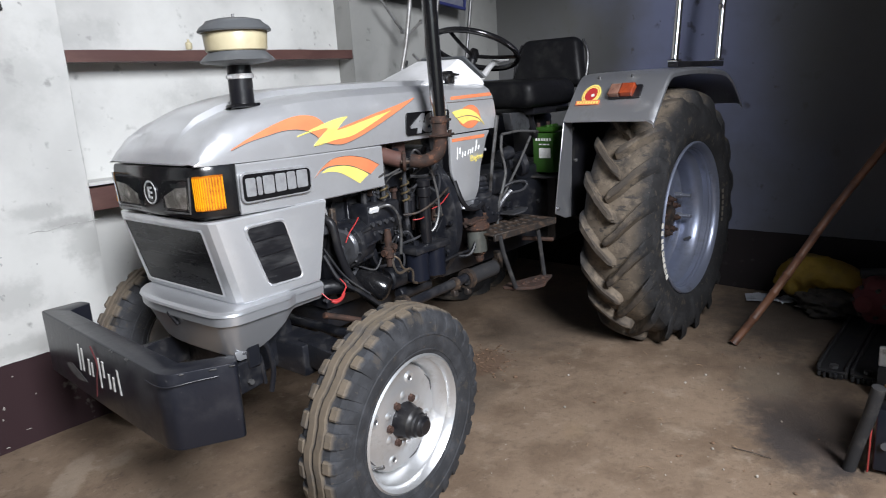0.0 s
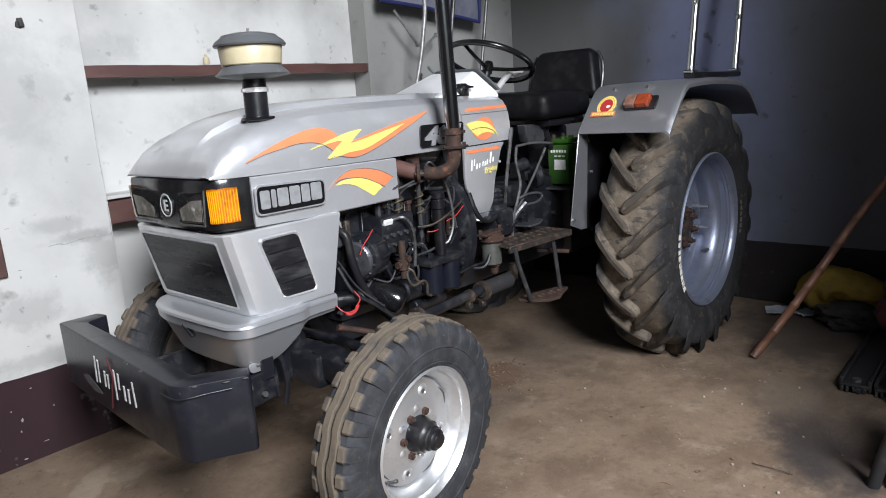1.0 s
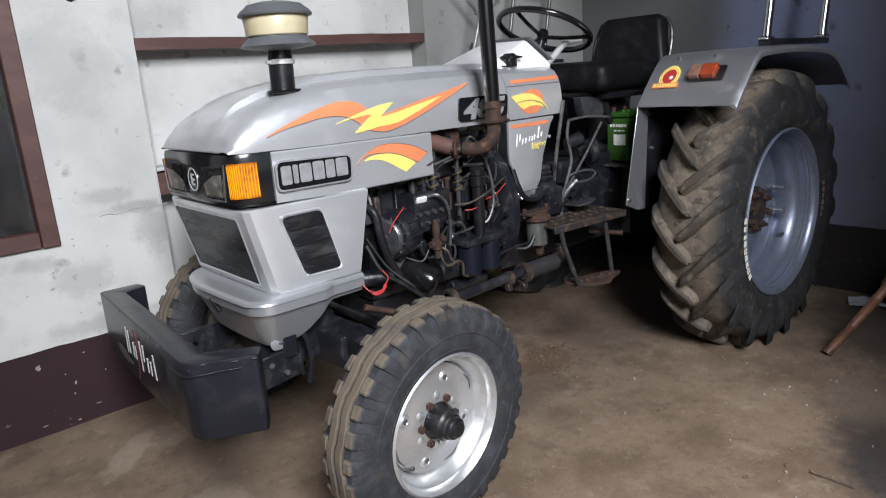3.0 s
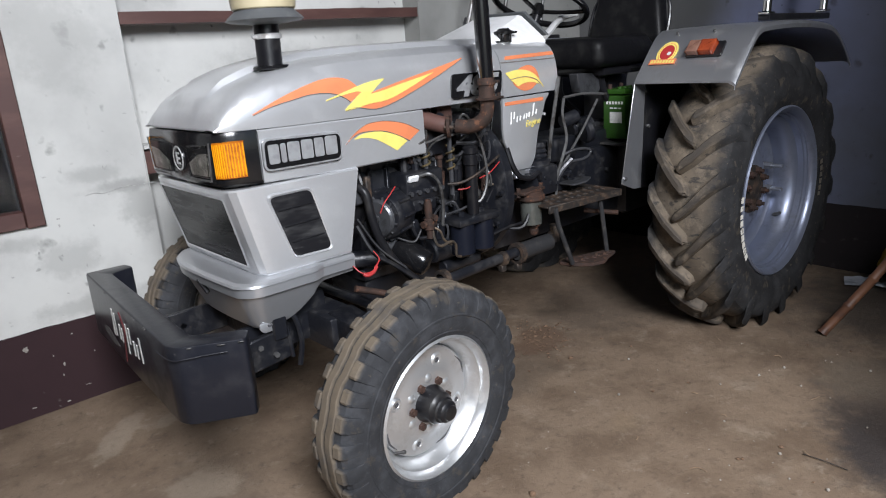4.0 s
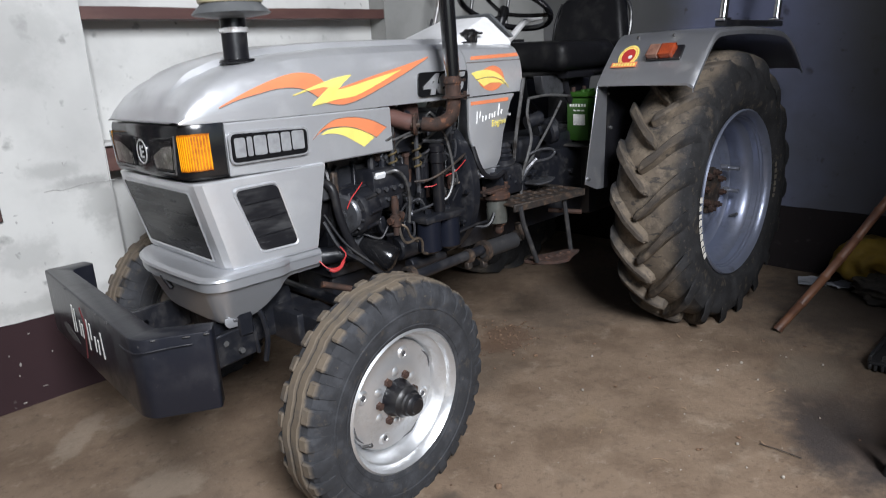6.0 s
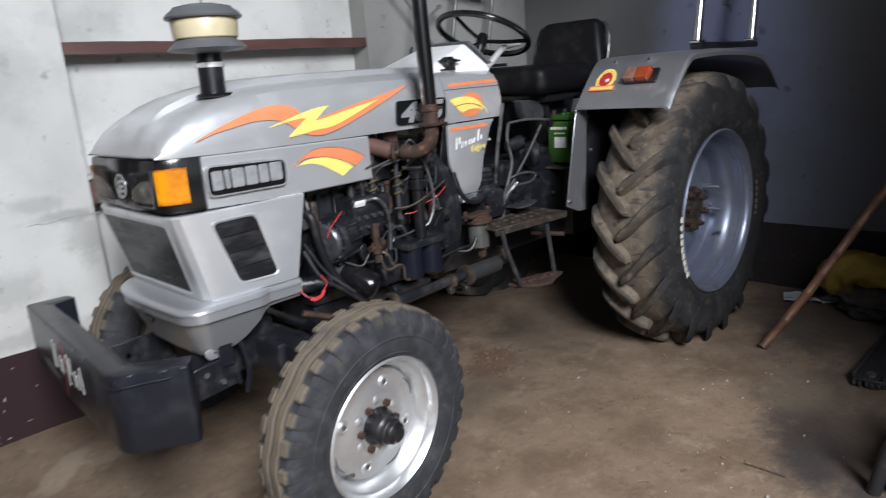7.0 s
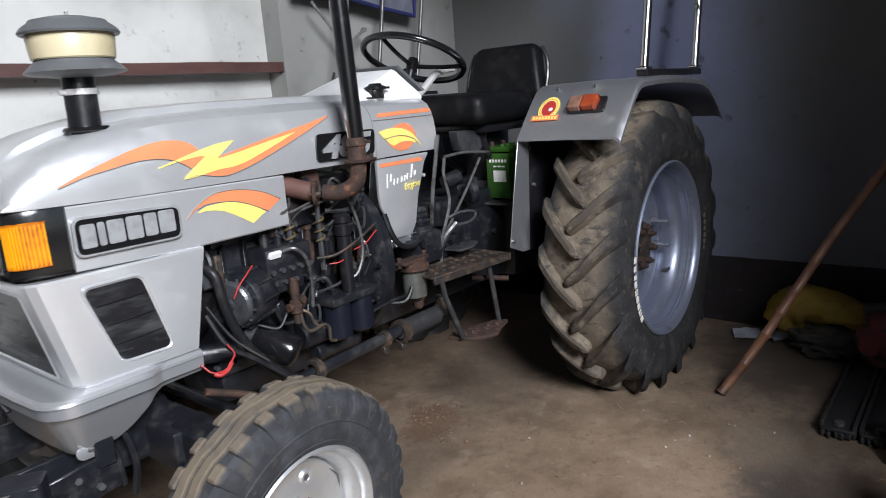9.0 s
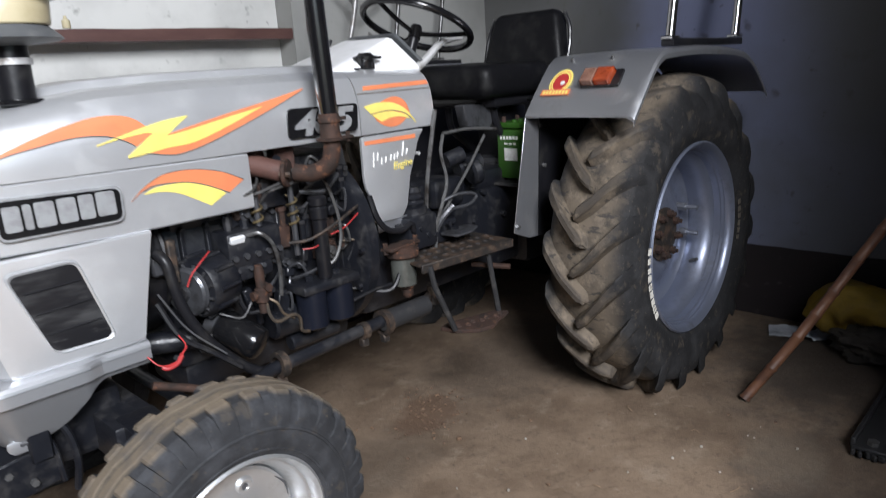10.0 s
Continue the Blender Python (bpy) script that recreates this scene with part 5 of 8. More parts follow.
def dash_and_wheel():
    bm = B()
    base = [(1.26, 0.15, 1.305), (1.26, -0.19, 1.305), (0.885, -0.19, 1.305), (0.885, 0.175, 1.305)]
    foot = [(1.26, 0.15, 1.322), (1.26, -0.19, 1.322), (0.885, -0.19, 1.330), (0.895, 0.168, 1.330)]
    ridge = [(0.952, 0.066, 1.420), (0.945, -0.17, 1.428), (0.915, -0.17, 1.428), (0.925, 0.075, 1.424)]
    vb, vf, vt = ([bm.verts.new(p) for p in row] for row in (base, foot, ridge))
    for lo, hi in ((vb, vf), (vf, vt)):
        for k in range(4):
            q = (k + 1) % 4
            bm.faces.new((lo[k], lo[q], hi[q], hi[k]))
    bm.faces.new(vt)
    bm.faces.new(list(reversed(vb)))
    bmesh.ops.bevel(bm, geom=list(bm.edges), offset=0.006, segments=2, affect="EDGES")
    dash = part("dash_cover", bm, "dash_white", T, "pale silver dash cover", 20)
    bm = B()
    pts = [(0.921, 0.082, 1.432), (0.882, 0.170, 1.335), (0.878, -0.18, 1.335), (0.912, -0.175, 1.438)]
    prism_pts = [Vector(p) for p in pts]
    lo = [bm.verts.new(p) for p in prism_pts]
    hi = [bm.verts.new(p + Vector((-0.012, 0.0, 0.004))) for p in prism_pts]
    bm.faces.new(lo)
    bm.faces.new(list(reversed(hi)))
    for k in range(4):
        q = (k + 1) % 4
        bm.faces.new((lo[k], lo[q], hi[q], hi[k]))
    part("instrument_panel", bm, "grey_plastic", T, "grey instrument panel")
    bm = B()
    tube(bm, [(1.02, -0.17, 1.352), (1.00, -0.19, 1.40), (0.965, -0.215, 1.432)], 0.006, n=8)
    part("panel_lever", bm, "engine_grey", T)
    bm = B()
    lathe(bm, [(0, 0), (0.030, 0), (0.030, 0.026), (0.033, 0.030), (0.041, 0.031), (0.041, 0.040), (0.026, 0.045), (0.020, 0.052), (0, 0.053)], pose(1.111, 0.144, 1.319), 22)
    for k in range(3):
        rbox(bm, (1.111 + 0.043 * math.cos(0.6 + 2.1 * k), 0.144 + 0.043 * math.sin(0.6 + 2.1 * k), 1.3545), (0.022, 0.014, 0.008), 0.002, 1, (0, 0, 34 + 120 * k))
    rbox(bm, (1.150, 0.150, 1.322), (0.035, 0.03, 0.006), 0.002, 1)
    part("tank_cap", bm, "plastic", T, "black fuel cap")
    n = Vector((-math.sin(radians(25)), 0, math.cos(radians(25))))
    c = Vector((0.722, 0.0, 1.466))
    m = axis_matrix(c, c + n)
    bm = B()
    ring = [m @ Vector((0.207 * math.cos(a), 0.207 * math.sin(a), 0)) for a in [2 * math.pi * k / 48 for k in range(48)]]
    rows = []
    for k, p in enumerate(ring):
        radial = (p - c).normalized()
        rows.append([bm.verts.new(p + 0.0135 * (math.cos(t) * radial + math.sin(t) * n)) for t in [2 * math.pi * j / 10 for j in range(10)]])
    for k in range(48):
        p, q = rows[k], rows[(k + 1) % 48]
        for j in range(10):
            i = (j + 1) % 10
            bm.faces.new((p[j], p[i], q[i], q[j]))
    sw = part("steering_wheel", bm, "plastic", T, "thin black steering wheel rim")
    bm = B()
    for a in (90, 210, 330):
        e = m @ Vector((0.2 * math.cos(radians(a)), 0.2 * math.sin(radians(a)), 0))
        tube(bm, [c - n * 0.03, (c + e) / 2 - n * 0.02, e], 0.009, n=7)
    part_each("spoke", bm, "plastic", sw)
    bm = B()
    lathe(bm, [(0, 0.004), (0.018, 0.002), (0.024, -0.012), (0.024, -0.05), (0, -0.05)], m, 20)
    part("wheel_hub", bm, "plastic", sw)
    bm = B()
    rod(bm, c - n * 0.05, c - n * 0.42, 0.020)
    part("steering_column", bm, "black", T)
    bm = B()
    tube(bm, [(0.80, 0.04, 1.30), (0.735, 0.052, 1.345), (0.665, 0.060, 1.398), (0.60, 0.062, 1.415), (0.550, 0.065, 1.420)], lambda t: 0.016 - 0.004 * t, n=9)
    part("hand_lever", bm, "alu", T, "bare metal throttle lever")


dash_and_wheel()


def air_cleaner():
    x, y = 2.137, 0.165
    bm = B()
    rod(bm, (x + 0.004, y, 1.262), (x, y, 1.425), 0.0365, n=24, slot=0)
    pipe = part("intake_pipe", bm, "black", T, "black upright air intake pipe")
    bm = B()
    lathe(bm, [(0.045, 1.286), (0.055, 1.290), (0.05, 1.298), (0.0375, 1.30)], pose(x, y, 0), 24)
    part("pipe_grommet", bm, "plastic", pipe)
    bm = B()
    lathe(bm, [(0.037, 1.372), (0.041, 1.373), (0.041, 1.386), (0.037, 1.387)], pose(x, y, 0), 24)
    rbox(bm, (x + 0.042, y + 0.006, 1.379), (0.02, 0.012, 0.010), 0.002, 1)
    part("hose_clamp", bm, "alu", pipe, "bright metal hose clamp")
    bm = B()
    lathe(bm, [(0.037, 1.412), (0.05, 1.414), (0.104, 1.421), (0.112, 1.425), (0.104, 1.434), (0.086, 1.450), (0.084, 1.455), (0.02, 1.455)], pose(x, y, 0), 36)
    part("cleaner_skirt", bm, "grey_plastic", pipe, "grey flared base")
    bm = B()
    lathe(bm, [(0.03, 1.452), (0.088, 1.453), (0.091, 1.456), (0.096, 1.508), (0.094, 1.513), (0.03, 1.513)], pose(x, y, 0), 36)
    part("cleaner_jar", bm, "cream", pipe, "yellowed see-through dust jar")
    bm = B()
    lathe(bm, [(0.09, 1.508), (0.107, 1.509), (0.109, 1.514), (0.102, 1.524), (0.085, 1.536), (0.082, 1.541), (0.05, 1.548), (0.0, 1.549)], pose(x, y, 0), 36)
    part("cleaner_lid", bm, "grey_plastic", pipe, "dusty grey domed lid")
    bm = B()
    rod(bm, (x, y, 1.546), (x, y, 1.562), 0.004, n=8)
    part("lid_screw", bm, "steel", pipe)


air_cleaner()


def exhaust():
    bm = B()
    tube(bm, [(1.74, 0.19, 1.085), (1.64, 0.215, 1.086), (1.57, 0.240, 1.062), (1.54, 0.265, 1.052)], 0.030, n=12)
    for x in (1.70, 1.60, 1.50):
        rbox(bm, (x, 0.185, 1.08), (0.07, 0.05, 0.075), 0.008, 1)
    ex = part("exhaust_manifold", bm, "rust_paint", T, "rusty red-brown exhaust manifold")
    bm = B()
    tube(bm, [(1.525, 0.285, 1.050), (1.495, 0.325, 1.046), (1.466, 0.362, 1.066), (1.456, 0.374, 1.105), (1.455, 0.374, 1.17)], 0.0245, n=16)
    part("exhaust_elbow", bm, "rust_dark", ex, "rusted elbow")
    bm = B()
    fm = axis_matrix((1.545, 0.262, 1.050), (1.515, 0.295, 1.050))
    prism(bm, round_poly([(-0.050, -0.016), (-0.026, -0.038), (0.026, -0.038), (0.050, -0.016), (0.050, 0.016), (0.026, 0.038), (-0.026, 0.038), (-0.050, 0.016)], 0.012), 0.012, fm, 0.002, 1)
    part("exhaust_flange", bm, "rust_dark", ex)
    bm = B()
    for u in (-0.036, 0.036):
        rod(bm, fm @ Vector((u, 0, -0.006)), fm @ Vector((u, 0, 0.026)), 0.008, n=6)
    part_each("flange_bolt", bm, "rust_plate", ex)
    bm = B()
    lathe(bm, [(0.024, 1.132), (0.040, 1.134), (0.041, 1.139), (0.031, 1.142), (0.0275, 1.150), (0.0275, 1.180), (0.0315, 1.184), (0.0315, 1.195), (0.0285, 1.199), (0.0285, 1.207), (0.024, 1.208)], pose(1.455, 0.374, 0), 22)
    rbox(bm, (1.408, 0.374, 1.137), (0.050, 0.026, 0.008), 0.002, 1)
    rod(bm, (1.395, 0.374, 1.125), (1.395, 0.374, 1.152), 0.007, n=6)
    rbox(bm, (1.425, 0.395, 1.192), (0.022, 0.012, 0.010), 0.002, 1)
    part("pipe_clamp", bm, "rust_dark", ex)
    bm = B()
    rod(bm, (1.455, 0.374, 1.195), (1.489, 0.363, 2.45), 0.0268, n=20)
    part("exhaust_pipe", bm, "gloss_black", ex, "tall glossy black exhaust pipe")
    bm = B()
    prism(bm, round_poly([(1.325, 1.135), (1.295, 1.135), (1.275, 1.00), (1.305, 0.99)], 0.008), 0.008, side_plane(0.205), 0.001, 1)
    rod(bm, (1.294, 0.19, 1.026), (1.294, 0.218, 1.026), 0.010, n=6)
    part("support_strap", bm, "iron", ex)


exhaust()


def engine():
    bm = B()
    rbox(bm, (1.55, 0.0, 0.74), (0.66, 0.30, 0.40), 0.02, 2)
    rbox(bm, (1.55, 0.0, 1.0), (0.60, 0.30, 0.16), 0.015, 2)
    rbox(bm, (1.56, 0.0, 0.50), (0.60, 0.24, 0.12), 0.03, 2)
    bits = part_each("engine_block", bm, "engine", T, "oily black diesel engine block")
    eng = bits[0]
    # cast bosses, caps, brackets and small pipes crowding the block's side
    rnd = random.Random(21)
    for k in range(84):
        x, z = rnd.uniform(1.27, 1.74), rnd.uniform(0.60, 1.04)
        y = 0.155 + rnd.uniform(0, 0.06)
        bm = B()
        kind = k % 4
        if kind == 0:
            rbox(bm, (x, y, z), (rnd.uniform(0.02, 0.06), 0.03, rnd.uniform(0.02, 0.07)), 0.004, 1, (0, rnd.uniform(-20, 20), 0))
        elif kind == 1:
            rod(bm, (x, y - 0.02, z), (x, y + 0.02, z), rnd.uniform(0.010, 0.022), n=10)
            rod(bm, (x, y + 0.02, z), (x, y + 0.032, z), 0.008, n=6)
        elif kind == 2:
            rod(bm, (x, y, z - 0.03), (x + 0.006, y + 0.01, z + 0.03), rnd.uniform(0.008, 0.014), n=9)
            rod(bm, (x + 0.006, y + 0.01, z + 0.03), (x + 0.007, y + 0.01, z + 0.042), 0.016, n=6)
        else:
            dx = rnd.uniform(-0.09, 0.09)
            tube(bm, [(x, y, z), (x + 0.3 * dx, y + 0.05, z + 0.02), (x + dx, y + 0.045, z + rnd.uniform(-0.05, 0.06)), (x + 1.2 * dx, y, z - 0.03)], 0.0045, n=6)
        part("engine_fitting", bm, ("engine", "engine_grey", "engine", "engine_grey", "rust", "steel")[k % 6], eng)
    bm = B()
    for k in range(8):
        rbox(bm, (1.30 + 0.075 * k, 0.158, 0.80), (0.012, 0.020, 0.26), 0.002, 1)
    part_each("block_rib", bm, "engine", eng)
    bm = B()
    for k in range(3):
        x = 1.36 + 0.17 * k
        rbox(bm, (x, 0.165, 1.01), (0.11, 0.06, 0.13), 0.012, 2)
        rod(bm, (x, 0.19, 1.05), (x + 0.01, 0.225, 1.09), 0.012, n=8)
    part_each("cylinder_head", bm, "engine", eng)
    # coil springs and pushrods by the head
    for x in (1.632, 1.516):
        bm = B()
        pts = [(x + 0.015 * math.cos(a), 0.235 + 0.015 * math.sin(a), 0.895 + 0.0046 * a) for a in [k * 0.7 for k in range(28)]]
        tube(bm, pts, 0.0038, n=5, per=2)
        part("valve_spring", bm, "brass", eng, "bright coil spring")
        bm = B()
        rod(bm, (x, 0.235, 0.80), (x, 0.235, 1.03), 0.009, n=8)
        part("spring_rod", bm, "engine_grey", eng)
    # injection pump
    bm = B()
    rbox(bm, (1.665, 0.215, 0.865), (0.17, 0.10, 0.10), 0.012, 2)
    rbox(bm, (1.68, 0.215, 0.805), (0.13, 0.09, 0.06), 0.01, 2)
    for k in range(3):
        rod(bm, (1.715 - 0.05 * k, 0.215, 0.91), (1.715 - 0.05 * k, 0.215, 0.955), 0.013, n=8)
        rod(bm, (1.715 - 0.05 * k, 0.215, 0.945), (1.715 - 0.05 * k, 0.215, 0.965), 0.008, n=6)
    pump = part("injection_pump", bm, "engine", T, "dark injection pump")
    bm = B()
    rbox(bm, (1.722, 0.270, 0.896), (0.044, 0.012, 0.022), 0.003, 1, (-24, 0, 0))
    part("pump_cover", bm, "label_white", pump, "worn maker's plate with its bright reflection painted white")
    bm = B()
    for k in range(5):
        rod(bm, (1.735 - 0.035 * k, 0.262, 0.845), (1.735 - 0.035 * k, 0.275, 0.845), 0.009, n=6)
    for k in range(4):
        rod(bm, (1.73 - 0.04 * k, 0.255, 0.808), (1.73 - 0.04 * k, 0.27, 0.808), 0.007, n=6)
    part_each("pump_bolt", bm, "engine_grey", pump)
    for k in range(3):
        x = 1.715 - 0.05 * k
        bm = B()
        tube(bm, [(x, 0.215, 0.96), (x - 0.01, 0.25, 1.0), (x - 0.05, 0.27, 1.015), (1.62 - 0.13 * k, 0.235, 1.035), (1.60 - 0.13 * k, 0.2, 1.06)], 0.0042, n=6)
        part("injector_line", bm, "steel", pump)
    # primer and rusty fitting below the pump
    bm = B()
    lathe(bm, [(0, 0.67), (0.012, 0.672), (0.012, 0.70), (0.019, 0.705), (0.019, 0.74), (0.013, 0.745), (0.014, 0.79), (0.010, 0.81), (0, 0.812)], pose(1.683, 0.29, 0.01), 14)
    rod(bm, (1.658, 0.29, 0.735), (1.713, 0.29, 0.735), 0.013, n=8)
    rod(bm, (1.672, 0.27, 0.755), (1.672, 0.315, 0.755), 0.012, n=6)
    part("lift_pump", bm, "rust_dark", T, "rusty lift pump")
    bm = B()
    tube(bm, [(1.690, 0.265, 0.900), (1.665, 0.292, 0.905), (1.635, 0.30, 0.870), (1.622, 0.30, 0.80), (1.622, 0.29, 0.715)], 0.0060, n=7)
    part("fuel_line", bm, "steel", T)
    bm = B()
    tube(bm, [(1.675, 0.29, 0.735), (1.675, 0.305, 0.675), (1.655, 0.31, 0.650), (1.605, 0.31, 0.655), (1.580, 0.305, 0.635), (1.575, 0.30, 0.595), (1.545, 0.29, 0.58)], 0.0052, n=7)
    tube(bm, [(1.668, 0.285, 0.72), (1.645, 0.30, 0.70), (1.630, 0.302, 0.665), (1.595, 0.30, 0.64)], 0.0045, n=7)
    part("copper_line", bm, "copper", T, "bent copper fuel lines")
    # twin fuel filters
    bm = B()
    rbox(bm, (1.455, 0.262, 0.705), (0.21, 0.10, 0.028), 0.008, 2)
    for x in (1.505, 1.405):
        rod(bm, (x, 0.262, 0.715), (x, 0.262, 0.735), 0.012, n=6)
    flt = part("filter_head", bm, "engine", T, "black fuel filter head")
    for x in (1.505, 1.405):
        bm = B()
        lathe(bm, [(0, 0.567), (0.015, 0.566), (0.03, 0.572), (0.046, 0.582), (0.046, 0.69), (0.04, 0.694)], pose(x, 0.262, 0), 20)
        part("fuel_filter", bm, "navy", flt, "dark fuel filter canister")
    # oil filler tube
    bm = B()
    lathe(bm, [(0.020, 0.72), (0.022, 0.735), (0.022, 0.90), (0.027, 0.905), (0.027, 0.935), (0.023, 0.94), (0.028, 0.945), (0.028, 0.965), (0.02, 0.972), (0, 0.973)], pose(1.455, 0.275, 0), 18)
    part("oil_filler", bm, "black", T, "black upright oil filler tube")
    # alternator with fan
    c = Vector((1.800, 0.215, 0.785))
    ax = Vector((0.93, 0.36, 0)).normalized()
    m = axis_matrix(c, c + ax)
    bm = B()
    lathe(bm, [(0, -0.07), (0.05, -0.07), (0.078, -0.05), (0.082, -0.04), (0.082, 0.04), (0.074, 0.052), (0.04, 0.058), (0, 0.058)], m, 28)
    alt = part("alternator", bm, "engine", T, "dusty black alternator")
    bm = B()
    for k in range(10):
        a = 2 * math.pi * k / 10
        p = m @ Vector((0.083 * math.cos(a), 0.083 * math.sin(a), -0.035))
        q = m @ Vector((0.083 * math.cos(a), 0.083 * math.sin(a), 0.035))
        rod(bm, p, q, 0.007, n=6)
    part_each("cooling_fin", bm, "engine", alt)
    bm = B()
    lathe(bm, [(0.03, 0.058), (0.062, 0.06), (0.066, 0.066), (0.055, 0.072), (0.066, 0.078), (0.06, 0.084), (0.02, 0.084), (0.018, 0.095), (0, 0.095)], m, 24)
    part("alternator_pulley", bm, "engine_grey", alt)
    for k in range(12):
        a = 2 * math.pi * k / 12
        bm = B()
        p, q = m @ Vector((0.036 * math.cos(a), 0.036 * math.sin(a), 0.060)), m @ Vector((0.072 * math.cos(a + 0.25), 0.072 * math.sin(a + 0.25), 0.058))
        rod(bm, p, q, 0.0045, n=6)
        part("fan_blade", bm, "engine_grey", alt)
    bm = B()
    pts = []
    for k in range(40):
        t = k / 40
        a = 2 * math.pi * t
        pts.append(Vector((1.90, 0.10 + 0.13 * math.cos(a), 0.86 + 0.14 * math.sin(a))))
    pts.append(pts[0])
    tube(bm, pts, 0.008, n=6, straight=True)
    part("fan_belt", bm, "hose", T)
    # radiator
    bm = B()
    rbox(bm, (2.05, 0, 0.86), (0.07, 0.46, 0.46), 0.01, 2)
    for k in range(12):
        rbox(bm, (2.012, 0, 0.66 + 0.036 * k), (0.012, 0.44, 0.006))
    part("radiator", bm, "engine", T, "dark radiator core")
    bm = B()
    lathe(bm, [(0.20, 0.0), (0.215, 0.0), (0.215, 0.05), (0.20, 0.05)], axis_matrix((1.95, 0, 0.86), (1.9, 0, 0.86)), 32, True)
    part("fan_shroud", bm, "black", T)
    # hoses and brackets beside the radiator
    bm = B()
    tube(bm, [(1.935, 0.245, 0.905), (1.923, 0.272, 0.880), (1.913, 0.28, 0.796), (1.888, 0.285, 0.715), (1.845, 0.29, 0.64), (1.785, 0.30, 0.57), (1.733, 0.31, 0.528), (1.70, 0.335, 0.535)], 0.0145, n=12)
    part("power_steering_hose", bm, "hose", T, "thick black rubber hose")
    bm = B()
    tube(bm, [(1.955, 0.25, 0.78), (1.925, 0.285, 0.69), (1.87, 0.315, 0.64), (1.80, 0.345, 0.575)], 0.008, n=7)
    tube(bm, [(1.945, 0.24, 0.80), (1.90, 0.28, 0.70), (1.83, 0.33, 0.62)], 0.005, n=6)
    part("thin_hose", bm, "hose", T)
    bm = B()
    lathe(bm, [(0.0, 0), (0.021, 0.0), (0.024, 0.006), (0.024, 0.025), (0.0, 0.03)], axis_matrix((1.965, 0.20, 0.875), (1.985, 0.235, 0.885)), 14)
    rbox(bm, (1.93, 0.235, 0.875), (0.04, 0.03, 0.06), 0.006, 1)
    part("hose_fitting", bm, "engine_grey", T)
    bm = B()
    rbox(bm, (1.895, 0.245, 0.875), (0.022, 0.02, 0.115), 0.004, 1)
    part("rusty_bracket", bm, "rust_plate", T)
    # spin-on oil filter
    m = axis_matrix((1.768, 0.205, 0.652), (1.722, 0.300, 0.604))
    bm = B()
    lathe(bm, [(0, 0), (0.045, 0), (0.049, 0.006), (0.049, 0.11), (0.044, 0.122), (0.03, 0.129), (0, 0.131)], m, 26)
    of = part("oil_filter", bm, "plastic", T, "round black oil filter")
    bm = B()
    lathe(bm, [(0.02, -0.03), (0.055, -0.03), (0.055, 0.0), (0.02, 0.0)], m, 20)
    part("filter_mount", bm, "engine_grey", of)
    # starter and lower clutter
    bm = B()
    rod(bm, (1.62, 0.20, 0.60), (1.36, 0.20, 0.60), 0.045, n=18, chamfer=0.008)
    rod(bm, (1.56, 0.20, 0.525), (1.38, 0.20, 0.525), 0.025, n=12, chamfer=0.004)
    part("starter_motor", bm, "engine", T)
    bm = B()
    for k in range(9):
        x = 1.33 + 0.07 * k
        rod(bm, (x, 0.15, 0.585), (x, 0.165, 0.585), 0.008, n=6)
        rod(bm, (x, 0.15, 0.93), (x, 0.168, 0.93), 0.008, n=6)
    for x, z in ((1.48, 0.755), (1.44, 0.83), (1.53, 0.775), (1.40, 0.905), (1.68, 0.76)):
        rod(bm, (x, 0.15, z), (x, 0.19, z), 0.014, n=8)
        rod(bm, (x, 0.19, z), (x, 0.205, z), 0.009, n=6)
    part_each("block_bolt", bm, "engine_grey", eng)
    # linkage rods in front of the block
    for pts, r, mt, nm in (([(1.55, 0.25, 0.845), (1.50, 0.285, 0.850), (1.42, 0.30, 0.880), (1.31, 0.28, 0.915)], 0.0048, "rust_plate", "throttle_rod"),
                           ([(1.49, 0.24, 0.985), (1.42, 0.27, 0.98), (1.36, 0.26, 1.02)], 0.008, "engine_grey", "breather_pipe"),
                           ([(1.435, 0.29, 1.02), (1.425, 0.30, 0.985), (1.402, 0.30, 0.90), (1.402, 0.30, 0.83), (1.425, 0.295, 0.775), (1.45, 0.28, 0.758)], 0.0055, "steel", "bent_pipe"),
                           ([(1.30, 0.24, 0.63), (1.22, 0.29, 0.615), (1.18, 0.30, 0.66), (1.17, 0.295, 0.72)], 0.0075, "hose", "fuel_hose"),
                           ([(1.40, 0.25, 0.60), (1.28, 0.27, 0.625), (1.2, 0.28, 0.63)], 0.006, "hose", "fuel_hose"),
                           ([(1.34, 0.22, 0.80), (1.27, 0.24, 0.80), (1.24, 0.24, 0.82)], 0.004, "copper", "thin_pipe"),
                           ([(1.70, 0.22, 0.80), (1.73, 0.25, 0.74), (1.72, 0.27, 0.69), (1.68, 0.28, 0.685)], 0.006, "hose", "wire_loom"),
                           ([(1.79, 0.24, 0.70), (1.74, 0.27, 0.68), (1.70, 0.27, 0.72), (1.66, 0.25, 0.70)], 0.005, "hose", "wire_loom"),
                           ([(1.24, 0.255, 0.93), (1.235, 0.28, 0.86), (1.20, 0.285, 0.815), (1.14, 0.285, 0.80), (1.10, 0.29, 0.815), (1.085, 0.285, 0.785)], 0.010, "hose", "fuel_hose")):
        bm = B()
        tube(bm, pts, r, n=7)
        part(nm, bm, mt, T)
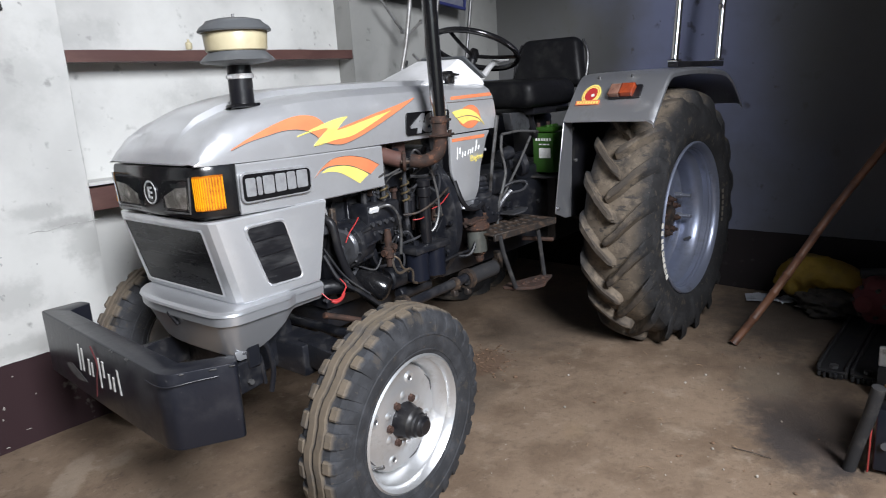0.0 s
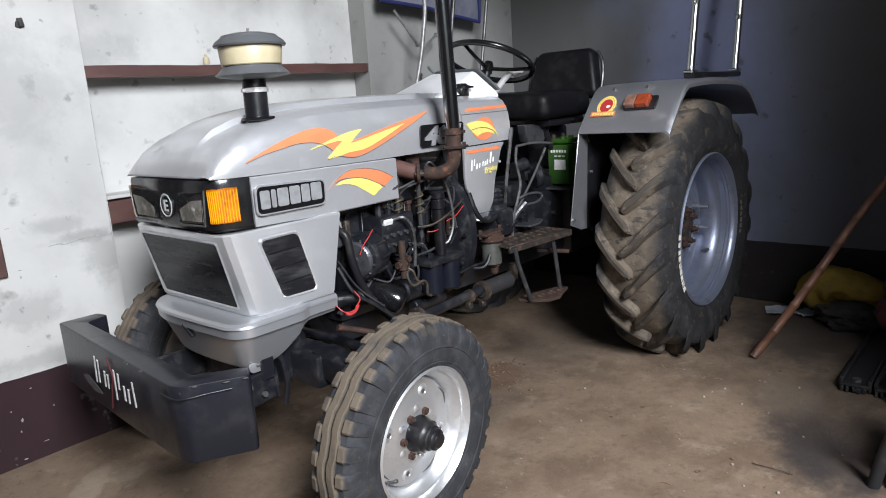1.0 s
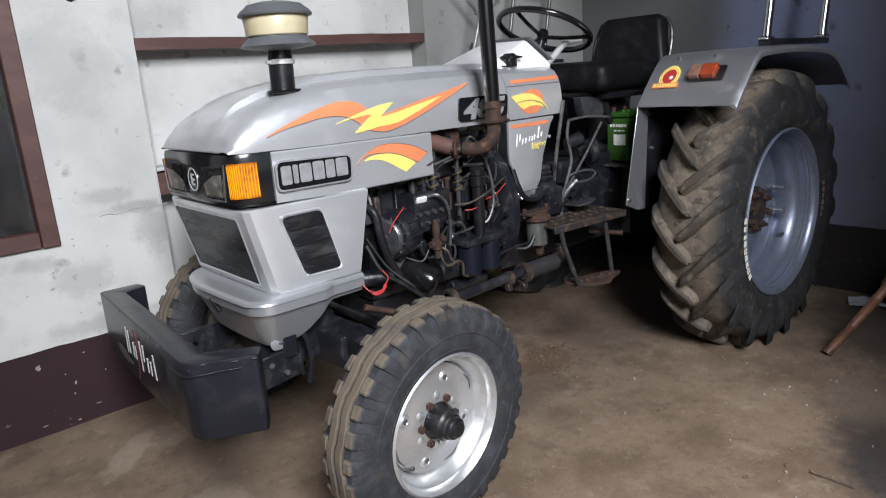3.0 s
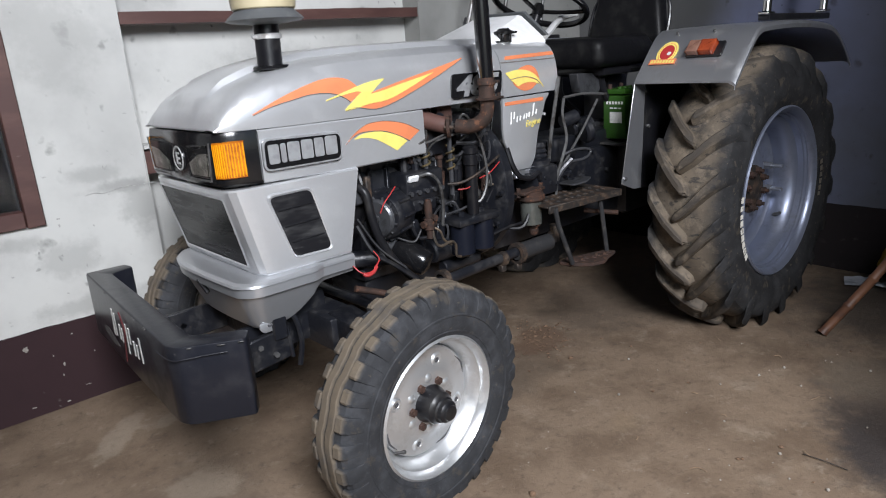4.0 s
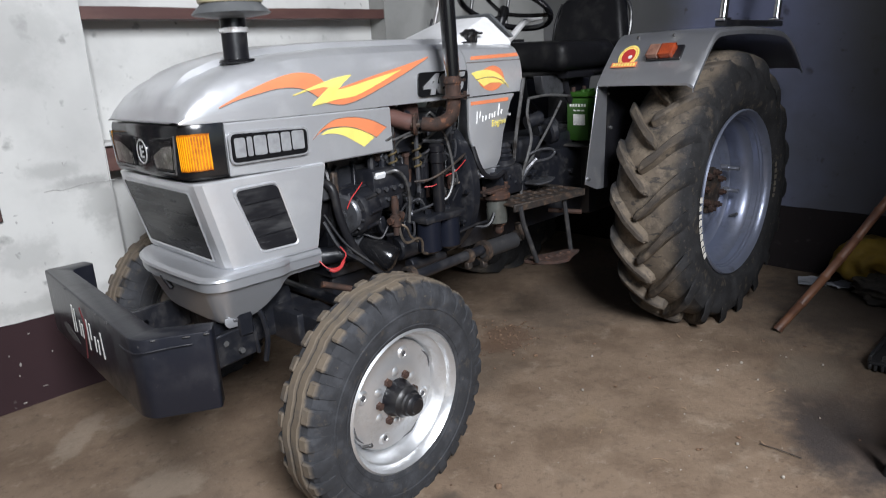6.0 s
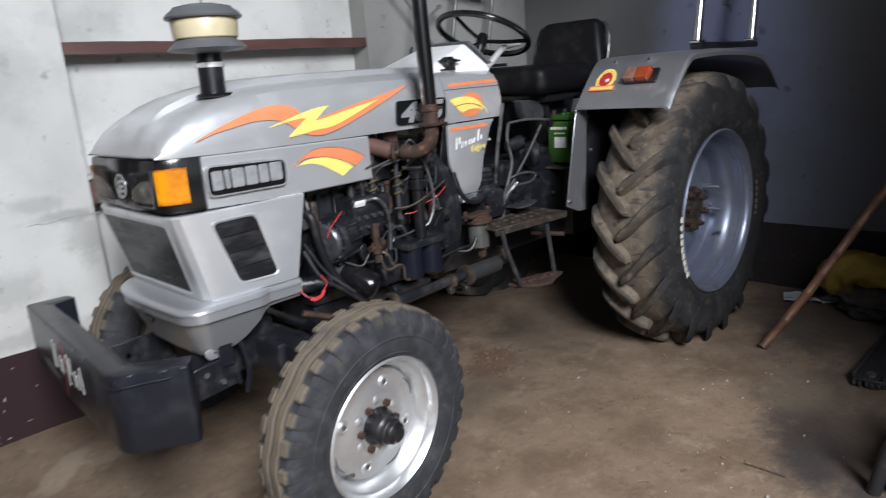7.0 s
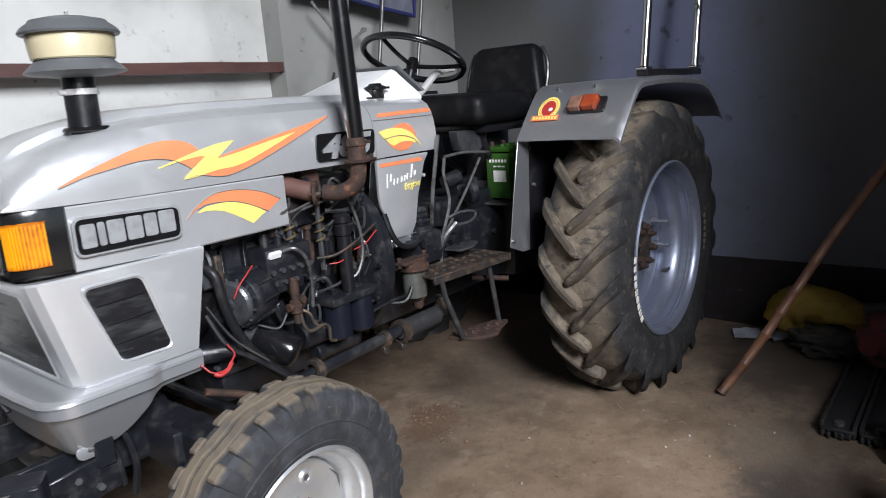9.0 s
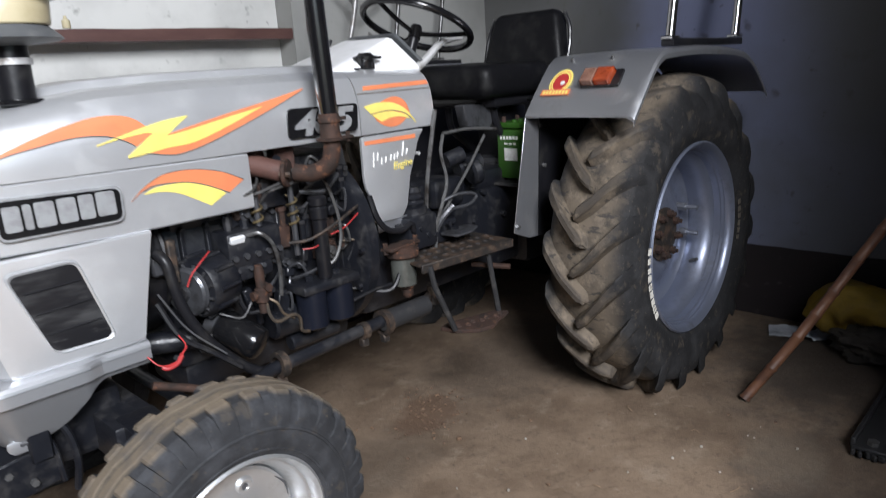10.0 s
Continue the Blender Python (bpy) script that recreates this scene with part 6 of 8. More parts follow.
    for pts in ([(1.813, 0.285, 0.888), (1.845, 0.30, 0.872), (1.875, 0.30, 0.845), (1.890, 0.295, 0.815)], [(1.315, 0.285, 0.892), (1.38, 0.295, 0.862), (1.429, 0.29, 0.850)],
                [(1.44, 0.28, 0.835), (1.487, 0.285, 0.823), (1.52, 0.27, 0.822)], [(2.02, 0.30, 0.672), (2.00, 0.32, 0.646), (1.96, 0.325, 0.645), (1.928, 0.32, 0.672)],
                [(1.935, 0.30, 0.700), (1.930, 0.32, 0.675), (1.955, 0.325, 0.652)]):
        bm = B()
        tube(bm, pts, 0.0021, n=6)
        part("red_wire", bm, "red_wire", T, "loose red wire")
    bm = B()
    tube(bm, [(1.998, 0.322, 0.642), (1.985, 0.328, 0.636), (1.962, 0.328, 0.641), (1.945, 0.325, 0.656)], 0.0058, n=7)
    part("wire_plug", bm, "red_wire", T, "faded red wire plug")
    # flywheel housing with its curved flange
    bm = B()
    lathe(bm, [(0.0, 0.0), (0.285, 0.0), (0.30, 0.01), (0.30, 0.045), (0.275, 0.055), (0.24, 0.10), (0, 0.11)], axis_matrix((1.30, 0, 0.77), (1.2, 0, 0.77)), 40)
    for k in range(14):
        a = 2 * math.pi * k / 14
        rod(bm, (1.305, 0.283 * math.cos(a), 0.77 + 0.283 * math.sin(a)), (1.32, 0.283 * math.cos(a), 0.77 + 0.283 * math.sin(a)), 0.009, n=6)
    part("flywheel_housing", bm, "engine", T, "round black flywheel housing")
    bm = B()
    rbox(bm, (0.75, 0, 0.66), (0.95, 0.30, 0.34), 0.03, 2)
    rbox(bm, (0.10, 0, 0.70), (0.50, 0.40, 0.46), 0.04, 2)
    rbox(bm, (0.62, 0.0, 0.86), (0.55, 0.26, 0.08), 0.02, 2)
    rod(bm, (0.07, -0.62, 0.60), (0.07, 0.62, 0.60), 0.085, n=20)
    part_each("gearbox_housing", bm, "engine", T, "dark gearbox and rear axle casing")
    # sediment bowl
    bm = B()
    lathe(bm, [(0, 0.60), (0.034, 0.601), (0.042, 0.606), (0.044, 0.68), (0.042, 0.70), (0.0, 0.70)], pose(1.145, 0.285, 0.012), 22)
    bowl = part("sediment_bowl", bm, "bowl_glass", T, "cloudy glass sediment bowl")
    bm = B()
    lathe(bm, [(0, 0.70), (0.05, 0.70), (0.056, 0.706), (0.056, 0.722), (0.045, 0.730), (0.045, 0.738), (0, 0.740)], pose(1.145, 0.285, 0.012), 22)
    rbox(bm, (1.15, 0.285, 0.750), (0.15, 0.05, 0.012), 0.003, 1, (0, 0, 8))
    for dx in (-0.062, 0.072):
        rod(bm, (1.145 + dx, 0.285, 0.735), (1.145 + dx, 0.285, 0.772), 0.009, n=6)
    part("bowl_cap", bm, "rust_dark", bowl, "rusted filter cap")
    bm = B()
    lathe(bm, [(0, 0.555), (0.012, 0.555), (0.02, 0.565), (0.02, 0.585), (0.03, 0.595), (0.03, 0.604), (0, 0.605)], pose(1.135, 0.285, 0.012), 14)
    part("bowl_drain", bm, "rust_dark", bowl)


engine()


def front_axle():
    bm = B()
    rbox(bm, (2.07, 0.0, 0.47), (0.12, 0.62, 0.11), 0.01, 2)
    for s in (1, -1):
        rbox(bm, (2.06, s * 0.40, 0.475), (0.095, 0.30, 0.085), 0.008, 2, (s * -6, 0, 0))
    rbox(bm, (2.16, 0, 0.50), (0.22, 0.34, 0.16), 0.02, 2)
    ax = part("front_axle", bm, "engine", T, "black steel front axle beam")
    for s in (1, -1):
        bm = B()
        rod(bm, (2.05, s * 0.545, 0.27), (2.05, s * 0.53, 0.55), 0.032, n=16, chamfer=0.004)
        rod(bm, (2.05, s * 0.54, 0.345), (2.045, s * 0.68, 0.337), 0.035, n=16)
        rbox(bm, (1.97, s * 0.52, 0.53), (0.20, 0.05, 0.025), 0.004, 1)
        part("kingpin", bm, "engine", ax)
    bm = B()
    rbox(bm, (2.33, 0.24, 0.47), (0.18, 0.025, 0.10), 0.004, 1, (0, 0, 10))
    rbox(bm, (2.27, 0.235, 0.56), (0.05, 0.03, 0.14), 0.005, 1)
    tube(bm, [(2.24, 0.22, 0.58), (2.21, 0.235, 0.54), (2.20, 0.24, 0.46), (2.21, 0.23, 0.38)], 0.009, n=7)
    tube(bm, [(2.28, 0.22, 0.57), (2.245, 0.235, 0.52), (2.235, 0.24, 0.42)], 0.007, n=7)
    mount = part("nose_mount", bm, "engine", T)
    bm = B()
    for x, z in ((2.395, 0.492), (2.345, 0.490), (2.300, 0.455), (2.372, 0.446)):
        y = 0.253 + 0.176 * (2.33 - x)
        rod(bm, (x, y - 0.004, z), (x, y + 0.009, z), 0.009, n=6)
    part_each("mount_bolt", bm, "steel", mount)
    # steering drag link with its sleeve
    bm = B()
    tube(bm, [(1.84, 0.44, 0.520), (1.78, 0.36, 0.528), (1.72, 0.346, 0.535), (1.30, 0.345, 0.548)], 0.019, n=12, straight=True)
    dl = part("drag_link", bm, "engine", T, "black steering link with rusty clamps")
    bm = B()
    rod(bm, (1.310, 0.345, 0.543), (1.105, 0.34, 0.541), 0.033, n=18, chamfer=0.006)
    part("link_sleeve", bm, "iron", dl)
    bm = B()
    for x, r in ((1.315, 0.042), (1.40, 0.027), (1.70, 0.038)):
        lathe(bm, [(r - 0.014, 0), (r, 0.002), (r, 0.024), (r - 0.014, 0.026)], axis_matrix((x, 0.346, 0.541), (x - 0.1, 0.345, 0.5385)), 16)
        rbox(bm, (x - 0.012, 0.346, 0.541 - r - 0.008), (0.026, 0.024, 0.03), 0.004, 1)
    part_each("link_clamp", bm, "rust_plate", dl)
    bm = B()
    tube(bm, [(1.165, 0.34, 0.535), (1.11, 0.335, 0.55), (1.04, 0.31, 0.565)], 0.016, n=10)
    rod(bm, (1.06, 0.33, 0.53), (1.06, 0.33, 0.60), 0.02, n=10)
    part("link_end", bm, "rust_plate", dl)
    bm = B()
    tube(bm, [(2.02, 0.30, 0.595), (1.93, 0.33, 0.56), (1.84, 0.40, 0.52)], 0.011, n=10)
    part("track_rod", bm, "rust_dark", T)
    bm = B()
    rod(bm, (1.93, -0.48, 0.50), (1.93, 0.48, 0.50), 0.018, n=12)
    rod(bm, (2.0, 0.10, 0.64), (1.80, 0.20, 0.63), 0.03, n=14)
    part("tie_rod", bm, "engine", T)


front_axle()


# ---- wheels: axle along local y, outer face towards +y ----
def ring_profile(bm, prof, n, slot=0, closed=False):
    """Turns (radius, y) pairs round the local y axis."""
    return lathe(bm, [(r, h) for r, h in prof], Matrix.Rotation(radians(-90), 4, "X"), n, closed, slot)


def wheel_point(r, a, y):
    return Vector((r * math.cos(a), y, r * math.sin(a)))


def tread_block(bm, spans, slot):
    """A lug from cross-sections (angle, y, base radius, height, half length of base, half length of top), joined in order."""
    rings = []
    for a, y, r, h, w0, w1 in spans:
        c = min(0.007, 0.3 * h)
        rings.append([wheel_point(r - 0.006, a - w0 / r, y), wheel_point(r + h - c, a - (w1 + 0.25 * c) / r, y), wheel_point(r + h, a - (w1 - c) / r, y),
                      wheel_point(r + h, a + (w1 - c) / r, y), wheel_point(r + h - c, a + (w1 + 0.25 * c) / r, y), wheel_point(r - 0.006, a + w0 / r, y)])
    loft(bm, rings, slot=slot)


REAR = (0.075, 0.665, 0.600)
FRONT = (2.040, 0.629, 0.325)


def squash(bm, spin, height):
    """Flattens a tyre where it bears on the floor and lets its sidewall bulge there."""
    down = Matrix.Rotation(radians(-spin), 3, "Y") @ Vector((0, 0, -1))
    for v in bm.verts:
        d = v.co.dot(down)
        if d > height - 0.002:
            v.co -= down * (d - height + 0.002)
        k = max(0.0, d / height - 0.6)
        v.co.y *= 1 + 0.14 * k
    return bm


def rear_tyre():
    """The carcass and its lugs, each on its own."""
    bm = B()
    lug_list = []
    # y is measured from the tyre's middle; section half width 0.17
    prof = [(0.362, -0.135), (0.385, -0.150), (0.43, -0.168), (0.49, -0.172), (0.53, -0.165), (0.560, -0.150), (0.578, -0.12), (0.588, -0.06), (0.591, 0.0),
            (0.588, 0.06), (0.578, 0.12), (0.560, 0.150), (0.53, 0.165), (0.49, 0.172), (0.43, 0.168), (0.385, 0.150), (0.362, 0.135)]
    ring_profile(bm, prof, 72)
    rnd = random.Random(4)
    lugs = 19
    for side in (1, -1):
        for k in range(lugs):
            a0 = 2 * math.pi * (k + (0.5 if side < 0 else 0.0)) / lugs
            spans = []
            hh = 0.047 + 0.006 * rnd.random()
            lean = 0.012 * rnd.uniform(-1, 1)
            for t, y, r, h, wide in ((-0.06, -0.024, 0.5905, 0.55, 0.45), (-0.03, -0.019, 0.591, 0.86, 0.80), (0.03, -0.006, 0.591, 1.0, 1.05), (0.12, 0.014, 0.5905, 1.0, 1.08), (0.24, 0.036, 0.589, 1.0, 1.0),
                                     (0.40, 0.062, 0.5875, 1.0, 0.98), (0.58, 0.092, 0.582, 1.0, 1.0), (0.76, 0.122, 0.575, 1.0, 1.02), (0.90, 0.146, 0.564, 1.0, 1.06), (0.99, 0.160, 0.550, 0.78, 1.05),
                                     (1.05, 0.168, 0.530, 0.36, 0.95), (1.09, 0.1725, 0.504, 0.10, 0.75)):
                p = Vector((k * 1.7, side * 3.0, t * 5))
                ang = a0 + lean + 0.27 * t + 0.035 * t * t + 0.010 * noise.noise(p)
                w = (0.019 + 0.009 * max(t, 0.0)) * wide
                worn = 1.0 - 0.10 * max(0.0, noise.noise(p * 1.3 + Vector((7, 0, 0))))
                spans.append((ang, side * (y + 0.003 * noise.noise(p * 2)), r, hh * h * worn, w + 0.008, w - 0.003))
            lug = B()
            tread_block(lug, spans, 0)
            lug_list.append(squash(lug, 0, REAR[2]))
    return squash(bm, 0, REAR[2]), lug_list


def tyre_marks(parent, y, r, a0, a1, count, size, seed, paint="white_tyre"):
    """Worn raised lettering on a sidewall, as plain blocks."""
    rnd = random.Random(seed)
    for k in range(count):
        a = a0 + (a1 - a0) * k / (count - 1)
        h = size * (0.8 + 0.4 * rnd.random())
        bm = B()
        pts = [(r, a), (r + size * 1.5, a), (r + size * 1.5, a + h / r), (r, a + h / r)]
        lo = [bm.verts.new(wheel_point(rr, aa, y)) for rr, aa in pts]
        hi = [bm.verts.new(wheel_point(rr, aa, y + 0.003)) for rr, aa in pts]
        bm.faces.new(hi)
        for i in range(4):
            j = (i + 1) % 4
            bm.faces.new((lo[i], lo[j], hi[j], hi[i]))
        part("sidewall_mark", bm, paint, parent)


def hex_bolt(bm, base, d, r, length, stud=0.0):
    base, d = Vector(base), Vector(d)
    rod(bm, base, base + d * length, r, n=6)
    if stud:
        rod(bm, base + d * length, base + d * (length + stud), r * 0.55, n=8)


def rear_wheel(m):
    bm = B()
    # rim well and both flanges (y from the tyre's middle; outer flange at +0.15)
    ring_profile(bm, [(0.372, 0.158), (0.378, 0.152), (0.376, 0.142), (0.358, 0.138), (0.352, 0.120), (0.345, 0.085), (0.318, 0.065), (0.312, 0.02), (0.320, -0.03), (0.340, -0.075),
                      (0.35, -0.12), (0.376, -0.142), (0.378, -0.152)], 64)
    ring_profile(bm, [(0.372, 0.158), (0.362, 0.150), (0.352, 0.138), (0.350, 0.126), (0.345, 0.122), (0.3435, 0.112), (0.338, 0.108), (0.335, 0.084), (0.329, 0.080), (0.312, 0.058), (0.306, 0.02), (0.312, -0.03), (0.33, -0.078), (0.345, -0.13)], 64)
    wheel = finish("rear_wheel", bm, "rim_rear", T, "tall rear wheel with a silver rim in painted bluish shade")
    wheel.matrix_basis = m
    carcass, lug_list = rear_tyre()
    part("tyre", carcass, ["tyre_rear"], wheel, "mud-dusted lugged tractor tyre", 26)
    for lug in lug_list:
        part("tread_lug", lug, "tyre_rear", wheel, sharp=26)
    tyre_marks(wheel, 0.1610, 0.398, radians(168), radians(190), 6, 0.022, 3, "rubber_lug")
    tyre_marks(wheel, 0.1590, 0.390, radians(-34), radians(4), 9, 0.0205, 5)
    bm = B()
    # dished disc, set in towards the tractor
    ring_profile(bm, [(0.310, -0.02), (0.300, -0.032), (0.27, -0.04), (0.235, -0.035), (0.20, -0.015), (0.165, 0.004), (0.13, 0.012), (0.05, 0.012)], 56)
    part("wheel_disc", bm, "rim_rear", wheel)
    bm = B()
    ring_profile(bm, [(0.11, 0.010), (0.11, 0.020), (0.095, 0.026), (0.075, 0.026), (0.060, 0.034), (0.03, 0.036), (0, 0.036)], 32)
    part("hub", bm, "rust_plate", wheel)
    for k in range(8):
        a = 2 * math.pi * (k + 0.3) / 8
        bm = B()
        hex_bolt(bm, wheel_point(0.086, a, 0.024), (0, 1, 0), 0.016, 0.020, 0.014)
        part("wheel_bolt", bm, "rust", wheel, "rusty wheel nut")
    for k, a in enumerate((radians(162), radians(190), radians(-18), radians(10))):
        bm = B()
        hex_bolt(bm, wheel_point(0.232, a, -0.036), (0, 1, 0), 0.018, 0.045, 0.050)
        part("rim_stud", bm, "steel_mid", wheel, "dull steel rim stud")
    bm = B()
    p = wheel_point(0.30, radians(215), 0.02)
    rod(bm, p, p + Vector((0.01, 0.035, 0.015)), 0.008, n=8)
    part("valve", bm, "steel", wheel)
    return wheel


rear_left = rear_wheel(pose(*REAR, 0, 0, 0))


def twin(ob, m):
    """A second copy of a wheel with all its pieces, on the same tractor."""
    return copy_thing(ob, m)


twin(rear_left, pose(REAR[0], -REAR[1], REAR[2], 0, 0, 180))


def front_tyre():
    """The carcass with its ribs, and the shoulder blocks, each on its own."""
    bm = B()
    prof = [(0.205, -0.060), (0.222, -0.072), (0.255, -0.082), (0.29, -0.082), (0.318, -0.076), (0.336, -0.066), (0.346, -0.052), (0.350, -0.024), (0.351, 0.0),
            (0.350, 0.024), (0.346, 0.052), (0.336, 0.066), (0.318, 0.076), (0.29, 0.082), (0.255, 0.082), (0.222, 0.072), (0.205, 0.060)]
    ring_profile(bm, prof, 72)
    # raised rings on the sidewall
    rings = []
    for s in (1, -1):
        for prof in ([(0.276, 0.0815), (0.279, 0.0845), (0.283, 0.0845), (0.286, 0.0815)], [(0.228, 0.072), (0.230, 0.0765), (0.234, 0.0775), (0.237, 0.074)]):
            ring = B()
            ring_profile(ring, [(r, s * y) for r, y in prof], 60)
            rings.append(ring)
    # two centre ribs with zigzag edges
    n = 96
    ribs = []
    for yc in (-0.018, 0.018):
        rib = B()
        rows = []
        for k in range(n):
            a = 2 * math.pi * k / n
            z = 0.0032 * (1 if (k // 3) % 2 else -1)
            rows.append([rib.verts.new(wheel_point(r, a, yc + y + z)) for r, y in ((0.347, -0.014), (0.359, -0.0125), (0.361, -0.010), (0.361, 0.010), (0.359, 0.0125), (0.347, 0.014))])
        for k in range(n):
            p, q = rows[k], rows[(k + 1) % n]
            for j in range(5):
                rib.faces.new((p[j], p[j + 1], q[j + 1], q[j]))
        ribs.append(rib)
    rnd = random.Random(15)
    count, blocks = 30, []
    for side in (1, -1):
        for k in range(count):
            a = 2 * math.pi * (k + (0.5 if side < 0 else 0)) / count + 0.008 * rnd.uniform(-1, 1)
            w = (0.0215 if k % 2 else 0.0185) + 0.001 * rnd.uniform(-1, 1)
            e = 0.001 * rnd.uniform(-1, 1)
            lug = B()
            tread_block(lug, [(a, side * 0.0355, 0.347, 0.009, w + 0.002, w - 0.001), (a, side * 0.039, 0.347, 0.0135 + e, w + 0.003, w), (a, side * 0.057, 0.343, 0.0145 + e, w + 0.003, w), (a + 0.004, side * 0.069, 0.333, 0.0135, w + 0.002, w - 0.001),
                              (a + 0.006, side * 0.0775, 0.316, 0.008, w, w - 0.002), (a + 0.007, side * 0.081, 0.300, 0.003, w - 0.002, w - 0.004)], 0)
            blocks.append(lug)
    for mesh in [bm] + blocks + ribs + rings:
        for v in mesh.verts:
            r = math.hypot(v.co.x, v.co.z)
            if r > 0.25:
                k = (0.25 + (r - 0.25) * 1.005) / r
                v.co.x, v.co.z = v.co.x * k, v.co.z * k
        squash(mesh, 20, FRONT[2])
    return bm, blocks, ribs, rings


def front_wheel(m):
    bm = B()
    ring_profile(bm, [(0.212, 0.074), (0.219, 0.069), (0.217, 0.060), (0.206, 0.056), (0.202, 0.046), (0.196, 0.030), (0.188, 0.020), (0.176, -0.010), (0.182, -0.03), (0.20, -0.055), (0.219, -0.069)], 60)
    ring_profile(bm, [(0.212, 0.074), (0.206, 0.066), (0.199, 0.056), (0.197, 0.048), (0.191, 0.044), (0.183, 0.022), (0.179, 0.018), (0.170, -0.008), (0.170, -0.02), (0.176, -0.03), (0.195, -0.058)], 60)
    wheel = finish("front_wheel", bm, "rim", T, "small front wheel with a bright silver rim")
    wheel.matrix_basis = m
    carcass, blocks, ribs, rings = front_tyre()
    part("tyre", carcass, ["tyre_front"], wheel, "dusty ribbed front tyre", 24)
    for lug in blocks:
        part("tread_block", lug, "tyre_front", wheel, sharp=24)
    for rib in ribs:
        part("tread_rib", rib, "tyre_front", wheel, sharp=24)
    for ring in rings:
        part("sidewall_ring", ring, "tyre_front", wheel, sharp=24)
    bm = B()
    ring_profile(bm, [(0.170, -0.012), (0.169, 0.006), (0.163, 0.012), (0.140, 0.013), (0.122, 0.015), (0.105, 0.021), (0.088, 0.024), (0.05, 0.024)], 56)
    part("wheel_disc", bm, "rim", wheel, "scratched silver wheel disc")
    for k in range(4):
        a0 = radians(85 + 90 * k)
        bm = B()
        arc = [wheel_point(0.1655 - 0.006 * abs(j - 8) / 8, a0 + 0.030 * (j - 8), 0.0125) for j in range(17)]
        tube(bm, arc, lambda t: 0.0006 + 0.0024 * math.sin(math.pi * t), n=6, straight=True)
        part("rim_gap", bm, "grey_line", wheel, "narrow dark gap beside the rim")
    for k in range(4):
        a = radians(40 + 90 * k)
        bm = B()
        lathe(bm, [(0.006, 0.0), (0.010, 0.005), (0.016, 0.006), (0.024, 0.0)], axis_matrix(wheel_point(0.128, a, 0.013), wheel_point(0.128, a, 0.04)), 18)
        part("hole_boss", bm, "rim", wheel)
        bm = B()
        lathe(bm, [(0, 0.002), (0.008, 0.002)], axis_matrix(wheel_point(0.128, a, 0.0155), wheel_point(0.128, a, 0.04)), 14)
        part("disc_hole", bm, "grey_line", wheel)
    bm = B()
    ring_profile(bm, [(0.058, 0.018), (0.056, 0.034), (0.050, 0.052), (0.048, 0.068), (0.041, 0.074), (0.039, 0.084), (0.034, 0.088), (0.033, 0.100), (0.027, 0.106), (0.024, 0.107), (0.022, 0.112), (0.010, 0.114), (0, 0.114)], 30)
    part("hub_cap", bm, "black", wheel, "greasy black hub cap")
    for k in range(6):
        a = 2 * math.pi * (k + 0.35) / 6
        bm = B()
        hex_bolt(bm, wheel_point(0.070, a, 0.021), (0, 1, 0), 0.0125, 0.014, 0.004)
        part("wheel_nut", bm, "rust", wheel, "rusty wheel nut")
        bm = B()
        a += math.pi / 6
        lathe(bm, [(0, 0.007), (0.010, 0.006), (0.017, 0.0)], axis_matrix(wheel_point(0.080, a, 0.0215), wheel_point(0.080, a, 0.05)), 12)
        part("disc_dimple", bm, "rim", wheel)
    bm = B()
    p = wheel_point(0.170, radians(-20), 0.01)
    rod(bm, p, p + Vector((-0.012, 0.022, 0.004)), 0.0045, n=8)
    rod(bm, p + Vector((-0.012, 0.022, 0.004)), p + Vector((-0.016, 0.029, 0.006)), 0.006, n=8)
    part("valve", bm, "steel", wheel)
    return wheel


front_left = front_wheel(pose(*FRONT, 0, 0, 3.0) @ pose(0, 0, 0, -3.0, 20, 0))
twin(front_left, pose(FRONT[0], -FRONT[1], FRONT[2], 0, 0, 183.0) @ pose(0, 0, 0, -3.0, 20, 0))


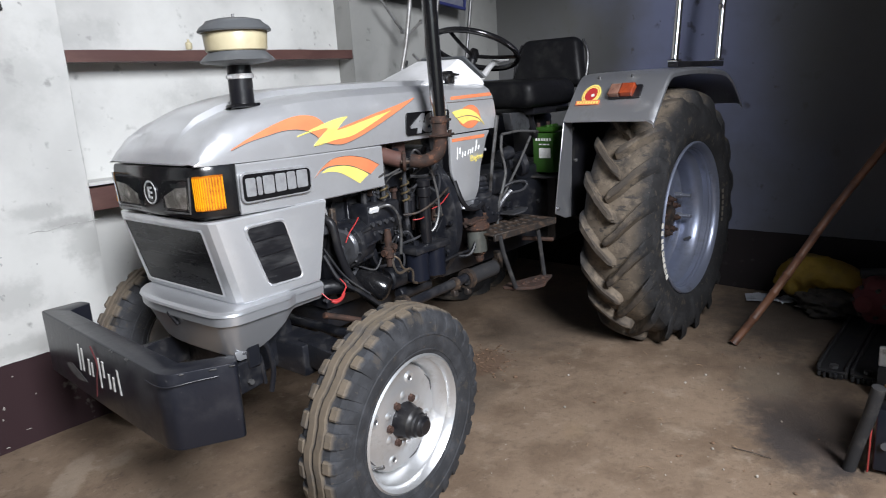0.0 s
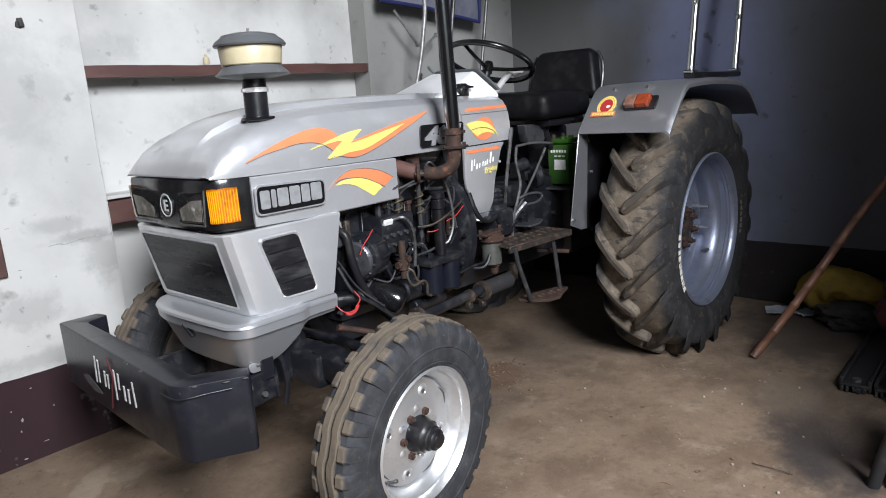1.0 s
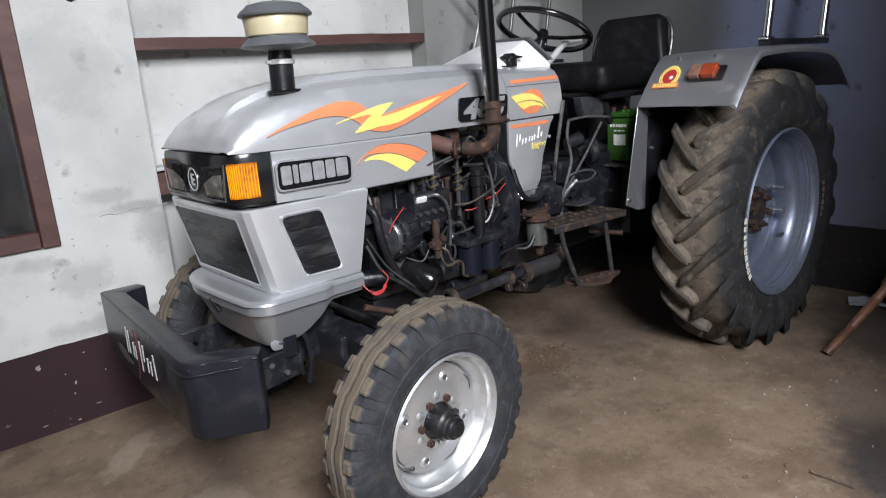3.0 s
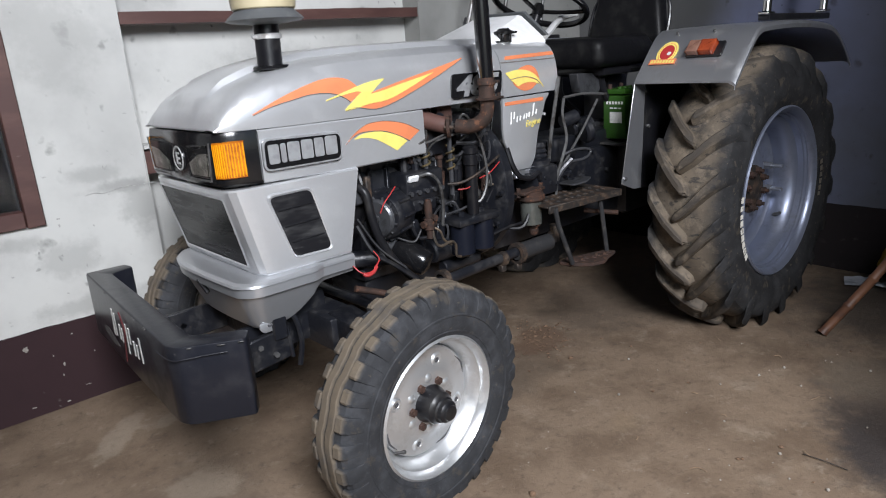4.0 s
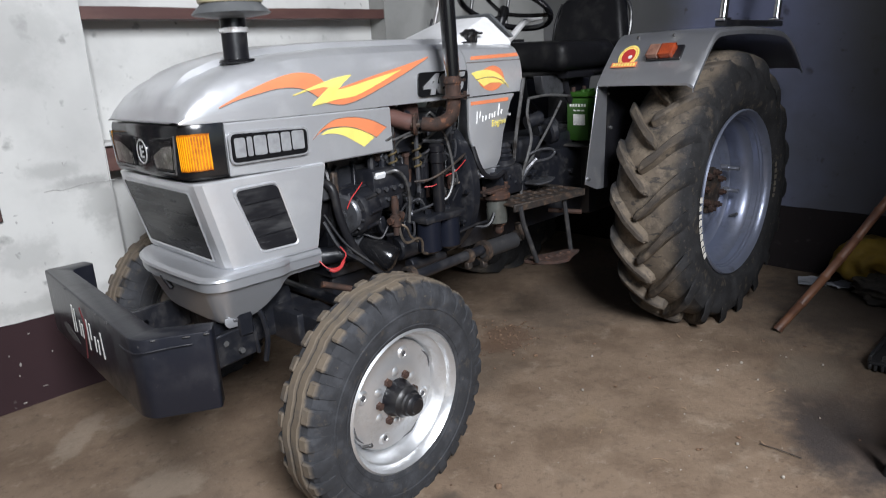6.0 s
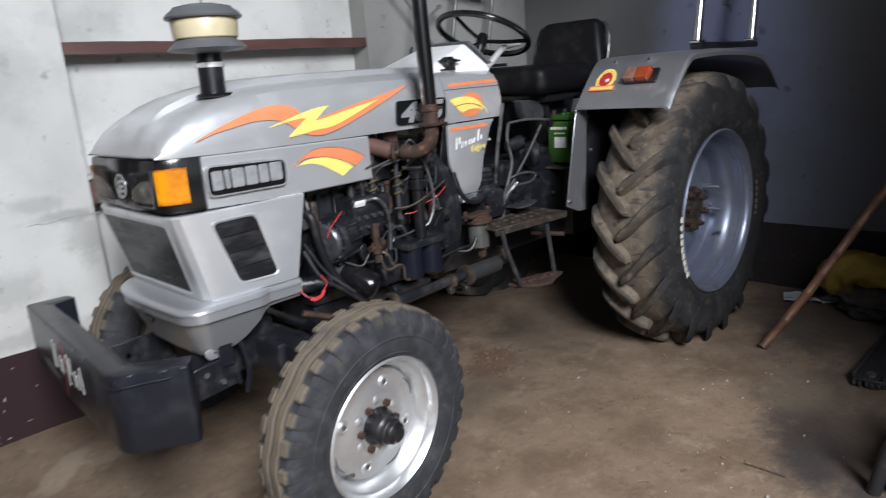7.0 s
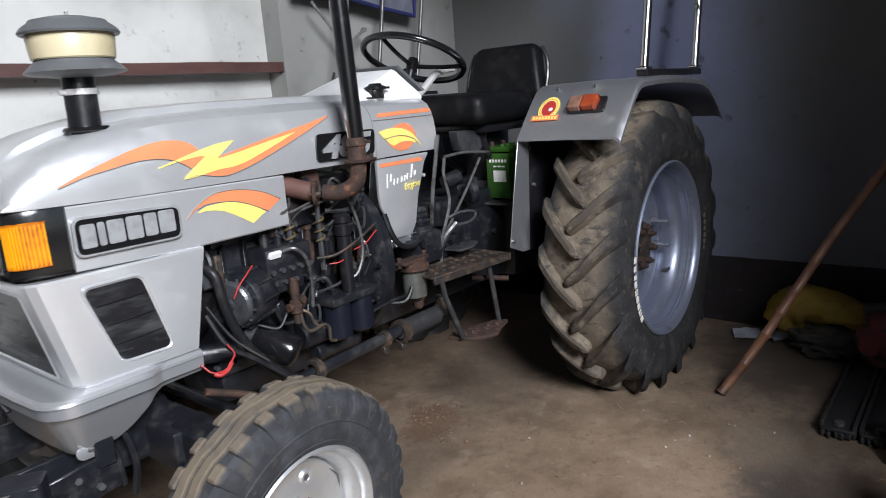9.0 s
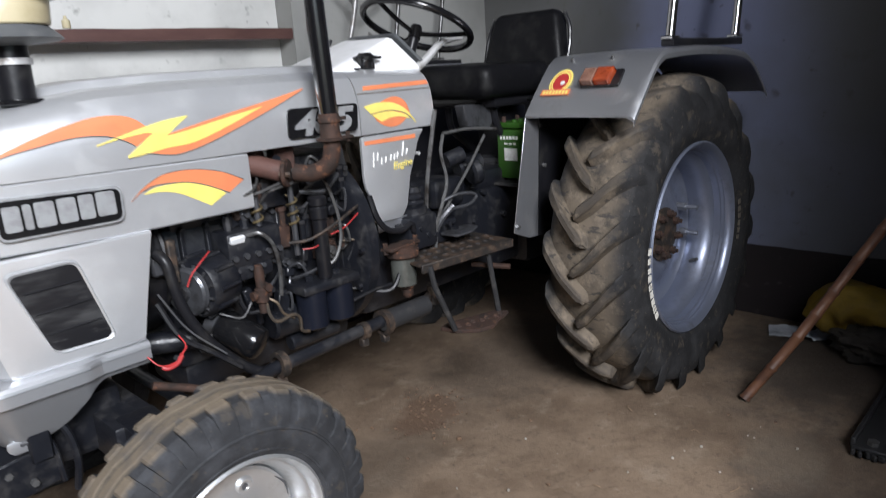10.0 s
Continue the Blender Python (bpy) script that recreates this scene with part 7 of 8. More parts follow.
def fender(s):
    """Rear mudguard: a folded shell with a sloping front face, an inner plate, lamp, and rail posts."""
    prof = [(0.602, 1.118), (0.596, 1.13), (0.53, 1.205), (0.455, 1.283), (0.41, 1.312), (0.35, 1.322), (0.09, 1.327), (-0.22, 1.312), (-0.36, 1.282), (-0.47, 1.215), (-0.575, 1.125)]
    yi, yo = 0.40, 0.832
    bm = B()
    path = [(p.x, p.y) for p in curve_points([(a, b, 0) for a, b in prof], 3)]
    rings = []
    for x, z in path:
        # cross-section: inner edge, flat, rounded outer shoulder, short lip
        rings.append([Vector((x, s * y, z + dz)) for y, dz in ((yi, 0.0), (yi + 0.2, 0.003), (yo - 0.03, 0.002), (yo - 0.008, -0.004), (yo, -0.014), (yo, -0.030),
                                                               (yo - 0.003, -0.030), (yo - 0.004, -0.016), (yo - 0.03, -0.003), (yi + 0.2, -0.002), (yi, -0.004))])
    loft(bm, rings)
    fd = part("mudguard", bm, "silver_dull", T, "silver rear mudguard with a lamp and sticker", 30)
    # rear part of the guard plate: tyre shade and dirt put in as black
    bm = B()
    plate = [(0.51, 1.21), (0.45, 1.275), (0.34, 1.315), (-0.22, 1.306), (-0.46, 1.21), (-0.57, 1.12), (-0.45, 0.80), (0.0, 0.60), (0.54, 0.665)]
    prism(bm, plate, 0.004, side_plane(s * 0.40 + 0.002))
    part("inner_plate", bm, "black", fd, "inner guard plate, blackened for shade and dirt")
    bm = B()
    prism(bm, [(0.602, 1.116), (0.515, 1.21), (0.545, 0.665), (0.60, 0.668), (0.692, 0.705)], 0.004, side_plane(s * 0.40 + 0.002), 0.001, 1)
    part("front_flange", bm, "silver_dull", fd, "silver front edge of the guard plate")
    bm = B()
    for x, z in ((0.672, 0.725), (0.50, 0.93), (0.52, 1.08)):
        rod(bm, (x, s * 0.402, z), (x, s * 0.412, z), 0.008, n=6)
    for y in (0.50, 0.66):
        rod(bm, (0.435, s * y, 1.30), (0.441, s * y, 1.311), 0.005, n=8)
    part_each("guard_bolt", bm, "steel", fd)
    # lamp on the front slope
    up = Vector((-0.69, 0, 0.72)).normalized()
    nrm = Vector((0.72, 0, 0.69)).normalized()
    c = Vector((0.508, s * 0.655, 1.230)) + nrm * 0.003
    fm = Matrix((( 0, up.x, nrm.x, c.x), (s, 0, 0, c.y), (0, up.z, nrm.z, c.z), (0, 0, 0, 1)))
    bm = B()
    prism(bm, round_poly([(-0.066, -0.034), (0.084, -0.030), (0.080, 0.042), (-0.066, 0.038)], 0.008), 0.010, fm, 0.002, 1)
    base = part("lamp_base", bm, "black", fd, "black indicator lamp housing")
    bm = B()
    prism(bm, round_poly([(-0.008, -0.028), (0.050, -0.026), (0.054, 0.032), (-0.008, 0.032)], 0.006), 0.036, fm, 0.006, 2)
    part("indicator_lens", bm, "lens_orange", fd, "orange indicator lens")
    bm = B()
    prism(bm, round_poly([(-0.062, -0.028), (-0.010, -0.028), (-0.010, 0.032), (-0.059, 0.032)], 0.006), 0.034, fm, 0.006, 2)
    part("side_lens", bm, "lens_pale", fd, "faded pale lamp lens")
    if s > 0:
        # round sticker: yellow sun, red middle, orange foot band; the maker's word is a plain band
        c2 = Vector((0.508, 0.496, 1.230)) + nrm * 0.0035
        sm = Matrix(((0, up.x, nrm.x, c2.x), (1, 0, 0, c2.y), (0, up.z, nrm.z, c2.z), (0, 0, 0, 1)))
        disc = [(0.045 * math.cos(a), 0.058 * math.sin(a)) for a in [2 * math.pi * k / 32 for k in range(32)]]
        bm = B()
        prism(bm, disc, 0.0008, sm)
        st = part("sticker", bm, "yellow", fd, "round yellow and red sticker")
        bm = B()
        prism(bm, [(u * 0.66, v * 0.66) for u, v in disc], 0.0016, sm)
        part("sticker_centre", bm, "red_wire", fd)
        bm = B()
        for q in range(28):
            a, c = 2 * math.pi * q / 28, 2 * math.pi * (q + 0.55) / 28
            prism(bm, [(0.0385 * math.cos(a), 0.0495 * math.sin(a)), (0.0385 * math.cos(c), 0.0495 * math.sin(c)), (0.0345 * math.cos(c), 0.0445 * math.sin(c)), (0.0345 * math.cos(a), 0.0445 * math.sin(a))], 0.0013, sm)
        part("sticker_ring", bm, "orange", fd)
        bm = B()
        prism(bm, [(0.010 + 0.20 * u, -0.006 + 0.16 * v) for u, v in disc], 0.0022, sm)
        part("sticker_mark", bm, "white", fd)
        bm = B()
        prism(bm, [(-0.062, -0.062), (0.056, -0.060), (0.056, -0.034), (-0.062, -0.036)], 0.0020, sm)
        part("sticker_band", bm, "orange", fd)
        bm = B()
        for k in range(8):
            u = -0.054 + 0.0135 * k
            prism(bm, [(u, -0.056), (u + 0.009, -0.056), (u + 0.009, -0.041), (u, -0.041)], 0.0028, sm)
        part_each("sticker_bar", bm, "yellow", fd)
    # bar and two bright posts carrying the canopy
    bm = B()
    rbox(bm, (-0.045, s * 0.775, 1.341), (0.62, 0.05, 0.026), 0.005, 2, (0, -0.6, 0))
    bar = part("post_bar", bm, "black", fd, "black bar bolted on the mudguard")
    for x in ((0.245, -0.335) if s > 0 else (0.135, -0.19)):
        bm = B()
        rod(bm, (x, s * 0.775, 1.365), (x - 0.21, s * 0.765, 2.40), 0.0165 if s > 0 else 0.011, n=16)
        rbox(bm, (x, s * 0.775, 1.360), (0.06, 0.045, 0.012), 0.003, 1)
        part("canopy_post", bm, "chrome" if s > 0 else "steel", fd, "bright metal canopy post" if s > 0 else "dull grey canopy post")
    if s > 0:
        bm = B()
        for x, z in ((0.175, 1.66), (-0.385, 1.62)):
            rbox(bm, (x + 0.02, s * 0.772, z), (0.03, 0.02, 0.03), 0.004, 1)
        tube(bm, [(0.20, 0.772, 1.65), (0.16, 0.772, 1.69), (0.05, 0.772, 1.86), (-0.02, 0.772, 2.0)], 0.008, n=8)
        part_each("post_stay", bm, "chrome", fd)
    return fd


fender(1)
fender(-1)


def canopy():
    """Blue canvas edge with struts on the far posts, cut off above."""
    bm = B()
    y = -0.79
    edge = [(0.62, 1.862), (0.40, 1.850), (0.25, 1.842), (0.02, 1.808), (-0.255, 1.778)]
    tube(bm, [(x, y - 0.012, z) for x, z in edge] + [(-0.262, y - 0.012, 1.85), (-0.265, y - 0.012, 2.39)], 0.011, n=8, straight=True)
    # roof sheet over the seat with a shallow crown
    rb = B()
    nx, ny = 12, 14
    rows = []
    for i in range(nx + 1):
        x = -0.62 + 1.26 * i / nx
        rows.append([rb.verts.new((x, -0.82 + 1.64 * j / ny, 2.405 + 0.05 * math.sin(math.pi * j / ny) + 0.004 * noise.noise(Vector((x * 6, j, 0))))) for j in range(ny + 1)])
    for i in range(nx):
        for j in range(ny):
            rb.faces.new((rows[i][j], rows[i + 1][j], rows[i + 1][j + 1], rows[i][j + 1]))
    part("canopy_roof", rb, "blue", T, "blue canvas canopy over the seat")
    # hanging side curtain
    rb = B()
    n = 18
    rows = []
    for i in range(n + 1):
        x = -0.26 + 0.88 * i / n
        low = float(np.interp(x, [-0.26, 0.02, 0.25, 0.40, 0.62], [1.780, 1.810, 1.844, 1.852, 1.864]))
        rows.append([rb.verts.new((x, y - 0.018 + 0.010 * math.sin(9 * x + 3 * t), low + (2.41 - low) * t)) for t in (0.0, 0.25, 0.5, 0.75, 1.0)])
    for p, q in zip(rows, rows[1:]):
        for k in range(4):
            rb.faces.new((p[k], p[k + 1], q[k + 1], q[k]))
    part("canopy_curtain", rb, "canvas", T, "pale grey canvas side curtain")
    cf = part_each("canopy_piping", bm, "blue", T, "blue canvas canopy edging")[0]
    for a, b in (((0.53, y, 1.81), (0.345, y - 0.01, 1.628)), ((0.30, y - 0.02, 1.605), (0.165, y - 0.02, 1.69)), ((0.28, y, 1.50), (0.22, y, 1.457))):
        bm = B()
        rod(bm, a, b, 0.008, n=8)
        rod(bm, (b[0], b[1] - 0.01, b[2]), (b[0], b[1] + 0.012, b[2]), 0.012, n=8)
        part("canopy_strut", bm, "galvanised", cf, "thin grey canopy strut")
    bm = B()
    tube(bm, [(0.425, -0.65, 1.86), (0.43, -0.65, 1.786), (0.457, -0.65, 1.666), (0.488, -0.65, 1.545), (0.541, -0.65, 1.394), (0.56, -0.65, 1.33)], 0.012, n=10)
    part("canopy_stay", bm, "galvanised", cf, "bent bare metal canopy stay")


canopy()


def seat():
    bm = B()
    rbox(bm, (0.375, 0, 1.248), (0.45, 0.45, 0.13), 0.045, 5)
    for v in bm.verts:
        if v.co.z > 1.245:
            v.co.z += 0.012 * math.cos((v.co.y) * 9) - 0.010 * math.exp(-((v.co.x - 0.36) ** 2 + v.co.y ** 2) / 0.02) + 0.012 * noise.noise(v.co * 14) + 0.010 * noise.noise(v.co * 33)
    st = part("seat_cushion", bm, "vinyl", T, "creased black vinyl seat cushion")
    bm = B()
    rbox(bm, (0.040, 0, 1.393), (0.085, 0.44, 0.265), 0.038, 5, (0, -12, 0))
    for v in bm.verts:
        if v.co.z > 1.40:
            v.co.y *= 1 - 2.0 * (v.co.z - 1.40)
    part("backrest", bm, "vinyl", st, "black vinyl backrest")
    bm = B()
    for s in (1, -1):
        tube(bm, [(0.10, s * 0.205, 1.24), (0.062, s * 0.226, 1.31), (0.030, s * 0.222, 1.43), (0.020, s * 0.19, 1.505)], 0.009, n=8)
    part_each("back_frame", bm, "black", st)
    bm = B()
    rbox(bm, (0.33, 0, 1.17), (0.34, 0.36, 0.05), 0.012, 2)
    rbox(bm, (0.24, 0.0, 1.03), (0.16, 0.16, 0.22), 0.02, 2)
    for s in (1, -1):
        tube(bm, [(0.45, s * 0.12, 1.15), (0.42, s * 0.13, 1.05), (0.30, s * 0.12, 0.95)], 0.016, n=8)
        rod(bm, (0.28, s * 0.15, 1.165), (0.32, s * 0.42, 1.165), 0.010, n=8)
    part("seat_bracket", bm, "black", st)
    bm = B()
    prism(bm, [(0.47, 1.06), (0.38, 1.155), (0.62, 1.165), (0.60, 1.08)], 0.05, side_plane(0.12), 0.004, 1)
    part("seat_spring_box", bm, "engine_grey", st)


seat()


def footplates():
    for s in (1, -1):
        bm = B()
        # ribbed plate
        out = [(1.165, 0.385), (0.735, 0.43), (0.72, 0.17), (1.12, 0.16)]
        prism(bm, round_poly([(x, s * y) for x, y in out], 0.012), 0.008, top_plane(0.690), 0.002, 1)
        rbox(bm, (0.950, s * 0.4085, 0.685), (0.425, 0.012, 0.030), 0.003, 1, (0, 0, -5.6 * s))
        fp = part("footplate", bm, "rust_plate", T, "rusty foot plate with raised treads")
        rnd = random.Random(9)
        bm = B()
        for i in range(9):
            for j in range(4):
                x = 1.085 - 0.042 * i + 0.02 * (j % 2)
                y = 0.21 + 0.05 * j
                lathe(bm, [(0.004, -0.001), (0.009, 0.0035), (0.014, 0.0)], pose(x + rnd.uniform(-0.004, 0.004), s * (y + rnd.uniform(-0.003, 0.003)), 0.6975), 9)
        part_each("tread_dimple", bm, "rust_plate", fp)
        rnd = random.Random(9)
        bm = B()
        for i in range(9):
            for j in range(4):
                x = 1.085 - 0.042 * i + 0.02 * (j % 2)
                y = 0.21 + 0.05 * j
                lathe(bm, [(0, 0.0012), (0.0075, 0.0012), (0.0085, -0.001)], pose(x + rnd.uniform(-0.004, 0.004), s * (y + rnd.uniform(-0.003, 0.003)), 0.6985), 8)
        part_each("tread_hole", bm, "grey_line", fp)
        # hanging step
        bm = B()
        for x, x2 in ((1.13, 1.035), (0.845, 0.80)):
            tube(bm, [(x, s * 0.395, 0.69), (x - 0.01, s * 0.40, 0.62), (x2, s * 0.40, 0.44)], 0.010, n=8, straight=True)
        part_each("step_hanger", bm, "iron", fp)
        bm = B()
        step = [(1.045, 0.335), (0.99, 0.325), (0.80, 0.385), (0.775, 0.43), (0.86, 0.452), (0.92, 0.478), (0.985, 0.46), (1.03, 0.40)]
        prism(bm, round_poly([(x, s * y) for x, y in step], 0.010), 0.014, top_plane(0.424), 0.003, 1)
        rbox(bm, (0.91, s * 0.395, 0.424), (0.24, 0.02, 0.012), 0.002, 1, (0, 0, -12 * s))
        for k in range(7):
            lathe(bm, [(0.004, 0.0), (0.011, 0.006), (0.015, 0.0)], pose(1.0 - 0.03 * k, s * (0.385 + 0.012 * (k % 2) + 0.006 * k), 0.436), 8)
        part("step", bm, "rust", fp, "bent rusty mounting step")
    # pedals, levers and gear box clutter on the left
    items = [([(0.97, 0.27, 0.70), (0.965, 0.275, 0.78), (0.93, 0.28, 0.86), (0.90, 0.275, 0.93), (0.905, 0.26, 1.02), (0.87, 0.24, 1.08)], 0.0065, "steel", "gear_lever"),
             ([(0.87, 0.24, 1.085), (0.75, 0.25, 1.09), (0.60, 0.26, 1.075)], 0.006, "steel", "control_rod"),
             ([(0.68, 0.27, 1.06), (0.78, 0.27, 0.95), (0.88, 0.275, 0.86), (0.95, 0.28, 0.80)], 0.0055, "steel", "brake_rod"),
             ([(0.975, 0.24, 0.84), (0.968, 0.25, 0.95), (0.930, 0.25, 1.10), (0.905, 0.245, 1.17)], 0.008, "steel", "clutch_rod"),
             ([(0.93, 0.28, 0.86), (0.88, 0.30, 0.875), (0.82, 0.315, 0.872), (0.80, 0.32, 0.855), (0.84, 0.32, 0.835), (0.90, 0.30, 0.83)], 0.006, "engine_grey", "pedal_loop"),
             ([(0.97, 0.26, 0.74), (0.94, 0.28, 0.80), (0.90, 0.30, 0.84)], 0.012, "engine_grey", "pedal_arm")]
    for pts, r, mt, nm in items:
        bm = B()
        tube(bm, pts, r, n=8)
        part(nm, bm, mt, T)
    bm = B()
    prism(bm, round_poly([(0.935, 0.25), (0.82, 0.27), (0.81, 0.33), (0.87, 0.35), (0.93, 0.33)], 0.012), 0.008, top_plane(0.83) @ pose(0, 0, 0, 0, 6, 0), 0.002, 1)
    part("brake_pedal", bm, "engine_grey", T, "worn grey pedal")
    bm = B()
    lathe(bm, [(0, 0), (0.05, 0), (0.05, 0.02), (0.035, 0.025), (0.042, 0.035), (0.032, 0.045), (0.038, 0.055), (0.028, 0.065), (0.032, 0.075), (0.022, 0.09), (0, 0.09)], pose(1.02, 0.22, 0.83), 20)
    rbox(bm, (1.03, 0.22, 0.77), (0.14, 0.12, 0.12), 0.015, 2)
    rbox(bm, (0.93, 0.20, 0.75), (0.18, 0.10, 0.10), 0.015, 2)
    part("lever_boot", bm, "engine", T, "ribbed black lever boot")
    bm = B()
    for k in range(7):
        a = k * 0.9
        rod(bm, (1.08 - 0.035 * k, 0.26, 0.765 + 0.02 * math.sin(a * 2)), (1.08 - 0.035 * k, 0.285, 0.765 + 0.02 * math.sin(a * 2)), 0.009, n=6)
    rod(bm, (1.13, 0.24, 0.80), (0.86, 0.26, 0.775), 0.012, n=8)
    part_each("linkage_bolt", bm, "engine", T)
    bm = B()
    rod(bm, (0.82, 0.30, 0.605), (0.76, 0.43, 0.600), 0.010, n=8)
    part_each("brake_rod", bm, "rust_dark", T)
    bm = B()
    for k in range(14):
        rod(bm, (1.05 - 0.06 * k, 0.148, 0.60 + 0.11 * (k % 3)), (1.05 - 0.06 * k, 0.168, 0.60 + 0.11 * (k % 3)), 0.012, n=6)
    rbox(bm, (0.80, 0.17, 0.86), (0.16, 0.05, 0.11), 0.02, 2)
    rod(bm, (0.70, 0.14, 0.93), (0.60, 0.17, 0.95), 0.034, n=14)
    rod(bm, (0.77, 0.15, 0.97), (0.70, 0.17, 0.99), 0.030, n=14)
    part_each("gearbox_fitting", bm, "engine", T)
    bm = B()
    rod(bm, (0.70, 0.20, 0.92), (0.66, 0.215, 0.93), 0.055, n=22, chamfer=0.01)
    part("brake_drum", bm, "engine", T)
    bm = B()
    rbox(bm, (1.13, 0.235, 0.815), (0.14, 0.012, 0.035), 0.003, 1)
    rod(bm, (1.155, 0.24, 0.80), (1.155, 0.255, 0.80), 0.009, n=6)
    part("panel_bracket", bm, "silver_dull", T)


footplates()


def battery():
    ob = empty("battery", pose(0.355, 0.17, 0.845))
    bm = B()
    rbox(bm, (0, 0, 0.105), (0.118, 0.12, 0.20), 0.008, 2)
    part("case", bm, "green", ob, "green plastic case darkened for shade")
    bm = B()
    rbox(bm, (0, 0, 0.222), (0.122, 0.125, 0.024), 0.006, 2)
    for k in range(3):
        rod(bm, (-0.04 + 0.04 * k, 0.02, 0.234), (-0.04 + 0.04 * k, 0.02, 0.244), 0.012, n=10)
    part("lid", bm, "green", ob)
    bm = B()
    rbox(bm, (0.0600, 0.012, 0.105), (0.002, 0.066, 0.050))
    part("label", bm, "white", ob, "pale printed label")
    bm = B()
    for k in range(6):
        rbox(bm, (0.0598, -0.036 + 0.016 * k, 0.172), (0.0015, 0.011, 0.013))
    for k in range(3):
        rbox(bm, (0.0598, -0.012 + 0.022 * k, 0.148), (0.0015, 0.016, 0.006))
    part_each("maker_bar", bm, "white", ob)
    bm = B()
    for x in (-0.045, 0.045):
        rod(bm, (x, -0.03, 0.234), (x, -0.03, 0.255), 0.010, n=10)
    part_each("terminal", bm, "rust", ob)
    bm = B()
    rbox(bm, (0, 0, -0.012), (0.22, 0.2, 0.012), 0.003, 1)
    rbox(bm, (0, -0.09, -0.035), (0.20, 0.03, 0.05), 0.003, 1)
    part("tray", bm, "iron", ob)
    thing(ob, "green tractor battery tucked below the seat, shade in its colour", "battery")


battery()


# ---- things on the floor ----
def bamboo_pole():
    a = Vector((0.144, 1.056, 0.012))
    d = Vector((-0.42, 0.518, 1.0)).normalized()
    length = (BACK_X + 0.03 - a.x) / d.x
    bm = B()
    joints = [0.0]
    rnd = random.Random(2)
    while joints[-1] < length:
        joints.append(joints[-1] + 0.10 + 0.05 * rnd.random())
    prof = []
    for k, h in enumerate(joints):
        h = min(h, length)
        r = 0.0195 - 0.004 * h / length
        prof += [(r, h - 0.008), (r * 1.14, h - 0.002), (r * 1.14, h + 0.003), (r * 0.97, h + 0.008)]
    prof = [(0, 0)] + [(r, max(0.0, h)) for r, h in prof if h < length] + [(0, length)]
    lathe(bm, prof, axis_matrix(a, a + d), 12)
    for v in bm.verts:
        s = (v.co - a).dot(d) / length
        v.co.y += 0.022 * math.sin(s * 3.1) + 0.009 * math.sin(s * 15)
        v.co.z += 0.006 * math.sin(s * 11)
    ob = finish("bamboo_pole", bm, "bamboo")
    thing(ob, "reddish-brown bamboo pole leaning on the back wall", "pole")


bamboo_pole()


def lump(name, c, s, seed, material, label, category, amp=0.22, freq=2.6, sub=5, squash=0.0):
    bm = B()
    bmesh.ops.create_icosphere(bm, subdivisions=sub, radius=1.0)
    for v in bm.verts:
        p = v.co.copy()
        k = 1 + amp * noise.fractal(p * freq + Vector((seed, seed, 0)), 1.0, 2.0, 4) + 0.08 * amp * math.sin(14 * p.x + 5 * p.y)
        q = Vector((p.x * s[0], p.y * s[1], p.z * s[2])) * k
        q.z = max(q.z, -s[2] * 0.8)
        v.co = Vector(c) + q
    ob = finish(name, bm, material, sharp=80)
    return thing(ob, label, category)


def sack():
    """A yellow woven sack: a full upright end and a long slack end lying over a bundle."""
    bm = B()
    path = [(-0.60, 1.12, 0.10), (-0.60, 1.17, 0.18), (-0.60, 1.25, 0.215), (-0.595, 1.36, 0.20), (-0.59, 1.47, 0.165), (-0.585, 1.55, 0.13)]
    size = [(0.09, 0.09), (0.12, 0.10), (0.12, 0.085), (0.11, 0.07), (0.10, 0.062), (0.06, 0.03)]
    pts = curve_points(path, 5)
    rings = []
    for i, p in enumerate(pts):
        t = i / (len(pts) - 1) * (len(size) - 1)
        a = np.interp(t, range(len(size)), [v[0] for v in size])
        b = np.interp(t, range(len(size)), [v[1] for v in size])
        dr = (pts[min(i + 1, len(pts) - 1)] - pts[max(i - 1, 0)]).normalized()
        up = Vector((1, 0, 0)).cross(dr) * -1
        ring = []
        for k in range(28):
            an = 2 * math.pi * k / 28
            f = 1 + 0.09 * math.sin(5 * an + 0.8 * i) + 0.05 * math.sin(11 * an - 0.6 * i) + 0.14 * noise.noise(Vector((math.cos(an) * 2, math.sin(an) * 2, i * 0.35)))
            q = p + Vector((1, 0, 0)) * (a * f * math.cos(an)) + up * (b * f * math.sin(an))
            q.z = max(q.z, 0.012)
            ring.append(q)
        rings.append(ring)
    loft(bm, rings)
    ob = finish("sack", bm, "sack", sharp=80)
    thing(ob, "crumpled yellow woven sack slumped by the back wall", "sack")


sack()
lump("jute_bag", (-0.54, 1.37, 0.065), (0.13, 0.20, 0.08), 3.0, "jute", "dark jute bundle under the yellow sack", "bundle", 0.3)


def paper(c, w, d, turn, seed):
    bm = B()
    g = []
    for i in range(11):
        row = []
        for j in range(8):
            u, v = i / 10 - 0.5, j / 7 - 0.5
            z = 0.012 + 0.020 * abs(noise.noise(Vector((u * 4 + seed, v * 4, seed)))) + 0.012 * abs(u)
            row.append(bm.verts.new((u * w, v * d, z)))
        g.append(row)
    for p, q in zip(g, g[1:]):
        for k in range(7):
            bm.faces.new((p[k], p[k + 1], q[k + 1], q[k]))
    ob = finish("paper_scrap", bm, "paper", sharp=20)
    ob.matrix_basis = pose(*c, 0, 0, turn)
    thing(ob, "crumpled pale paper scrap lying on the floor", "paper", "paper scraps by the sack")


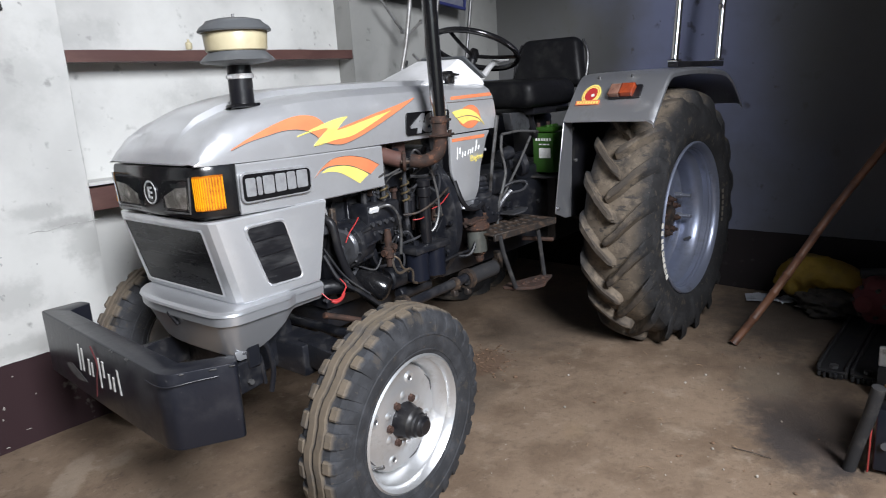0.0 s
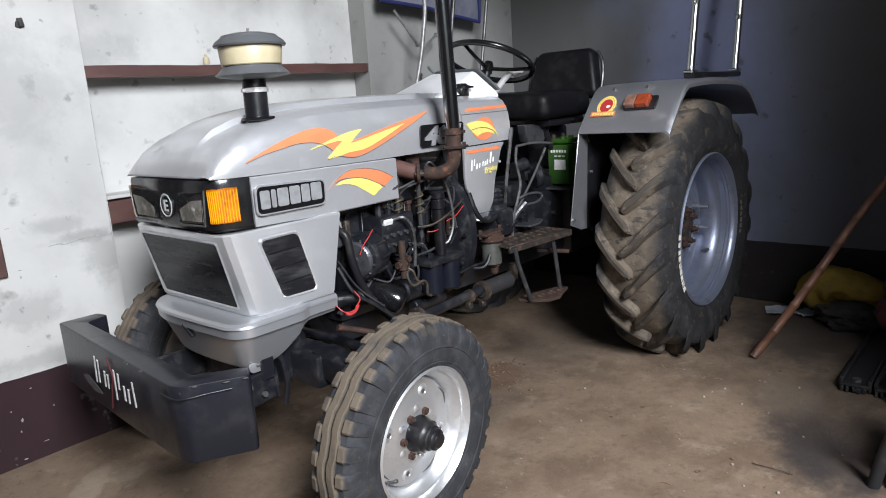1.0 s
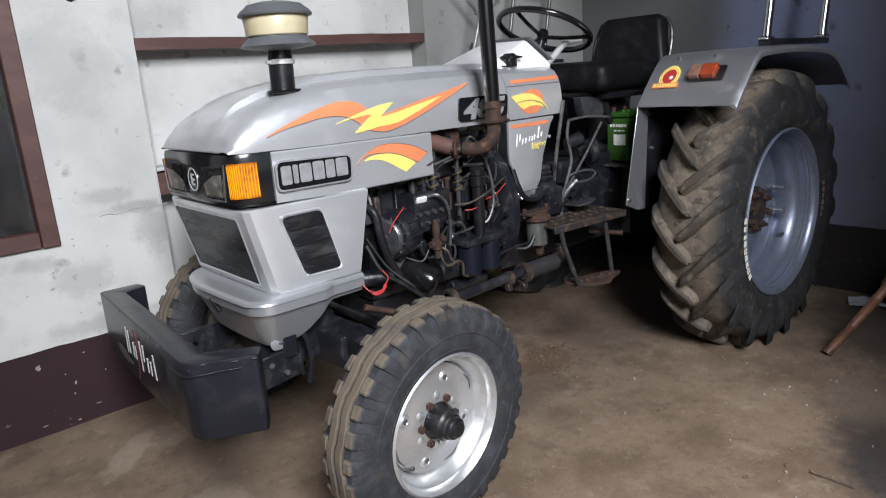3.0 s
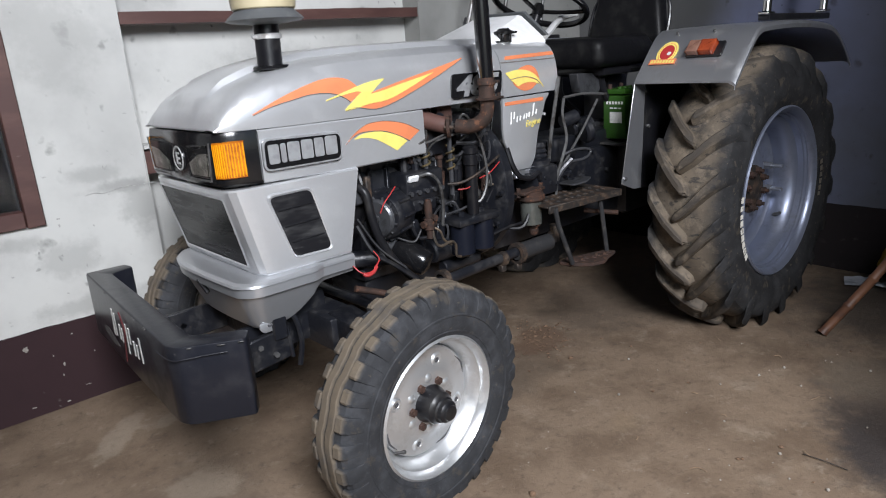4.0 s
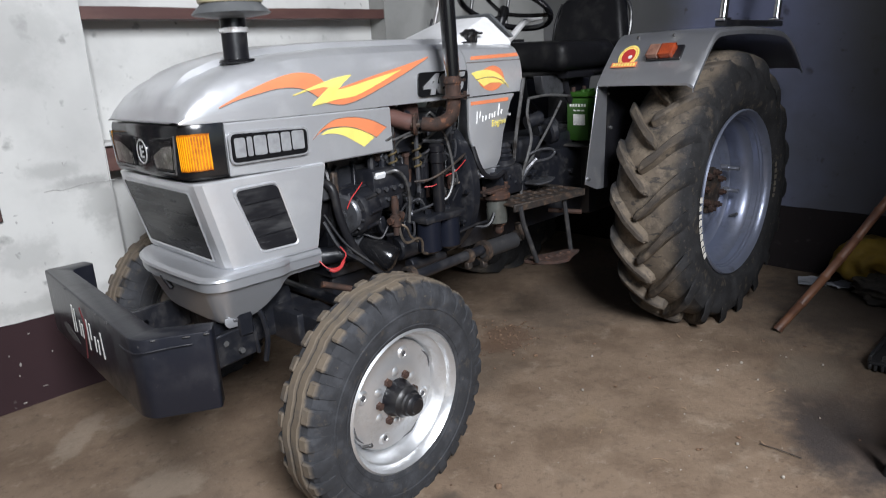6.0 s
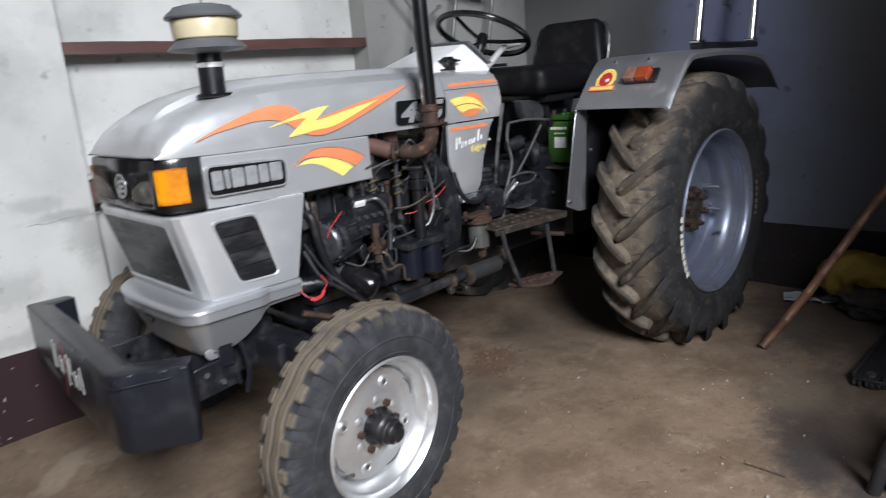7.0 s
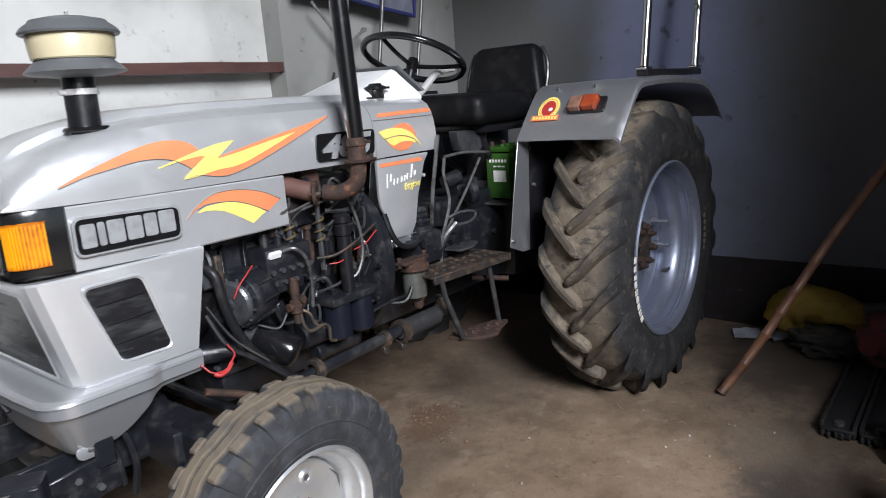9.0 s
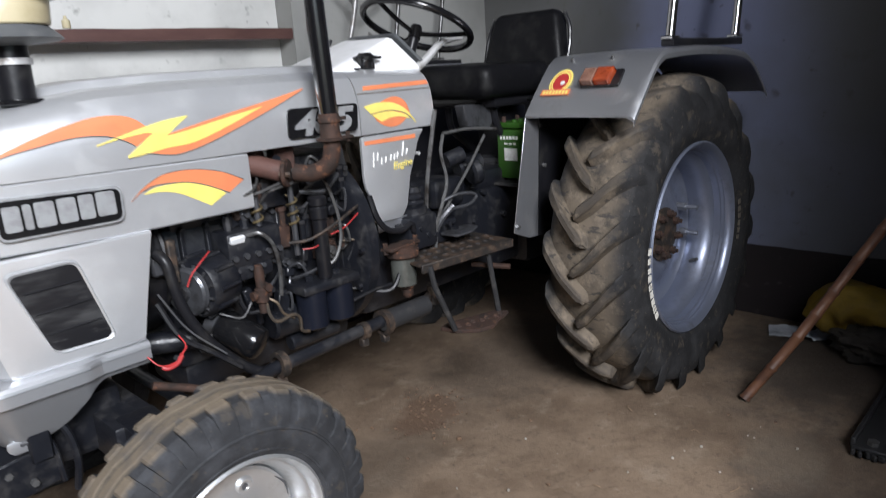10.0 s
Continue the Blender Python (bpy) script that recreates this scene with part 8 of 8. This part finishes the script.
paper((-0.60, 0.96, 0.0), 0.14, 0.13, 20, 1.0)
paper((-0.63, 1.09, 0.0), 0.13, 0.10, -30, 4.0)


def implement():
    """Old red field implement, half in the dark: gear casing, shaft and tine beams."""
    ob = empty("field_implement", pose(0, 0, 0))
    bm = B()
    rbox(bm, (-0.34, 1.66, 0.20), (0.26, 0.30, 0.22), 0.04, 3, (0, 0, 12))
    lathe(bm, [(0, 0), (0.075, 0), (0.09, 0.02), (0.09, 0.05), (0.055, 0.08), (0.04, 0.11), (0, 0.11)], axis_matrix((-0.26, 1.58, 0.20), (-0.16, 1.54, 0.20)), 22)
    part("gear_casing", bm, "red_old", ob, "dull red gear casing")
    bm = B()
    for k in range(6):
        a = 2 * math.pi * k / 6
        p = axis_matrix((-0.26, 1.58, 0.20), (-0.16, 1.54, 0.20)) @ Vector((0.075 * math.cos(a), 0.075 * math.sin(a), 0.05))
        rod(bm, p, p + Vector((0.02, -0.008, 0)), 0.010, n=6)
    part_each("casing_bolt", bm, "iron", ob)
    for y0, y1 in ((1.45, 1.57), (1.575, 1.70)):
        bm = B()
        # channel beam lying on the floor, its near end ragged
        yc = (y0 + y1) / 2
        L = 0.75
        rbox(bm, (0.31 - L / 2, yc, 0.030), (L, y1 - y0 - 0.012, 0.014), 0.003, 1)
        rbox(bm, (0.30 - L / 2, y0 + 0.008, 0.032), (L, 0.014, 0.052), 0.003, 1)
        rbox(bm, (0.305 - L / 2, y1 - 0.008, 0.032), (L, 0.014, 0.052), 0.003, 1)
        for k in range(5):
            rbox(bm, (0.315 + 0.008 * (k % 2), y0 + 0.015 + 0.02 * k, 0.020), (0.022, 0.012, 0.022), 0.003, 1, (0, 0, 17 * k))
        part("beam", bm, "iron", ob, "dark steel channel beam")
        bm = B()
        rod(bm, (0.27, yc, 0.037), (0.27, yc, 0.05), 0.018, n=6)
        part("beam_bolt", bm, "steel", ob)
    bm = B()
    rod(bm, (-0.30, 1.50, 0.31), (-0.42, 1.86, 0.34), 0.025, n=12)
    part("shaft", bm, "iron", ob)
    bm = B()
    tube(bm, [(-0.20, 1.60, 0.22), (-0.24, 1.64, 0.32), (-0.30, 1.70, 0.44)], 0.004, n=6)
    part("loose_wire", bm, "steel", ob)
    thing(ob, "old dull-red field implement with dark steel beams", "implement")


implement()


def bracket():
    ob = empty("steel_bracket", pose(0.40, 1.735, 0.0))
    bm = B()
    rbox(bm, (0, 0, 0.068), (0.11, 0.09, 0.136), 0.006, 2)
    part("foot_block", bm, "iron", ob)
    bm = B()
    rbox(bm, (0.0, -0.008, 0.176), (0.02, 0.085, 0.082), 0.004, 1)
    rod(bm, (0.0, 0.006, 0.214), (0.0, 0.006, 0.245), 0.020, n=14, chamfer=0.005)
    part("upright", bm, "alu", ob, "pale worn upright plate")
    bm = B()
    rod(bm, (-0.01, 0.042, 0.13), (-0.02, 0.045, 0.29), 0.006, n=8)
    part("pin", bm, "steel", ob)
    thing(ob, "pale worn steel bracket on a dark foot", "bracket")


bracket()


def leaning_pipe():
    bm = B()
    tube(bm, [(1.03, 1.70, 0.0), (1.047, 1.722, 0.11), (1.063, 1.748, 0.22), (1.078, 1.768, 0.33)], 0.020, n=16)
    ob = finish("steel_pipe", bm, "iron")
    thing(ob, "short dark iron pipe propped beside scrap steel", "pipe")


leaning_pipe()


def scrap_plate():
    ob = empty("scrap_plate", pose(0.93, 1.80, 0.0))
    bm = B()
    rbox(bm, (0, 0.0, 0.105), (0.16, 0.09, 0.20), 0.006, 2, (0, -12, 6))
    part("plate", bm, "bumper", ob, "navy steel plate")
    bm = B()
    rod(bm, (0.085, -0.005, 0.11), (0.105, -0.005, 0.115), 0.013, n=14)
    part("bolt_hole", bm, "grey_line", ob)
    bm = B()
    rbox(bm, (0.075, -0.050, 0.10), (0.05, 0.006, 0.18), 0.002, 1, (0, -12, 6))
    part("red_edge", bm, "red", ob, "red painted edge")
    thing(ob, "navy scrap steel plate with a bolt hole", "steel plate")
    bm = B()
    rbox(bm, (0.85, 1.85, 0.238), (0.14, 0.16, 0.026), 0.008, 2, (4, -8, 20))
    for v in bm.verts:
        v.co += Vector((0, 0, 0.006 * noise.noise(v.co * 20)))
    ob = finish("wood_offcut", bm, "raw_wood")
    thing(ob, "split raw wood offcut lying on scrap steel", "wood")


scrap_plate()


def slats():
    for k in range(3):
        bm = B()
        rbox(bm, (0.42 - 0.03 * k, 1.90 + 0.045 * k, 0.17), (0.02, 0.035, 0.34), 0.003, 1, (0, -8 + 2 * k, 0))
        ob = finish("metal_slat", bm, "steel")
        thing(ob, "upright grey metal slat among the scrap", "metal slat", "slats among the scrap")


slats()


def debris():
    rnd = random.Random(11)
    bm = B()
    for k in range(420):
        if k < 320:
            x, y = rnd.gauss(0.939, 0.13), rnd.gauss(0.133, 0.10)
        else:
            x, y = rnd.uniform(0.2, 2.9), rnd.uniform(0.3, 2.0)
        r = 0.0014 + 0.0062 * rnd.random() ** 3
        t = B()
        bmesh.ops.create_icosphere(t, subdivisions=1, radius=r)
        for v in t.verts:
            v.co = Vector((v.co.x * rnd.uniform(0.7, 1.5), v.co.y * rnd.uniform(0.7, 1.4), v.co.z * 0.6))
        merge(bm, t, pose(x, y, r * 0.35 + 0.002, 0, 0, rnd.uniform(0, 180)))
    ob = finish("soil_crumbs", bm, "soil", sharp=20)
    thing(ob, "dry soil crumbs scattered on the floor", "debris", kind="stuff")
    bm = B()
    for k in range(46):
        x, y = rnd.uniform(0.3, 2.6), rnd.uniform(0.55, 1.6)
        r = 0.002 + 0.004 * rnd.random() ** 2
        t = B()
        bmesh.ops.create_icosphere(t, subdivisions=1, radius=r)
        merge(bm, t, pose(x, y, r * 0.4 + 0.002))
    ob = finish("pale_grit", bm, "pebble", sharp=20)
    thing(ob, "pale grit and chips scattered on the floor", "debris", kind="stuff")
    bm = B()
    for k in range(14):
        x, y, a = rnd.uniform(0.4, 2.6), rnd.uniform(0.5, 1.7), rnd.uniform(0, 6.28)
        L = 0.015 + 0.035 * rnd.random()
        tube(bm, [(x, y, 0.006), (x + L * 0.5 * math.cos(a), y + L * 0.5 * math.sin(a), 0.010), (x + L * math.cos(a + 0.3), y + L * math.sin(a + 0.3), 0.006)], 0.0012, n=4, per=2)
    ob = finish("straw_bits", bm, "raw_wood")
    thing(ob, "broken straw bits scattered on the floor", "debris", kind="stuff")
    for x, y, r, name, label in ((1.835, 0.859, 0.011, "clod", "small dry clod of earth on the floor"), (1.021, 0.37, 0.010, "clod", "small dry clod of earth on the floor")):
        bm = B()
        bmesh.ops.create_icosphere(bm, subdivisions=2, radius=r)
        for v in bm.verts:
            v.co *= 1 + 0.35 * noise.noise(v.co * 90 + Vector((x, y, 0)))
            v.co += Vector((x, y, r * 0.55))
        thing(finish(name, bm, "soil", sharp=30), label, "clod", "clods on the floor")
    bm = B()
    tube(bm, [(1.108, 1.351, 0.006), (1.108, 1.422, 0.008), (1.108, 1.481, 0.006)], 0.0015, n=5)
    ob = finish("twig", bm, "jute")
    thing(ob, "thin dark twig on the concrete floor", "twig")


debris()
